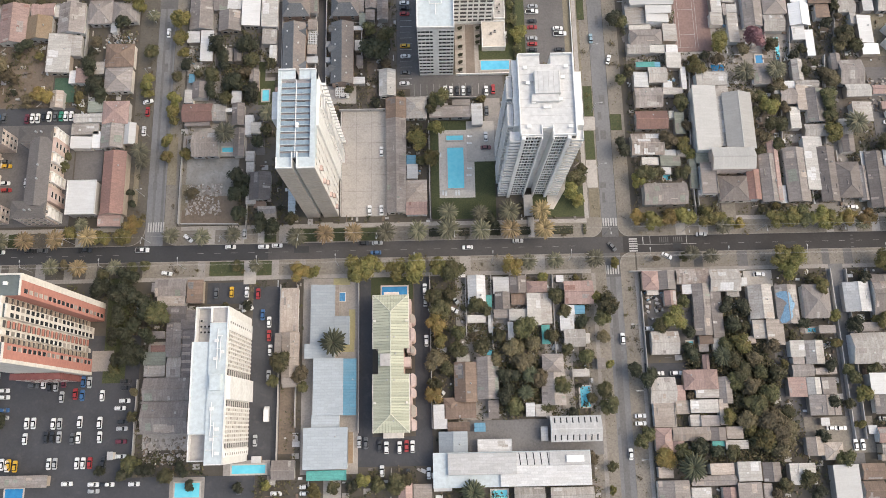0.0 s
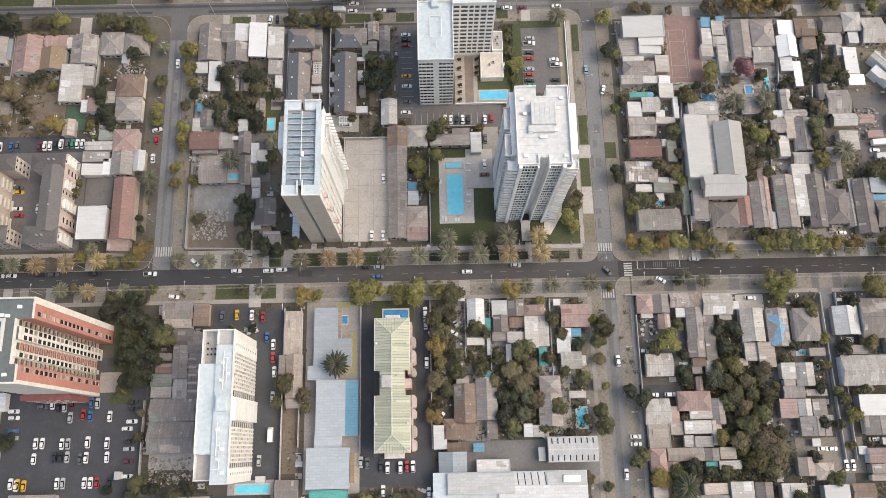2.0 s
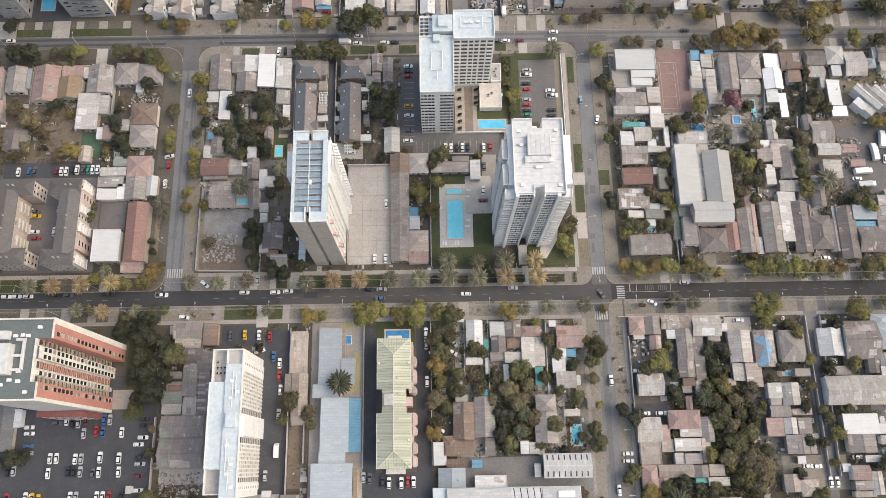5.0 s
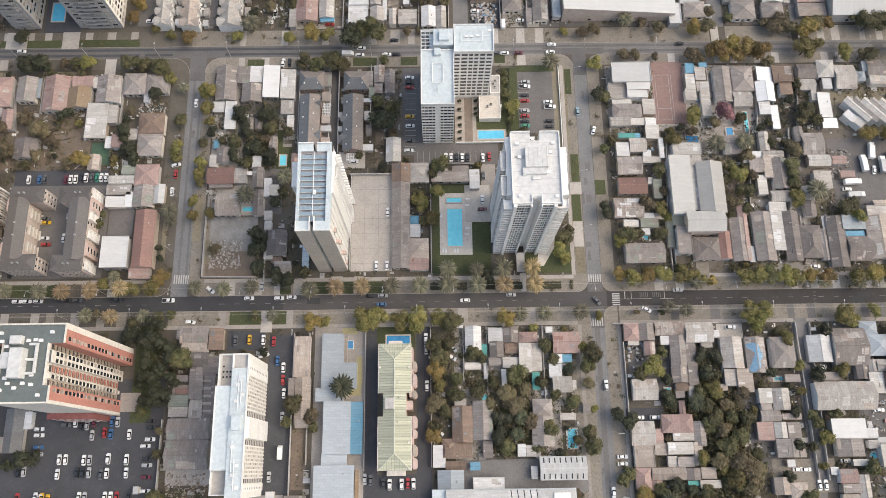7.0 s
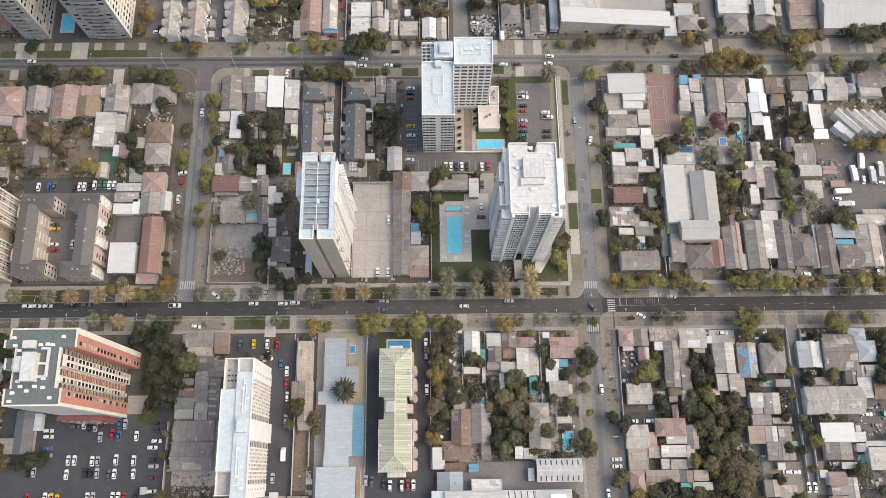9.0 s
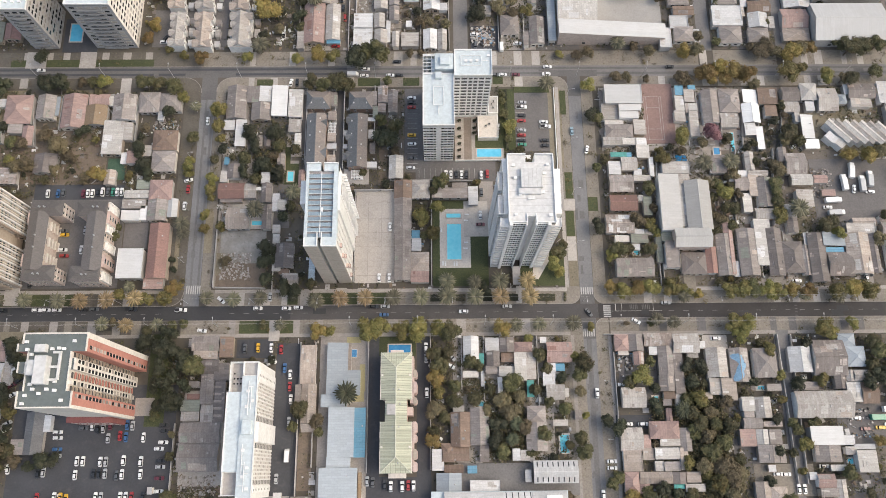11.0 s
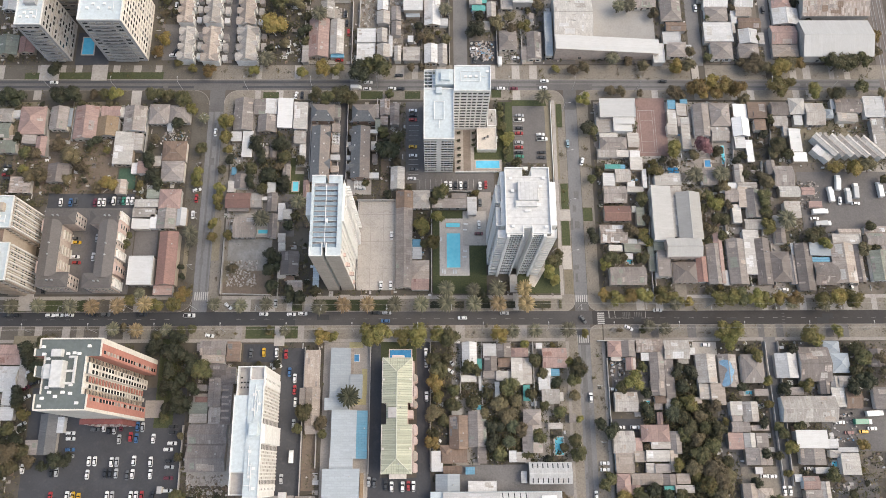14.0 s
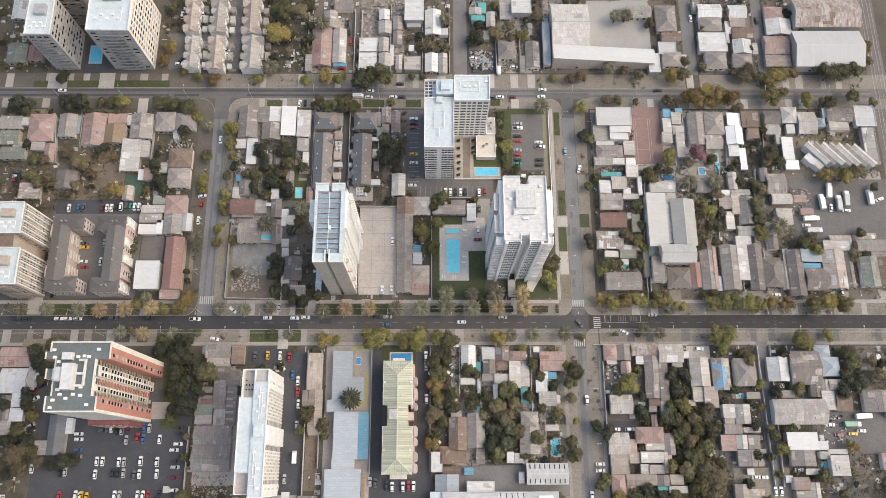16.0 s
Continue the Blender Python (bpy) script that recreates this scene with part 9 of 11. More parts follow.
tree(84.9, 24.6, 3.4, "d")
tree(70.1, 16.6, 3.9, "d")
tree(65.5, 18.3, 3.4, "d")
tree(66.3, -4.4, 2.8, "g")
tree(79.9, -7.9, 3.3, "g")
tree(84.3, -6.6, 3.9, "d")
tree(98.6, 40.9, 3.2, "d")
tree(105.1, 40.2, 3.5, "d")
tree(100.7, 35.0, 3.7, "d")
tree(97.2, 26.9, 3.7, "g")
tree(102.3, 27.3, 4.0, "y")
tree(102.4, 17.7, 4.2, "g")
tree(104.4, 12.7, 3.9, "b")
tree(99.7, 15.0, 3.4, "g")
tree(96.1, 3.0, 3.4, "y")
tree(104.7, 6.5, 4.4, "g")
tree(101.7, 1.6, 3.9, "b")
tree(110.0, 10.9, 3.9, "g")
tree(114.2, 17.6, 3.9, "g")
tree(113.1, 26.4, 3.2, "b")
tree(106.9, 22.3, 3.2, "b")
tree(99.4, 21.8, 4.0, "g")
tree(108.5, 2.0, 5.2, "b")
tree(112.9, -2.4, 4.6, "b")
tree(111.5, -8.0, 3.9, "b")
tree(106.9, -4.5, 3.9, "y")
tree(116.7, 4.2, 3.1, "g")
tree(108.6, 17.7, 3.4, "g")
tree(125.0, 33.9, 2.4, "d")
tree(136.1, 36.2, 2.7, "y")
tree(135.6, 26.9, 2.4, "y")
tree(132.5, 19.5, 2.9, "d")
tree(131.3, 8.2, 3.1, "d")
tree(140.1, 15.4, 3.2, "g")
tree(142.2, 9.7, 3.4, "y")
tree(142.8, 33.7, 3.7, "d")
tree(151.9, 34.7, 3.5, "y")
tree(170.3, 33.6, 4.0, "d")
tree(175.7, 35.8, 4.6, "d")
tree(173.1, 40.6, 4.0, "g")
tree(176.2, 45.4, 4.1, "g")
tree(174.2, 49.7, 3.8, "g")
tree(184.6, 45.5, 3.5, "b")
tree(186.3, 39.8, 3.5, "b")
tree(132.9, 46.9, 3.8, "y")
tree(157.1, -0.8, 3.9, "g")
tree(126.7, -3.5, 2.6, "d")
tree(171.6, 10.8, 2.9, "o")
tree(138.5, 17.7, 2.4, "g")
tree(146.6, 17.7, 2.7, "g")
tree(137.1, 6.4, 2.4, "g")
tree(139.9, -0.3, 2.1, "y")
tree(-163.2, 42.4, 4.5, "d")
tree(-169.3, 49.6, 4.0, "d")
tree(-170.4, 31.6, 3.9, "d")
tree(-162.9, 53.3, 3.2, "g")
tree(-112.3, 48.8, 3.7, "d")
tree(-110.4, 41.3, 3.7, "d")
tree(-111.0, 34.3, 3.4, "d")
tree(-108.4, 26.3, 3.4, "d")
tree(-116.8, 55.7, 3.2, "g")
tree(-99.5, 34.3, 3.2, "d")
tree(-100.2, 26.3, 2.6, "d")
tree(-172.5, 18.5, 3.6, "g")
tree(-168.4, 14.0, 3.6, "d")
tree(-165.5, 9.5, 3.6, "g")
tree(-162.7, 6.2, 3.6, "b")
tree(-173.2, 0.8, 3.6, "d")
tree(126.4, 173.0, 4.2, "o")
tree(122.1, 168.2, 3.9, "o")
tree(129.0, 167.7, 4.2, "o")
tree(149.0, 184.3, 4.2, "b")
tree(152.9, 180.3, 3.6, "b")
tree(169.3, 182.5, 3.6, "o")
tree(162.5, 172.7, 3.9, "y")
tree(182.3, 184.1, 4.5, "g")

tree(71.7, 72.6, 3.6, "o")
tree(76.1, 71.1, 4.2, "y")
tree(81.3, 71.8, 4.4, "o")
tree(86.9, 71.3, 4.6, "y")
tree(96.0, 71.6, 4.4, "y")
tree(100.8, 70.4, 4.0, "y")
tree(106.4, 69.7, 2.6, "o")
tree(119.6, 71.4, 4.2, "y")
tree(124.1, 70.7, 4.6, "y")
tree(129.4, 71.3, 4.6, "g")
tree(134.7, 70.8, 4.6, "y")
tree(139.2, 70.5, 4.0, "y")
tree(145.1, 70.5, 3.8, "o")
tree(151.1, 69.9, 4.0, "o")
tree(163.6, 70.3, 4.4, "y")
tree(170.5, 70.9, 4.6, "o")
tree(176.0, 70.2, 4.6, "y")
tree(119.0, 56.6, 4.6, "y")
tree(125.1, 55.8, 4.9, "y")
tree(121.8, 52.7, 4.4, "y")
tree(155.0, 55.7, 4.8, "y")
tree(158.7, 53.5, 3.4, "y")
tree(168.2, 57.2, 3.4, "y")
tree(76.8, 57.7, 1.5, "b")
tree(86.2, 58.0, 1.8, "g")

# ---- palms ----
palm(10.1, -19.0, 4.0, "shade")
palm(81.4, -12.7, 4.4, "shade")
palm(-78.2, 184.0, 3.9)
palm(-105.0, 155.0, 2.5)
palm(-177.5, 68.2, 3.3)
palm(-166.3, 68.4, 3.3)
palm(-152.8, 67.9, 3.3)
palm(-143.9, 67.8, 3.5, "dry")
palm(-133.2, 68.1, 3.5, "dry")
palm(-122.0, 68.8, 3.5, "dry")
palm(-125.3, 73.9, 2.5)
palm(-93.2, 68.9, 3.0)
palm(-82.3, 68.2, 3.0)
palm(-71.4, 68.9, 3.0)
palm(-105.9, 100.4, 3.4)
palm(-105.3, 96.6, 2.8)
palm(-75.7, 106.4, 3.9)
palm(-134.3, 58.5, 3.0)
palm(-124.6, 57.9, 3.2, "dry")
palm(-63.3, 57.6, 2.5)
palm(40.8, 57.3, 3.0)
palm(54.5, 57.6, 3.3)
palm(88.6, 59.0, 2.8)
palm(95.2, 57.7, 2.8)
palm(31.7, 57.1, 2.8)
palm(-112.3, 58.1, 2.8)
palm(-49.0, 67.2, 3.5)
palm(-39.2, 68.2, 3.5, "dry")
palm(-29.1, 68.4, 3.5, "dry")
palm(-17.9, 68.4, 3.5)
palm(-6.6, 68.6, 3.5)
palm(4.0, 68.7, 4.0)
palm(4.1, 75.1, 3.6)
palm(15.4, 68.6, 3.6)
palm(15.3, 74.8, 3.1)
palm(25.8, 68.6, 3.6, "dry")
palm(25.5, 75.0, 3.8)
palm(37.4, 68.5, 3.8, "dry")
palm(36.7, 75.0, 3.6, "dry")
palm(-60.3, 114.1, 3.4)
palm(-54.8, 207.7, 4.0)
palm(4.2, 210.4, 3.4)
palm(48.6, 164.6, 3.6)
palm(86.6, 212.5, 3.4)
palm(91.6, 212.8, 3.4)
palm(81.6, 184.7, 3.4)
palm(113.9, 126.4, 3.8)
palm(125.4, 126.9, 3.8)
palm(151.7, 105.4, 4.2)
palm(100.3, 68.3, 2.8)
palm(149.8, 68.7, 2.8)
palm(163.2, 68.1, 3.1)
palm(-35.6, 30.2, 4.4, "shade")
palm(30.5, 18.3, 2.8, "shade")
palm(28.7, 12.5, 2.6, "shade")
palm(95.4, 23.1, 3.2, "shade")

# ---- vehicles ----
car(-144.4, -8.0, 90, "w")
car(-141.8, -8.1, 90, "y")
car(-124.0, -14.0, 0, "w")
car(-115.2, -14.4, 0, "w")
car(-115.0, -16.5, 0, "s")
car(-111.3, -14.5, 0, "k")
car(-110.2, -14.5, 0, "w")
car(-101.8, -14.5, 0, "w")
car(-67.2, -16.8, 90, "g")
car(-54.8, -18.5, 0, "w")
car(-45.2, -16.6, 0, "w")
car(-45.1, -18.7, 0, "w")
car(-19.8, -12.1, 90, "w")
car(-11.2, -13.3, 90, "k")
car(-4.3, -13.1, 90, "w")
car(-27.4, -2.6, 90, "s")
car(-66.9, 49.1, 90, "w")
car(-62.9, 48.4, 90, "r")
car(-65.7, 44.5, -60, "w")
car(-61.1, 41.0, 90, "b")
car(-58.8, 38.4, 90, "w")
car(-58.7, 33.7, 90, "r")
car(-58.1, 28.7, 90, "w")
car(-58.4, 20.0, 90, "s")
car(-58.6, 7.2, 90, "w", "van")
car(-62.3, -1.4, 90, "s")
car(-77.5, 48.9, 90, "g")
car(-72.2, 49.2, 90, "y")
car(-134.9, 19.1, 90, "w")
car(-132.7, 17.9, 90, "k")
car(-130.6, 18.1, 90, "s")
car(-128.0, 19.3, 90, "m")
car(-128.3, 14.3, 90, "s")
car(-123.8, 15.2, 90, "r")
car(-121.4, 14.7, 90, "b")
car(-121.4, 19.3, 90, "b")
car(-119.3, 19.0, 90, "s")
car(-114.6, 14.5, 90, "w")
car(-107.0, 19.2, 0, "k")
car(-106.7, 16.9, 0, "k")
car(-106.8, 12.6, 0, "w")
car(-108.2, 10.2, 0, "w")
car(-107.1, 5.7, 0, "k")
car(-107.1, 3.4, 0, "s")
car(-107.1, -0.8, 0, "m")
car(-106.9, -5.6, 0, "w")
car(-138.3, 18.2, 0, "g")
car(-148.1, 16.8, 0, "w")
car(-147.8, 14.6, 0, "w")
car(-147.5, 10.3, 0, "b")
car(-147.4, 7.8, 0, "s")
car(-139.3, 5.8, 90, "w")
car(-137.0, 5.8, 90, "w")
car(-139.4, 0.7, 90, "w")
car(-130.3, 5.5, 90, "w")
car(-128.2, 5.5, 90, "s")
car(-132.3, 1.1, 90, "k")
car(-130.3, 1.1, 90, "k")
car(-128.0, 1.1, 90, "s")
car(-121.4, 5.9, 90, "w", "suv")
car(-123.5, 0.4, 90, "g")
car(-121.5, 0.8, 90, "w")
car(-114.7, 5.5, 90, "w", "suv")
car(-114.4, 0.8, 90, "w")
car(-165.4, 3.0, 90, "w")
car(-153.7, 1.4, 90, "k")
car(-151.7, 1.8, 90, "s")
car(-152.9, -7.6, 90, "r")
car(-146.3, -7.4, 90, "w")
car(-144.0, -7.6, 90, "y")
car(-130.6, -7.5, 90, "w")
car(-128.6, -7.5, 90, "s")
car(-121.3, -7.5, 90, "w")
car(-119.2, -7.5, 90, "w")
car(-117.0, -7.5, 90, "r")
car(-112.6, -7.5, 90, "k")
car(-169.9, 3.0, 90, "k")
car(-168.5, 40.1, 32, "w", "truck")
car(-168.7, 34.9, 30, "m")
car(-166.1, 36.8, 30, "k")
car(-168.1, 31.1, 30, "w")
car(-168.2, 20.3, 28, "s")
car(-168.1, 18.0, 28, "w")
car(-165.5, 115.8, 90, "w")
car(-161.2, 115.8, 90, "b")
car(-158.9, 116.1, 90, "g")
car(-150.5, 115.6, 90, "m")
car(-148.5, 115.8, 90, "w")
car(-146.5, 115.8, 90, "w")
car(-144.3, 116.4, 90, "k")
car(-142.3, 116.4, 90, "w", "suv")
car(-140.0, 116.4, 90, "g")
car(-138.0, 116.4, 90, "t")
car(-136.2, 116.4, 90, "w")
car(-134.2, 116.4, 90, "w")
car(-191.4, 133.0, 0, "k")
car(-191.3, 131.1, 0, "w")
car(-191.5, 128.9, 0, "r")
car(-190.5, 127.0, 0, "k")
car(-106.2, 121.5, 15, "w")
car(-106.1, 117.5, 90, "r")
car(-107.0, 109.9, 90, "w")
car(-100.2, 149.4, 90, "w")
car(-156.0, 97.3, 0, "y")
car(-156.5, 99.1, 0, "g")
car(-155.9, 90.8, 0, "w")
car(-155.1, 88.2, 0, "r")
car(-147.5, 99.3, 90, "s")
car(-148.2, 90.8, 90, "w")
car(-167.5, 76.2, 90, "k")
car(-180.9, 65.2, 0, "k")
car(-176.8, 65.2, 0, "k")
car(-163.2, 65.2, 0, "w")
car(-159.4, 65.2, 0, "w")
car(-155.0, 65.2, 0, "w")
car(-144.6, 65.4, 0, "k")
car(-139.8, 65.4, 0, "g")
car(-124.7, 65.4, 0, "k", "pickup")
car(-104.5, 64.9, 0, "w", "pickup")
car(-88.5, 68.9, -40, "w")
car(-68.5, 70.1, 90, "s")
car(-73.3, 65.4, 0, "w")
car(-61.6, 65.3, 0, "w")
car(-56.8, 65.6, 0, "w")
car(-26.0, 65.8, 0, "k")
car(-21.3, 65.8, 0, "s")
car(-21.8, 62.3, 180, "b")
car(10.7, 63.5, 180, "w")
car(28.6, 65.5, 0, "s")
car(61.9, 62.7, -52, "g")
car(-19.7, 100.1, 90, "w")
car(-24.0, 77.9, 90, "w")
car(-19.8, 77.9, 90, "w")
car(18.5, 105.1, 90, "w")
car(19.2, 115.3, 90, "g")
car(18.4, 100.9, 0, "m")
car(4.1, 123.5, 90, "w", "suv")
car(6.2, 123.5, 90, "w")
car(8.5, 123.5, 90, "k")
car(10.8, 123.5, 90, "w")
car(12.9, 123.5, 90, "k")
car(19.3, 123.3, 90, "w")
car(21.9, 123.8, 90, "r")
car(-10.8, 160.2, 0, "w")
car(-10.8, 157.9, 0, "k")
car(-10.8, 155.6, 0, "r")
car(-10.7, 142.2, 0, "y")
car(-10.6, 137.9, 0, "w")
car(-10.6, 131.2, 0, "g")
car(-11.1, 126.8, 0, "w")
car(38.2, 157.7, 0, "s")
car(37.8, 155.4, 0, "w", "pickup")
car(37.7, 151.3, 0, "k")
car(37.6, 148.8, 0, "r")
car(37.5, 144.2, 0, "s")
car(37.4, 141.9, 0, "r")
car(37.3, 139.4, 0, "k")
car(37.5, 137.4, 0, "t")
car(47.3, 148.2, 0, "w")
car(48.0, 145.9, 0, "w", "pickup")
car(47.5, 139.4, 0, "k")
car(47.4, 136.9, 0, "k")
car(-33.6, 122.1, 0, "w")
car(-176.6, 174.6, 0, "w")
car(-31.5, 174.6, 0, "w")
car(-37.1, 171.9, 0, "w", "van")
car(-32.0, 171.3, 0, "w")
car(-17.4, 178.2, 0, "k")
car(-16.5, 171.4, 0, "k")
car(-20.5, 171.4, 0, "w")
car(-64.6, 168.0, 80, "w")
car(-61.9, 168.0, 90, "k")
car(50.3, 175.4, 0, "w")
car(49.6, 171.8, 180, "w")
car(30.0, 171.5, 0, "w")
car(35.9, 171.5, 0, "m")
car(59.5, 143.7, 90, "c")
car(26.5, 171.5, 0, "g")
car(105.5, 175.2, 0, "k")
car(-69.1, 192.6, 90, "w", "pickup")
car(-42.4, 206.0, 90, "k")
car(-41.4, 201.0, 90, "r")
car(-43.1, 211.0, 90, "k")
car(-45.3, 186.3, 0, "r")
car(-122.4, 190.6, 60, "k")
car(-123.0, 188.8, 0, "w")
car(-101.2, 196.2, 0, "w")
car(-100.3, 194.0, 0, "w")
car(-113.8, 216.7, 90, "w")
car(-123.9, 215.4, 90, "w", "suv")
car(29.8, 185.6, 90, "w", "van")
car(17.7, 192.2, 0, "w")
car(18.2, 186.7, 80, "g")
car(37.2, 187.4, 0, "w")
car(17.3, 218.1, 90, "k")
car(65.6, 134.9, 75, "w")
car(124.6, 214.4, 90, "w")
car(157.1, 213.5, 90, "k")
car(175.1, 118.7, 92, "w", "truck")
car(179.1, 124.2, 82, "w", "truck")
car(179.4, 115.9, 80, "w")
car(182.8, 118.1, 88, "s", "truck")
car(186.5, 120.3, 85, "s", "truck")
car(186.2, 114.6, 0, "w")
car(197.5, 120.9, 92, "w", "truck")
car(202.3, 120.1, 20, "w")
car(169.3, 110.5, 3, "w", "truck")
car(166.9, 107.6, 0, "w")
car(169.8, 104.9, 3, "s", "truck")
car(178.3, 76.7, 90, "w")
car(149.2, 75.4, 0, "w")
car(-4.7, 48.8, 90, "w", "suv")
car(-4.6, 44.5, 90, "s")
car(-4.4, 30.8, 90, "w", "suv")
car(5.7, 45.0, -50, "s")
car(5.2, 41.4, -30, "w")
car(-2.0, 42.3, 40, "w")
car(0.1, 12.1, 45, "w")
car(-25.2, -3.0, 90, "g")
car(-20.6, -4.1, 90, "k")
car(-18.3, -4.6, 90, "w", "suv")
car(-13.9, -4.6, 90, "w", "suv")
car(-11.6, -4.2, 90, "r")
car(-9.6, -4.4, 90, "w", "suv")
car(-95.3, 56.3, -8, "w")
car(67.3, 4.0, 0, "w")
car(67.2, 1.5, 0, "w")
car(63.2, 30.1, 90, "w", "suv")
car(63.1, -8.4, 90, "w")
car(74.6, 18.0, 0, "w")
car(80.5, 18.0, 0, "w", "suv")
car(112.7, 51.6, 0, "w", "suv")
car(149.5, 49.8, 60, "g")
car(149.3, 1.5, 0, "s")
car(131.2, -1.3, 0, "w")
car(134.2, -1.4, 0, "w")
car(138.4, -6.9, 90, "w")
car(140.7, -6.9, 90, "w")
car(72.5, 33.4, 0, "w")
car(179.0, 23.1, 3, "w", "truck")
car(173.7, 19.8, 0, "t", "truck")
car(177.5, 17.1, 0, "w")
car(173.8, 15.9, 0, "y")
car(164.8, 19.6, 0, "w")
car(167.8, 15.5, 0, "m")
car(93.9, 66.6, 0, "s")
car(81.0, 59.0, -30, "w")

# ---- school, factory, sports court and other larger roofs ----
for x, y, w, d, h, tone in ((-39.6, 40.1, 8.2, 20.6, 4.0, "s"), (-33.1, 34.6, 5.2, 9.8, 3.8, "s"), (-40.6, 27.6, 10.2, 4.9, 3.6, "s"), (-37.5, 15.7, 10.0, 18.9, 4.2, "s"), (-38.3, 4.3, 9.2, 4.4, 3.7, "s"), (-38.1, -4.3, 14.5, 13.4, 4.4, "s"), (-30.4, 15.6, 4.4, 18.8, 3.0, "l")):
    house(x, y, w, d, h, "s", tone, wall=WHITE)
for k in range(7):
    house(174.6 + k * 3.5, 141.2 - k * 0.25, 3.3, 13.2, 5.2 + 0.07 * k, "v", "g" if k % 2 else "i", turn=42, wall=WHITE)
house(171.4, 138.6, 3.6, 5.0, 4.2, "f", "w", turn=42, wall=WHITE)
house(174.8, 136.2, 3.6, 5.0, 4.0, "f", "i", turn=42, wall=WHITE)
for x, y, w, d, side in ((-115.8, 192.5, 7.4, 16.6, 0), (-104.4, 192.1, 8.4, 17.4, 1), (-87.6, 192.2, 10.2, 17.4, 0), (-117.3, 212.3, 7.6, 17.4, 1), (-104.6, 212.1, 8.4, 17.9, 0), (-88.9, 211.8, 9.0, 18.7, 1), (-116.6, 232.0, 7.6, 17.0, 0), (-104.6, 232.2, 8.4, 17.0, 1), (-88.9, 232.2, 9.0, 17.0, 0)):
    terrace(x, y, w, d, 5.0, "o" if side else "g", ((0.11, 0, 1.0, 2.1), (0.40, -1, 1.0, 1.7), (0.52, 1, 0.95, 1.6), (0.66, -1, 0.9, 1.6), (0.90, 0, 1.0, 2.0)), "row of small two-storey houses under stepped pale cross-gable roofs")
    for k in range(3):
        house(x + w / 2 + 1.7, y - d / 2 + 3.0 + k * 5.6, 2.4, 3.0 + (k % 2), 2.4, "f", "wgt"[k])


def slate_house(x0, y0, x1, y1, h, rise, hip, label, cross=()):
    """A two-storey house with light painted into its shingles: west and south slopes shaded grey, the others sunlit
    brown; hip: the ridge runs east and west between hips, else a gable runs north and south.
    """
    x, y = (x0 + x1) / 2, (y0 + y1) / 2
    w, d = (x1 - x0) / 2, (y1 - y0) / 2
    ob = thing("row_house", x, y, label=label, category="house")
    TAKEN.append((x0, y0, x1, y1))
    bw = Build().box(-w + 0.35, -d + 0.35, -0.1, w - 0.35, d - 0.35, h)
    t = h + rise
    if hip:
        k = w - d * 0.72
        slopes = ((SHINGLE_SHADE, [(-w, -d, h), (w, -d, h), (k, 0, t), (-k, 0, t)]), (SHINGLE_SHADE, [(-w, d, h), (-w, -d, h), (-k, 0, t)]), (SHINGLE_SUN, [(w, d, h), (-w, d, h), (-k, 0, t), (k, 0, t)]), (SHINGLE_SUN, [(w, -d, h), (w, d, h), (k, 0, t)]))
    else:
        slopes = ((SHINGLE_SHADE, [(-w, d, h), (-w, -d, h), (0, -d, t), (0, d, t)]), (SHINGLE_SUN, [(w, -d, h), (w, d, h), (0, d, t), (0, -d, t)]))
        for e in (-1, 1):
            bw.face([(-w + 0.35, e * (d - 0.35), h), (w - 0.35, e * (d - 0.35), h), (0, e * (d - 0.35), t - 0.1)][::-e])
    wl = part("wall", bw.mesh("wall", ROW_WALL), ob)
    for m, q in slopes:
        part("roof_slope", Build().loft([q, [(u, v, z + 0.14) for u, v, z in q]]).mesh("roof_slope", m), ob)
    cap = Build().box(-k, -0.14, t + 0.08, k, 0.14, t + 0.22) if hip else Build().box(-0.14, -d - 0.03, t + 0.08, 0.14, d + 0.03, t + 0.22)
    part("ridge_cap", cap.mesh("ridge_cap", SHINGLE_SHADE), ob)
    for q, side, reach, half in cross:
        yy = -d + q * 2 * d
        a, c = (-w - reach, -w * 0.35) if side < 0 else (w * 0.35, w + reach)
        bc = Build()
        gable(bc, a, yy - half, c, yy + half, h - 0.1, rise * 0.62, True)
        part("cross_gable", bc.mesh("cross_gable", SHINGLE_SHADE), ob)
        part("bay", Build().box(a + 0.25, yy - half + 0.25, -0.1, c, yy + half - 0.25, h - 0.12).mesh("bay", ROW_WALL), ob)
    vent = Build().box(-0.22, -0.3, -0.3, 0.22, 0.3, 0.2).mesh("roof_vent", ROOFWHITE)
    if hip:
        for u in (-0.55, 0.5):
            part("roof_vent", vent, ob, (w * u, -d * 0.42, h + rise * 0.62))
    else:
        for u in (0.1, 0.36, 0.62, 0.86):
            part("roof_vent", vent, ob, (-w * 0.6, -d + u * 2 * d, h + rise * 0.45))
            part("roof_vent", vent, ob, (w * 0.4, -d + (u + 0.05) * 2 * d, h + rise * 0.65))
    for q in (-0.5, 0.5):
        part("window", window_mesh(1.1, 1.1), wl, (w * q, -d + 0.35, 1.0))
        part("window", window_mesh(1.1, 1.1), wl, (w * q, -d + 0.35, h - 1.6))


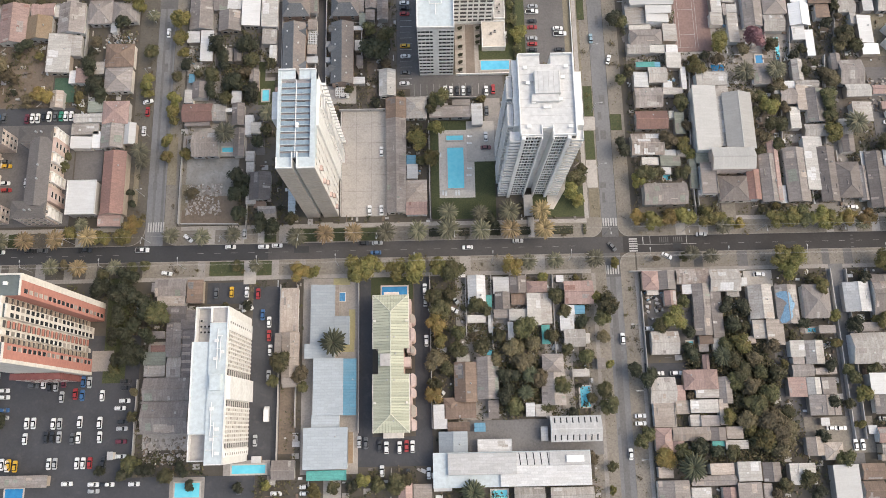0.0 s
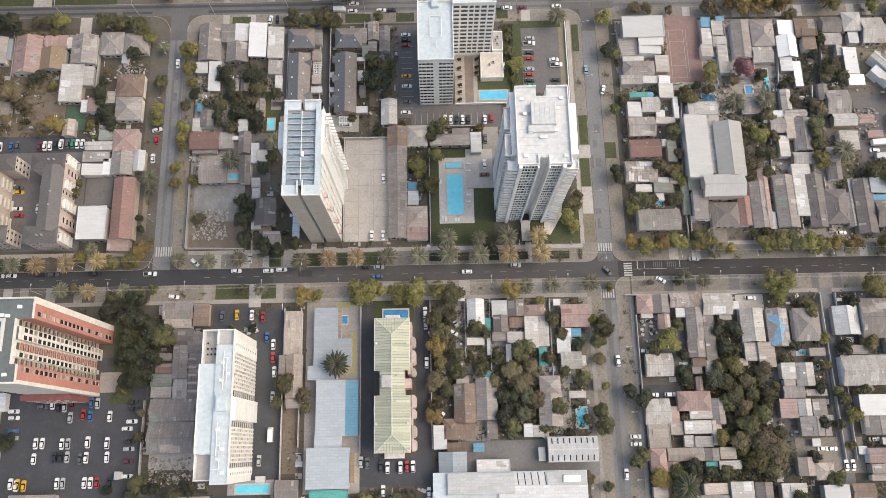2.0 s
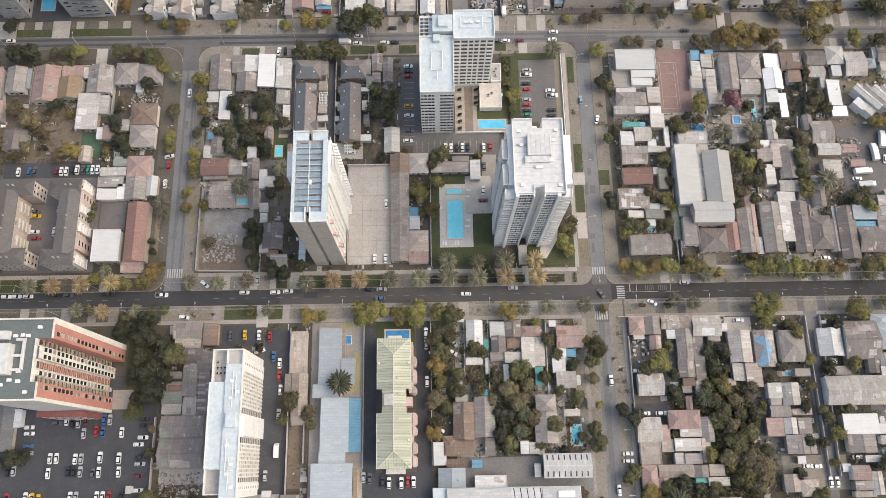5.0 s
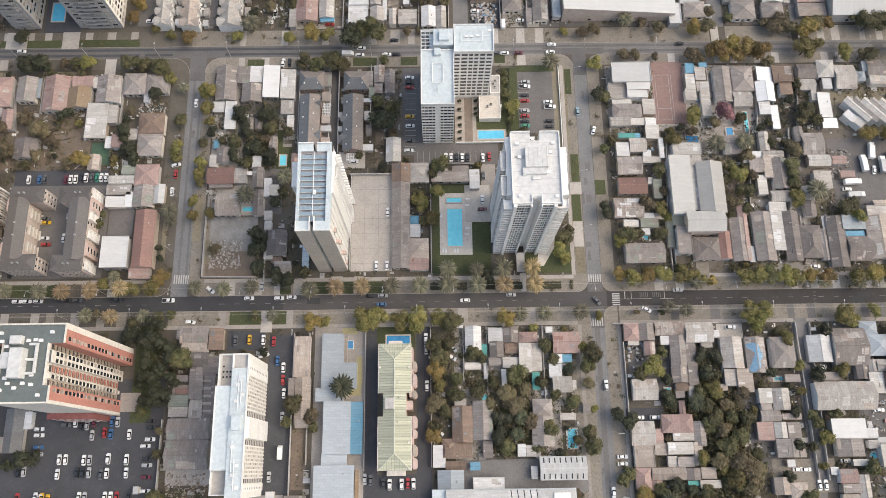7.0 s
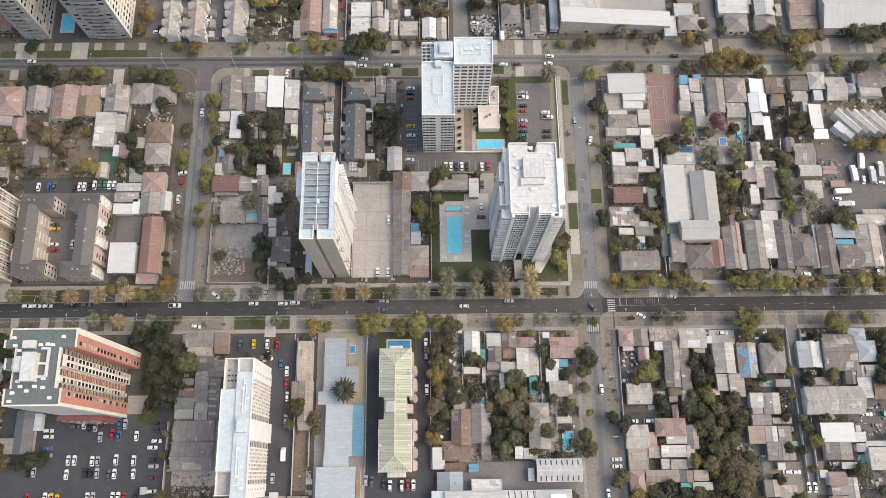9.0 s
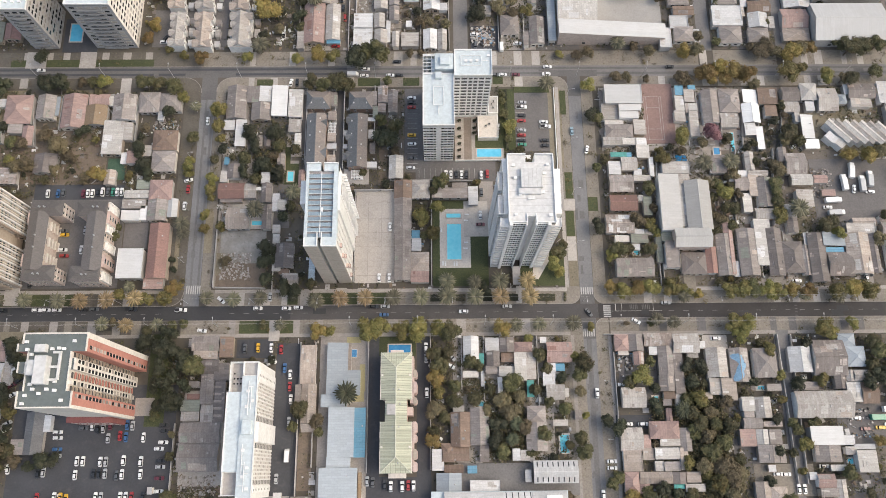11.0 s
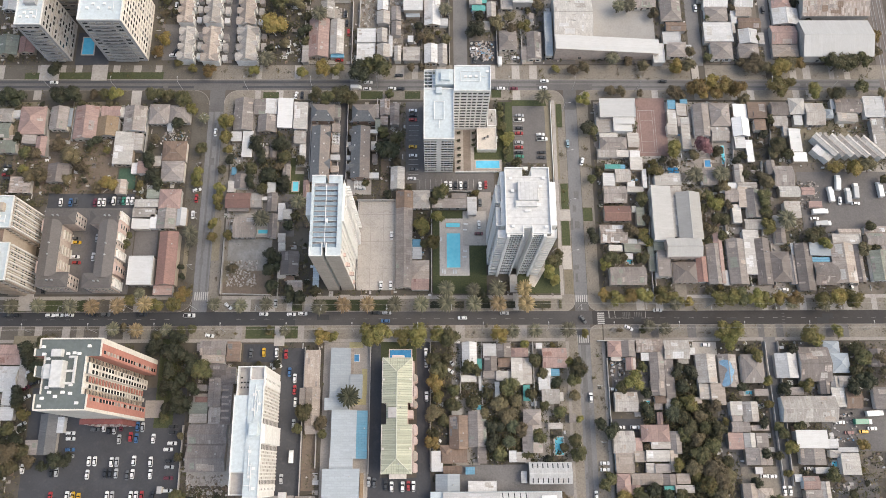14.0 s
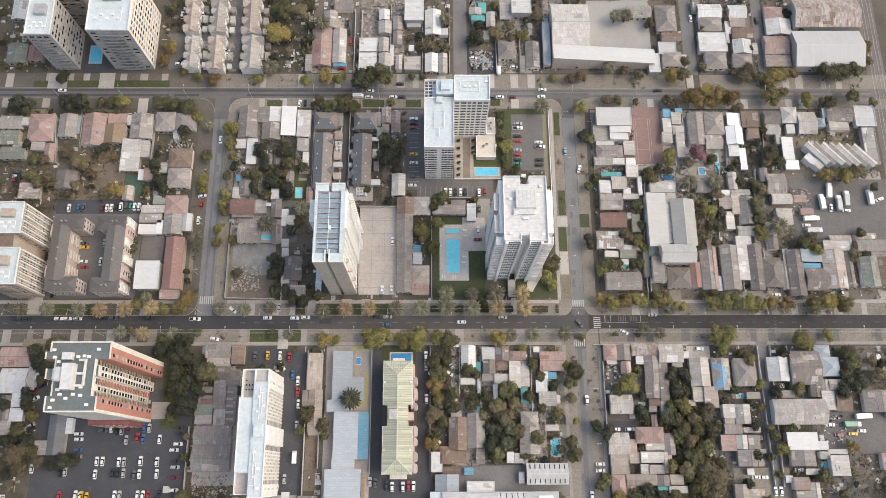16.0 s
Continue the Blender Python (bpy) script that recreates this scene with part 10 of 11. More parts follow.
# Shaded and sunlit tones of one shingle, standing in for light on each slope.
SHINGLE_SHADE = sheets("shaded_slate_shingles", (0.165, 0.172, 0.18), (0.14, 0.146, 0.153), (0.11, 0.11, 0.112), width=0.8, row=0.35, contrast=0.5, dirt=0.35)
SHINGLE_SUN = sheets("sunlit_slate_shingles", (0.275, 0.232, 0.205), (0.225, 0.19, 0.168), (0.15, 0.14, 0.135), width=0.8, row=0.35, contrast=0.5, dirt=0.55)
ROW_WALL = surface("row_house_render", (0.36, 0.27, 0.225), (0.31, 0.235, 0.195), big=0.2, small=1.2, stain=(0.3, 0.21, 0.17), amount=0.4)
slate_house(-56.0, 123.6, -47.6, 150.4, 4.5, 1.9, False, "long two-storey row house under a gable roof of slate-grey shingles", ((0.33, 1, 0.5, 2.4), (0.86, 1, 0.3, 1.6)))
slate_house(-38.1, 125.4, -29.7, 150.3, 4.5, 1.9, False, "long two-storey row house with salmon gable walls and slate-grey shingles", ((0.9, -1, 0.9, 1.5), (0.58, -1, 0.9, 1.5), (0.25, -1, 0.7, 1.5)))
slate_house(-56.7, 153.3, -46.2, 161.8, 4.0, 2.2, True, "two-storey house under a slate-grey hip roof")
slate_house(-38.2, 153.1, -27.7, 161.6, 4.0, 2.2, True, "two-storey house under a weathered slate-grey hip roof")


def pergola(x0, y0, x1, y1, nx, ny, h=2.3):
    """A pergola of white beams crossing over posts."""
    ob = thing("pergola", (x0 + x1) / 2, (y0 + y1) / 2, label="white timber pergola over a yard", category="pergola")
    w, d = (x1 - x0) / 2, (y1 - y0) / 2
    for k in range(nx):
        u = -w + 0.1 + (2 * w - 0.2) * k / (nx - 1)
        part("beam", Build().box(u - 0.09, -d, h, u + 0.09, d, h + 0.16).mesh("beam", WHITE), ob)
    for k in range(ny):
        v = -d + 0.1 + (2 * d - 0.2) * k / (ny - 1)
        part("crossbeam", Build().box(-w, v - 0.09, h + 0.165, w, v + 0.09, h + 0.3).mesh("crossbeam", WHITE), ob)
    for u in (-w + 0.1, w - 0.1):
        for v in (-d + 0.1, d - 0.1):
            part("post", Build().box(u - 0.08, v - 0.08, 0.0, u + 0.08, v + 0.08, h).mesh("post", WHITE), ob)


pergola(-46.9, 142.6, -43.6, 147.8, 6, 8)
pergola(-36.5, 121.6, -31.5, 125.0, 8, 6)
for side in (-1, 1):
    q = [(u, side * v, 5.83 - 0.36 * v) for u, v in ((-0.2, 1.9), (0.2, 1.9), (0.2, 3.7), (-0.2, 3.7))][::side]
    strip = Build().loft([[(u, v, z - 0.3) for u, v, z in q], q]).mesh("roof_light", GLASS)
    for k in range(8):
        thing("roof_light", 37.7 + k * 2.0, 0.3, label="dark strip of glass set in a white roof", category="roof light", me=strip)
mill = thing("factory_hall", 23, -12, label="long white factory hall with slotted roof lights", category="factory")
box_part("wall", mill, WHITE, (-25.6, -5.4, -0.1, 25.6, 5.3, 5.0))
part("lower_roof", Build().box(-25.8, -5.6, 5.0, 25.8, 5.5, 5.15).mesh("lower_roof", ROOFPALE), mill)
part("upper_roof", Build().box(-21.0, -1.6, 5.15, 1.4, 5.2, 6.4, 0, 0.1).mesh("upper_roof", ROOFS["w"]), mill)
part("upper_roof", Build().box(-4.0, -5.5, 5.15, 25.7, -1.6, 6.0, 0, 0.1).box(1.4, -1.6, 5.15, 25.7, 0.9, 6.0, 0, 0.1).mesh("upper_roof", ROOFS["w"]), mill)
part("upper_roof", Build().box(12.2, 0.9, 5.15, 25.4, 5.2, 6.3, 0, 0.1).mesh("upper_roof", ROOFS["w"]), mill)
part("upper_roof", Build().box(1.4, 0.9, 5.15, 12.2, 5.2, 6.1, 0, 0.1).mesh("upper_roof", ROOFS["w"]), mill)
for k in range(5):
    part("roof_light", Build().prism([(-0.28, 2.0), (0.05, 2.0), (0.5, -2.0), (0.2, -2.0)][::-1], 0, 0.06).mesh("roof_light", GLASS), mill, (2.4 + k * 2.3, 3.1, 6.1))
box_part("roof_hatch", mill, WHITE, (17.6, 1.8, 6.3, 23.4, 4.0, 6.9), cut=0.06)

X0, X1, Y0, Y1 = 92.4, 100.2, 139.5, 160.5
for a, b, c, d in ((X0, Y0, X1, Y0 + 0.1), (X0, Y1 - 0.1, X1, Y1), (X0, Y0 + 0.1, X0 + 0.1, Y1 - 0.1), (X1 - 0.1, Y0 + 0.1, X1, Y1 - 0.1), (X0 + 1, Y0 + 5.2, X1 - 1, Y0 + 5.3), (X0 + 1, Y1 - 5.3, X1 - 1, Y1 - 5.2), (X0 + 1, Y0 + 0.1, X0 + 1.1, Y1 - 0.1), (X1 - 1.1, Y0 + 0.1, X1 - 1, Y1 - 0.1)):
    slab("court_line", a, b, c, d, 0.05, 0.26, PAINT, "white court line", "court marking")

# ---- painted bays, road lettering too worn to read, drives, tar patches ----


def bays(x0, x1, y0, y1, step, along):
    """Parking bay lines; along: the bays lie side by side along x."""
    n = int(((x1 - x0) if along else (y1 - y0)) / step)
    for k in range(n + 1):
        if along:
            slab("bay_line", x0 + k * step - 0.06, y0, x0 + k * step + 0.06, y1, 0.1, 0.27, PAINT, "worn white parking bay line", "road marking")
        else:
            slab("bay_line", x0, y0 + k * step - 0.06, x1, y0 + k * step + 0.06, 0.1, 0.27, PAINT, "worn white parking bay line", "road marking")


bays(-7.5, 20.5, 122.0, 126.6, 2.4, True)
bays(-12.6, -8.2, 126.5, 160.0, 2.4, False)
bays(35.0, 39.0, 133.0, 160.0, 2.5, False)
for x0, n in ((79.0, 5), (84.0, 5)):
    for k in range(n):
        slab("lettering_bar", x0 + k * 0.72, 64.0, x0 + k * 0.72 + 0.3, 66.0, 0.0, 0.03, FAINT, "worn white road lettering", "road marking")
for x in (75.6, 88.6):
    slab("bracket_line", x, 63.6, x + 0.15, 66.4, 0.0, 0.031, PAINT, "white bracket line on the road", "road marking")
slab("stop_line", 73.0, 63.5, 73.3, 66.3, 0.0, 0.032, PAINT, "white stop line", "road marking")
slab("solid_line", 73.3, 63.32, 92.0, 63.44, 0.0, 0.033, PAINT, "solid white centre line", "road marking")
for k in range(4):
    slab("lettering_bar", 146.9, 60.9 + k * 1.4, 148.0, 61.2 + k * 1.4, 0.0, 0.03, FAINT, "worn white road lettering", "road marking")
rp = random.Random(12)
for i in range(44):
    x = -205 + i * 9.2 + rp.uniform(-2, 2)
    if -114 < x < -91 or 49 < x < 73:
        continue
    w = rp.uniform(2.4, 4.2)
    slab("drive", x, 54.92, x + w, 60.4, 0.0, 0.128 + 0.002 * (i % 3), (PAVING if x < 66 else WORN_LOT) if i % 3 else VERGE, "concrete drive across the verge", "drive")
    if rp.random() < 0.7 and not -52 < x < 50:
        slab("drive", x + 3, 66.7, x + 3 + w, 71.88, 0.0, 0.128 + 0.002 * (i % 3), CONCRETE, "concrete drive across the verge", "drive")
    if rp.random() < 0.6:
        slab("drive", x + 1, 176.6, x + 1 + w, 183.8, 0.0, 0.108 + 0.002 * (i % 3), CONCRETE if x > -110 else PAVING, "concrete drive across the verge", "drive")
    if rp.random() < 0.6:
        slab("drive", x + 1, 165.9, x + 1 + w, 170.8, 0.0, 0.108 + 0.002 * (i % 3), CONCRETE if x > -110 else PAVING, "concrete drive across the verge", "drive")
for i in range(34):
    a, b = rp.uniform(0.6, 2.6), rp.uniform(1.5, 6.0)
    k = i % 5
    if k == 0:
        x, y = rp.uniform(-104, -99.5), rp.uniform(75, 165)
    elif k == 1:
        x, y = rp.uniform(59, 62.2), rp.uniform(75, 165)
    elif k == 2:
        x, y = S_ROAD[0] + rp.uniform(0.2, 2.0), rp.uniform(-20, 52)
    elif k == 3:
        x, y, a, b = rp.uniform(-200, 200), rp.uniform(171.2, 173.6), b, a
    else:
        x, y, a, b = rp.uniform(-180, 180), rp.uniform(60.8, 63.7), b, a
    slab("tar_patch", x, y, x + a, y + b, 0.0, 0.036 + 0.001 * i, (TRODDEN if k < 3 else DARK_ROAD) if k < 4 else ASPHALT, "dark tar repair in the road", "road repair")
for x in (-102.2, -99.2):
    slab("wheel_track", x, 72, x + 0.9, 170, 0.0, 0.03, TRODDEN, "darker wheel track in the road", "road repair")
for y in (172.0, 174.5):
    slab("wheel_track", -40, y, 420, y + 1.1, 0.0, 0.028, DARK_ROAD, "darker wheel track in the road", "road repair")
    slab("wheel_track", -420, y, -40, y + 1.1, 0.0, 0.028, LOT, "darker wheel track in the road", "road repair")
slab("wheel_track", S_ROAD[0] + 1.2, -120, S_ROAD[0] + 3.2, 58, 0.0, 0.029, TRODDEN, "darker wheel track in the road", "road repair")

# joints in the concrete yard beside the slender tower
for x in (-29.0, -23.4):
    slab("slab_joint", x, 77.0, x + 0.1, 116.0, 0.0, 0.095, JOINT, "dark joint between concrete slabs", "joint")
for k in range(6):
    slab("slab_joint", -33.8, 79.0 + k * 6.2, -18.2, 79.1 + k * 6.2, 0.0, 0.098, JOINT, "dark joint between concrete slabs", "joint")

# marked bay beside the school
for a, b, c, d in ((-34.77, 45.13, -34.62, 48.38), (-32.52, 45.13, -32.37, 48.38), (-34.62, 45.13, -32.52, 45.28), (-34.62, 48.23, -32.52, 48.38)):
    slab("bay_border", a, b, c, d, 0.0, 0.32, WHITE, "white border of a blue painted bay", "road marking")
for k in range(6):
    y = 45.43 + k * 0.75
    thing("hatch_bar", -35.57, y, kind="structure", label="white slanted hatching bar beside a blue bay", category="road marking", me=Build().prism([(-0.6, -0.35), (0.6, 0.05), (0.6, 0.35), (-0.6, -0.05)], 0.0, 0.31).mesh("hatch_bar", WHITE))

# ---- undergrowth: garden shrubs, weeds and dry litter between the houses ----
rgn = np.random.default_rng(3)
boxes = np.array(TAKEN)
clear = [(-420, 53, 420, 73), (-112, 50, -93, 185), (52.5, -130, 71, 185), (-420, 165, 420, 184.5), (6.5, 180, 16, 420), (136, -130, 142, 54), (119, 184, 126, 420), (155, 184, 160.5, 420), (-50, 75, -33, 108), (22, 80, 45, 110), (-7, 129, 24, 164), (-78, -12, -64, 41), (-140, 18, -116, 47), (-25, -2, -7, 47), (-190, 72, -110, 112), (-182, 185, -133, 240)]


def thickness(cx, cy):
    return np.array([noise.noise((a * 0.045, b * 0.045, 3.0)) + 0.5 * noise.noise((a * 0.15, b * 0.15, 9.0)) for a, b in zip(cx, cy)])


THICK = [(18.0, 5.0, 33.5, 30.0), (96.0, 6.0, 113.0, 42.0), (84.0, -12.0, 112.0, 28.0), (-79.0, 119.0, -66.2, 139.0), (-9.0, 8.0, -1.5, 54.0), (-116.0, 20.0, -104.0, 54.0), (10.0, 30.0, 50.0, 36.0)]


def overgrown(cx, cy):
    ok = np.zeros(len(cx), bool)
    for a, b, c, d in THICK:
        ok |= (cx > a) & (cx < c) & (cy > b) & (cy < d)
    return ok


def free(cx, cy, gap):
    ok = np.ones(len(cx), bool)
    for a, b, c, d in [*clear, *TAKEN]:
        ok &= ~((cx > a - gap) & (cx < c + gap) & (cy > b - gap) & (cy < d + gap))
    return ok


V, F, CL = [], [], []
total = 0
for size, count, cut, high, each in ((0.6, 34000, -0.5, 0.6, 2), (0.9, 34000, -0.2, 1.6, 5), (1.3, 12000, -0.05, 2.8, 9)):
    cx, cy = rgn.uniform(-235, 206, count), rgn.uniform(-45, 245, count)
    for x0, y0, x1, y1 in THICK:
        q = int((x1 - x0) * (y1 - y0) * count / 34000)
        cx, cy = np.append(cx, rgn.uniform(x0, x1, q)), np.append(cy, rgn.uniform(y0, y1, q))
    keep = free(cx, cy, 0.35)
    cx, cy = cx[keep], cy[keep]
    keep = (thickness(cx, cy) > cut) | overgrown(cx, cy)
    cx, cy = cx[keep], cy[keep]
    n = len(cx)
    p = np.stack([np.repeat(cx, each), np.repeat(cy, each), np.full(n * each, 0.12)], 1)
    m = len(p)
    p += rgn.normal(size=(m, 3)) * np.array([0.5, 0.5, 0.0]) * size
    p[:, 2] += high * rgn.uniform(0.05, 1.0, m) * np.repeat(rgn.uniform(0.5, 1.0, n), each)
    nn = rgn.normal(size=(m, 3)) * 0.5 + np.array([0, 0, 0.6])
    u = np.cross(nn, rgn.normal(size=(m, 3)))
    u /= np.linalg.norm(u, axis=1)[:, None]
    w = np.cross(nn / np.linalg.norm(nn, axis=1)[:, None], u)
    s = (min(0.5, size * 0.75) * rgn.uniform(0.5, 1.0, m))[:, None]
    V.append(np.stack([p - u * s, p - w * s * 0.7, p + u * s, p + w * s * 0.7], 1).reshape(-1, 3))
    F.append(np.arange(m * 4).reshape(-1, 4) + total)
    total += m * 4
    CL += list(np.repeat(rgn.choice((0, 1, 1, 2, 2), n), each))
v, f, cl = np.concatenate(V).tolist(), np.concatenate(F).tolist(), [int(c) for c in CL]
thing("undergrowth", 0, 0, label="green and dry shrubs and weeds in the gardens", category="shrubs", kind="stuff", me=mesh_of("undergrowth", v, f, [LEAF["d"], LEAF["b"], LEAF["g"]], cl))

# ---- more garden trees and bushes where the gardens are thick ----
cx, cy = rgn.uniform(-230, 204, 5200), rgn.uniform(-40, 240, 5200)
keep = free(cx, cy, 0.9)
cx, cy = cx[keep], cy[keep]
keep = thickness(cx, cy) > -0.22
spots = []
for a, b in zip(cx[keep], cy[keep]):
    if all((a - c) ** 2 + (b - d) ** 2 > 14 for c, d in [*spots, *PLANTED]):
        spots.append((float(a), float(b)))
V, F, CL, total = [], [], [], 0
kinds = "dgby"
for a, b in spots[:420]:
    k = rng.choice("ddgggbby")
    size = rng.choice((0, 1, 1))
    tm, cm, base = grown(k, size, rng.randrange(3))
    sc, tn = rng.uniform(0.8, 1.25), rng.uniform(0, 6.28)
    for me, up, slot in ((tm, 0.0, 4), (cm, base, kinds.index(k))):
        q = np.empty(len(me.vertices) * 3, np.float32)
        me.vertices.foreach_get("co", q)
        q = q.reshape(-1, 3) * sc
        V.append(np.stack([a + q[:, 0] * math.cos(tn) - q[:, 1] * math.sin(tn), b + q[:, 0] * math.sin(tn) + q[:, 1] * math.cos(tn), q[:, 2] + up * sc], 1))
        F += [[i + total for i in pg.vertices] for pg in me.polygons]
        CL += [slot] * len(me.polygons)
        total += len(q)
thing("garden_thicket", 0, 0, label="small trees and tall bushes crowding the back gardens", category="bushes", kind="stuff", me=mesh_of("garden_thicket", np.concatenate(V).tolist(), F, [*(LEAF[k] for k in kinds), BARK], CL))


# ---- leaf litter, weeds and low shrubs on the verges ----
strips = [(-235, 66.9, -111, 71.7), (-91, 66.9, 53, 71.7), (70, 66.9, 210, 71.7), (-235, 55.1, 54, 60.3), (71, 55.1, 210, 60.3), (-235, 165.9, -112, 170.7), (-90, 165.9, 53, 170.7), (72, 165.9, 206, 170.7),
          (-235, 176.8, 7, 183.8), (16, 176.8, 118, 183.8), (127, 176.8, 206, 183.8), (-111, 73, -104.6, 165), (-96.6, 73, -93.3, 165), (54.8, 73, 58.4, 165), (65.4, 73, 69.6, 165), (51, -40, 59.0, 53), (64.8, -40, 70.6, 53), (-92, 73.5, -76, 98)]
V, F, CL, total = [], [], [], 0
for a, b, c, d in strips:
    for per, tuft in ((0.7, False), (0.3, True), (0.03, "shrub")):
        n = int((c - a) * (d - b) * per)
        cx, cy = rgn.uniform(a, c, n), rgn.uniform(b, d, n)
        keep = thickness(cx * 1.7, cy * 1.7) > (-0.35 if not tuft else -0.05 if tuft is True else 0.0)
        for q in DRIVES:
            keep &= ~((cx > q[0]) & (cx < q[2]) & (cy > q[1]) & (cy < q[3])) | ((rgn.random(n) < 0.15) & (not tuft))
        cx, cy = cx[keep], cy[keep]
        n = len(cx)
        each = 1 if not tuft else 3 if tuft is True else 26
        m = n * each
        size, high = (0.16, 0.0) if not tuft else (0.2, 0.22) if tuft is True else (0.26, 0.8)
        p = np.stack([np.repeat(cx, each), np.repeat(cy, each), np.full(m, 0.19)], 1)
        spread = 0.0 if not tuft else 0.18 if tuft is True else 0.5
        p += rgn.normal(size=(m, 3)) * np.array([spread, spread, 0.0])
        p[:, 2] += high * rgn.uniform(0, 1, m)
        nn = rgn.normal(size=(m, 3)) * (0.12 if not tuft else 0.5) + np.array([0, 0, 0.7])
        u = np.cross(nn, rgn.normal(size=(m, 3)))
        u /= np.linalg.norm(u, axis=1)[:, None]
        w = np.cross(nn / np.linalg.norm(nn, axis=1)[:, None], u)
        s = (size * rgn.uniform(0.5, 1.3, m))[:, None]
        V.append(np.stack([p - u * s, p - w * s * 0.7, p + u * s, p + w * s * 0.7], 1).reshape(-1, 3))
        F.append(np.arange(m * 4).reshape(-1, 4) + total)
        total += m * 4
        CL += list(np.repeat(rgn.choice((1, 1, 3, 3, 2) if not tuft else (1, 2, 4, 4, 3), n), each))
v, f, cl = np.concatenate(V).tolist(), np.concatenate(F).tolist(), [int(c) for c in CL]
thing("verge_weeds", 0, 0, label="dry leaves, weeds and low shrubs along the verges", category="weeds", kind="stuff", me=mesh_of("verge_weeds", v, f, [LEAF["d"], LEAF["b"], LEAF["g"], DRYGRASS, LEAF["y"]], cl))


def clutter(name, label, x0, y0, x1, y1, count, tones, size=0.7, high=0.8):
    """Loose odds and ends heaped on the ground, too many and too small to pick apart."""
    rg = random.Random(int(x0 * 10) + count)
    b = Build()
    for _ in range(count):
        x, y = rg.uniform(x0, x1), rg.uniform(y0, y1)
        a, c, h = size * rg.uniform(0.3, 1.3), size * rg.uniform(0.2, 0.9), high * rg.uniform(0.15, 1.0)
        t = rg.uniform(0, 3.1416)
        cs, sn = math.cos(t), math.sin(t)
        pts = [(x + cs * u - sn * w, y + sn * u + cs * w) for u, w in ((-a, -c), (a, -c), (a, c), (-a, c))]
        b.prism(pts, 0.0, 0.12 + h, rg.randrange(len(tones)))
    return thing(name, 0, 0, label=label, category="clutter", kind="stuff", me=b.mesh(name, *tones))


JUNK = [GREYWALL, GREYWALL, WOODWALL, STEEL, TARP, ROOFS["b"], TYRE, CONCRETE, ROOFS["t"]]
RUBBLE = [CONCRETE, GREYWALL, WOODWALL, PAVING, ROOFS["t"], VERGE]
clutter("scrap_yard", "scrap and car parts heaped in a yard", 16.2, 186.3, 26.9, 196.1, 170, JUNK, 0.6)
clutter("scrap_yard", "timber and scrap heaped in a yard", 16.6, 209.2, 21.9, 225.1, 90, JUNK, 0.6)
clutter("building_rubble", "building material and debris on a site", -36.9, 204.0, -15.6, 224.2, 240, RUBBLE, 0.7)
clutter("building_rubble", "debris and dust on a cleared site", -28.7, 185.6, -15.4, 204.0, 160, RUBBLE, 0.7)
clutter("building_rubble", "heap of broken concrete on a vacant plot", -90.0, 77.6, -77.6, 89.1, 300, RUBBLE, 0.4, 0.6)
clutter("building_rubble", "debris beside an old shed", -100.1, -8.3, -85.7, 0.1, 160, RUBBLE, 0.5)
clutter("yard_clutter", "odds and ends in a back yard", -12.1, 89.1, -5.3, 99.6, 60, JUNK, 0.5)
clutter("yard_clutter", "odds and ends in a back yard", 19.9, 32.2, 31.4, 53.3, 90, JUNK, 0.5)
clutter("yard_clutter", "odds and ends in a back yard", 71.6, 39.2, 78.6, 46.4, 50, JUNK, 0.5)
clutter("yard_clutter", "stacked odds and ends by the lorries", 161.4, 111.6, 171.1, 125.3, 90, RUBBLE, 0.45)
clutter("yard_clutter", "pallets and crates in a yard", 162.2, 12.1, 171.2, 23.6, 60, JUNK, 0.4)
clutter("yard_clutter", "odds and ends in a back yard", 106.6, 146.4, 114.1, 163.8, 70, JUNK, 0.5)
clutter("yard_clutter", "odds and ends in a back yard", -124.1, 145.5, -111.9, 150.3, 60, JUNK, 0.4)
clutter("yard_clutter", "odds and ends in a back yard", -92.3, 136.5, -86.5, 145.5, 50, JUNK, 0.4)
clutter("yard_clutter", "odds and ends in a back yard", 11.3, 27.5, 20.6, 42.9, 50, JUNK, 0.5)
clutter("yard_clutter", "odds and ends in a back yard", -66.3, 187.3, -60.8, 199.5, 60, JUNK, 0.4)
clutter("yard_clutter", "odds and ends in a back yard", -194.8, 187.0, -181.4, 205.4, 60, JUNK, 0.5)
clutter("yard_clutter", "odds and ends in a back yard", 132.6, 17.9, 135.2, 46.3, 40, JUNK, 0.5)
clutter("yard_clutter", "odds and ends in a back yard", 85.3, 118.4, 93.4, 135.0, 70, JUNK, 0.5)

thing("roof_patches", 0, 0, label="odd sheets, boards and weights patched over old roofs", category="roof patches", kind="stuff", me=PATCHES.mesh("roof_patches", *[ROOFS[q] for q in TONES]))

# small things lying about in gardens and yards
bo = Build()
ox, oy = rgn.uniform(-230, 204, 9000), rgn.uniform(-40, 240, 9000)
ok = free(ox, oy, 0.5)
ot = random.Random(77)
for x, y in list(zip(ox[ok], oy[ok]))[:3000]:
    a, c, h = ot.choice(((0.3, 0.3, 0.5), (0.7, 0.4, 0.5), (0.15, 1.2, 0.2), (0.9, 0.6, 0.15), (0.25, 0.5, 0.9), (1.2, 0.9, 0.1)))
    tn = ot.choice((0.0, 0.0, 1.5708, ot.uniform(0, 3.14)))
    cs, sn = math.cos(tn), math.sin(tn)
    bo.prism([(x + cs * u - sn * v, y + sn * u + cs * v) for u, v in ((-a, -c), (a, -c), (a, c), (-a, c))], 0.0, 0.1 + h * ot.uniform(0.6, 1.2), ot.randrange(9))
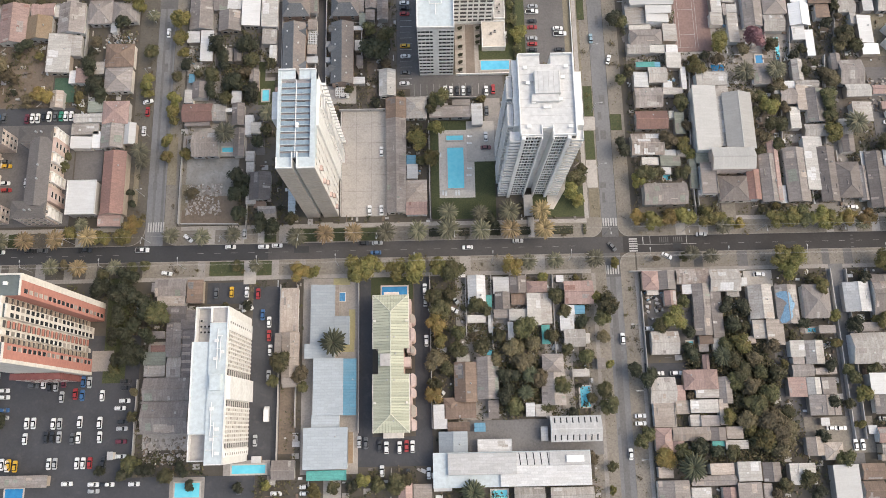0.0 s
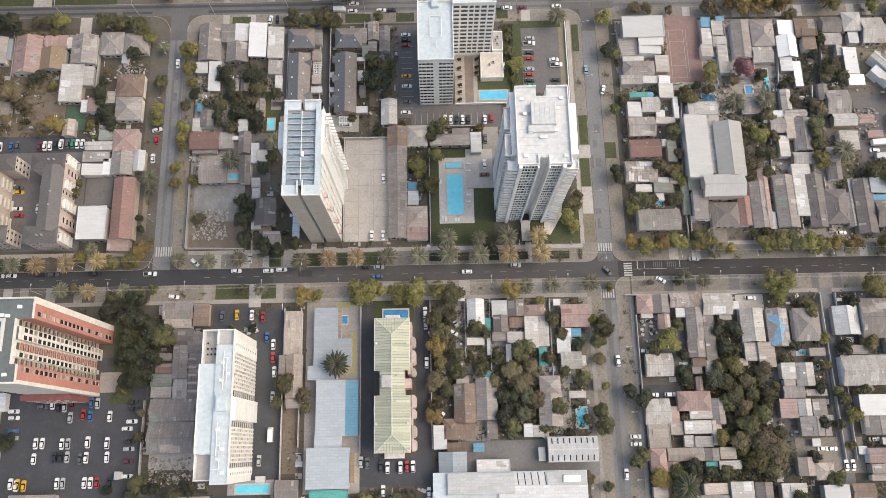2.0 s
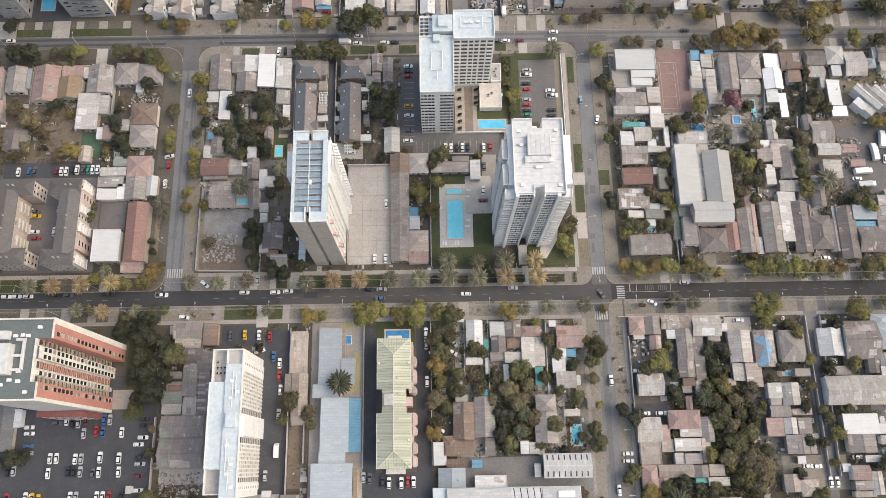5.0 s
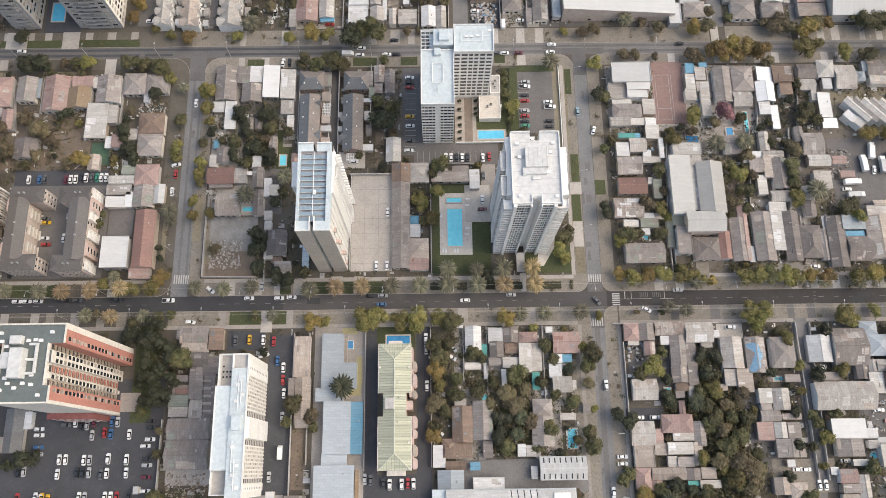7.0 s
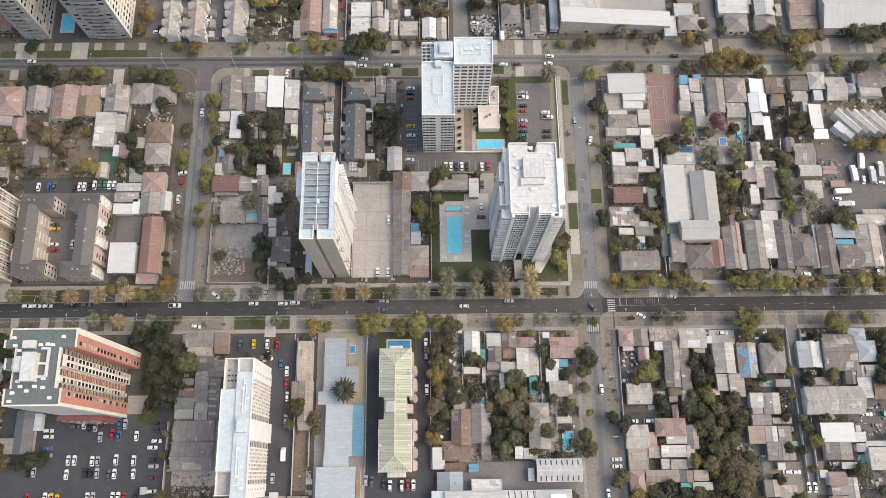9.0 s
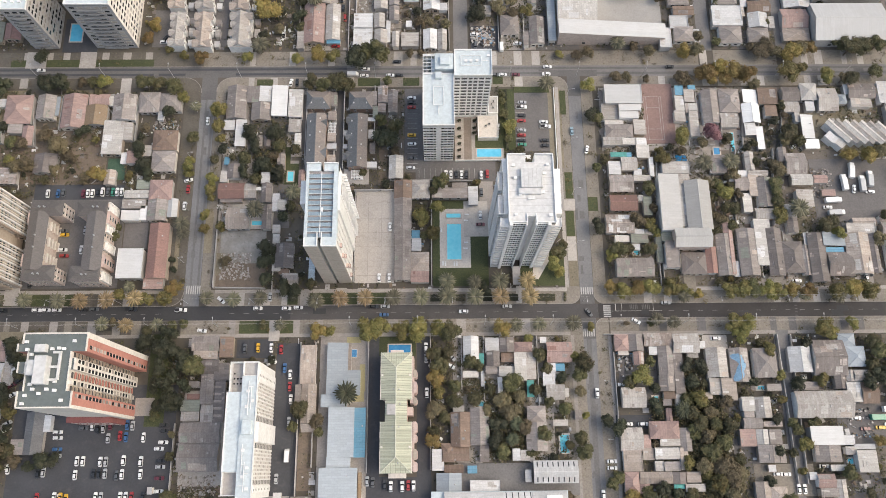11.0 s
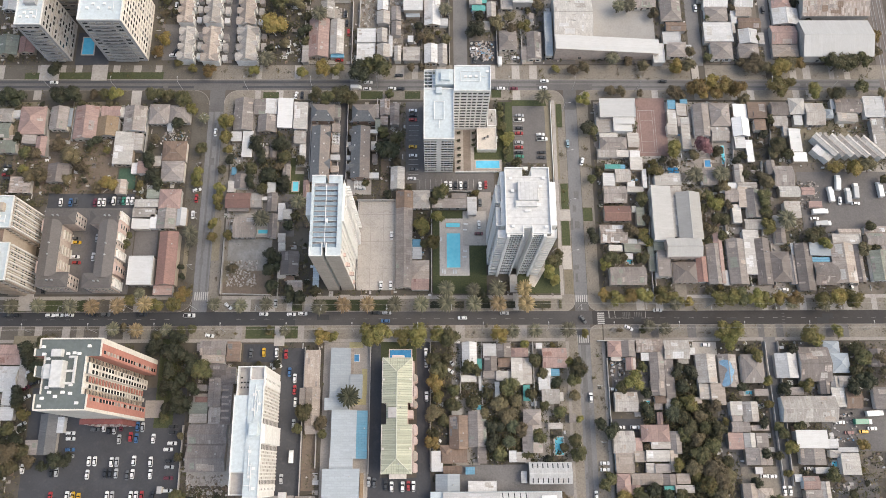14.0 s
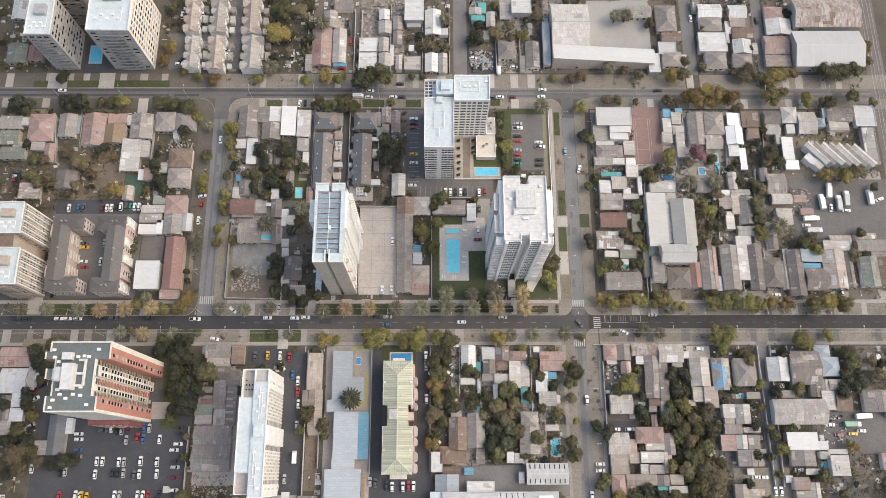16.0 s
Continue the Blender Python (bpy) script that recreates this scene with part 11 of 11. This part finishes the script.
thing("garden_odds", 0, 0, label="boxes, boards, tables and pots lying about in gardens", category="clutter", kind="stuff", me=bo.mesh("garden_odds", WHITE, GREYWALL, WOODWALL, ROOFS["t"], CONCRETE, ROOFS["b"], ROOFS["w"], GREYWALL, ROOFS["j"]))

# ---- overhead cables along the main road ----
for y, z in ((57.5, 8.3), (57.9, 7.7), (68.0, 8.1)):
    cb = Build()
    for i in range(-9, 8):
        for k in range(6):
            zs = [z - 0.7 * (1 - (2 * q / 6 - 1) ** 2) for q in (k, k + 1)]
            cb.tube((i * 27 - 8 + k * 4.5, y, zs[0]), (i * 27 - 8 + (k + 1) * 4.5, y, zs[1]), 0.028, n=4)
    thing("overhead_cable", 0, 0, label="pale overhead cable slung along the main road", category="cable", kind="structure", me=cb.mesh("overhead_cable", GREYWALL))

# ---- street lamps and poles ----
for i in range(-7, 8):
    street_lamp(i * 27.0 + 6, 67.6, -90)
    street_lamp(i * 27.0 - 8, 57.9, 90)
for i in range(-6, 7):
    street_lamp(i * 30.0 + 3, 171.0, 90)
for y in (85, 108, 131, 154):
    street_lamp(-105.2, y, 0)
    street_lamp(57.9, y + 6, 0)
for y in (-10, 12, 34):
    street_lamp(66.9, y, 180)

# ---- sun loungers by the pool ----
lounger(1.8, 98.5, 0)
lounger(2.5, 83.9, 0)
lounger(3.5, 83.7, 0)
lounger(7.2, 83.7, 0)
lounger(8.2, 83.7, 0)
lounger(12.4, 102.7, 90)
lounger(12.7, 105.4, 90)
lounger(12.0, 90.4, 90)
lounger(12.3, 93.0, 90)


# ---- blue tarpaulin tied over a leaking roof ----


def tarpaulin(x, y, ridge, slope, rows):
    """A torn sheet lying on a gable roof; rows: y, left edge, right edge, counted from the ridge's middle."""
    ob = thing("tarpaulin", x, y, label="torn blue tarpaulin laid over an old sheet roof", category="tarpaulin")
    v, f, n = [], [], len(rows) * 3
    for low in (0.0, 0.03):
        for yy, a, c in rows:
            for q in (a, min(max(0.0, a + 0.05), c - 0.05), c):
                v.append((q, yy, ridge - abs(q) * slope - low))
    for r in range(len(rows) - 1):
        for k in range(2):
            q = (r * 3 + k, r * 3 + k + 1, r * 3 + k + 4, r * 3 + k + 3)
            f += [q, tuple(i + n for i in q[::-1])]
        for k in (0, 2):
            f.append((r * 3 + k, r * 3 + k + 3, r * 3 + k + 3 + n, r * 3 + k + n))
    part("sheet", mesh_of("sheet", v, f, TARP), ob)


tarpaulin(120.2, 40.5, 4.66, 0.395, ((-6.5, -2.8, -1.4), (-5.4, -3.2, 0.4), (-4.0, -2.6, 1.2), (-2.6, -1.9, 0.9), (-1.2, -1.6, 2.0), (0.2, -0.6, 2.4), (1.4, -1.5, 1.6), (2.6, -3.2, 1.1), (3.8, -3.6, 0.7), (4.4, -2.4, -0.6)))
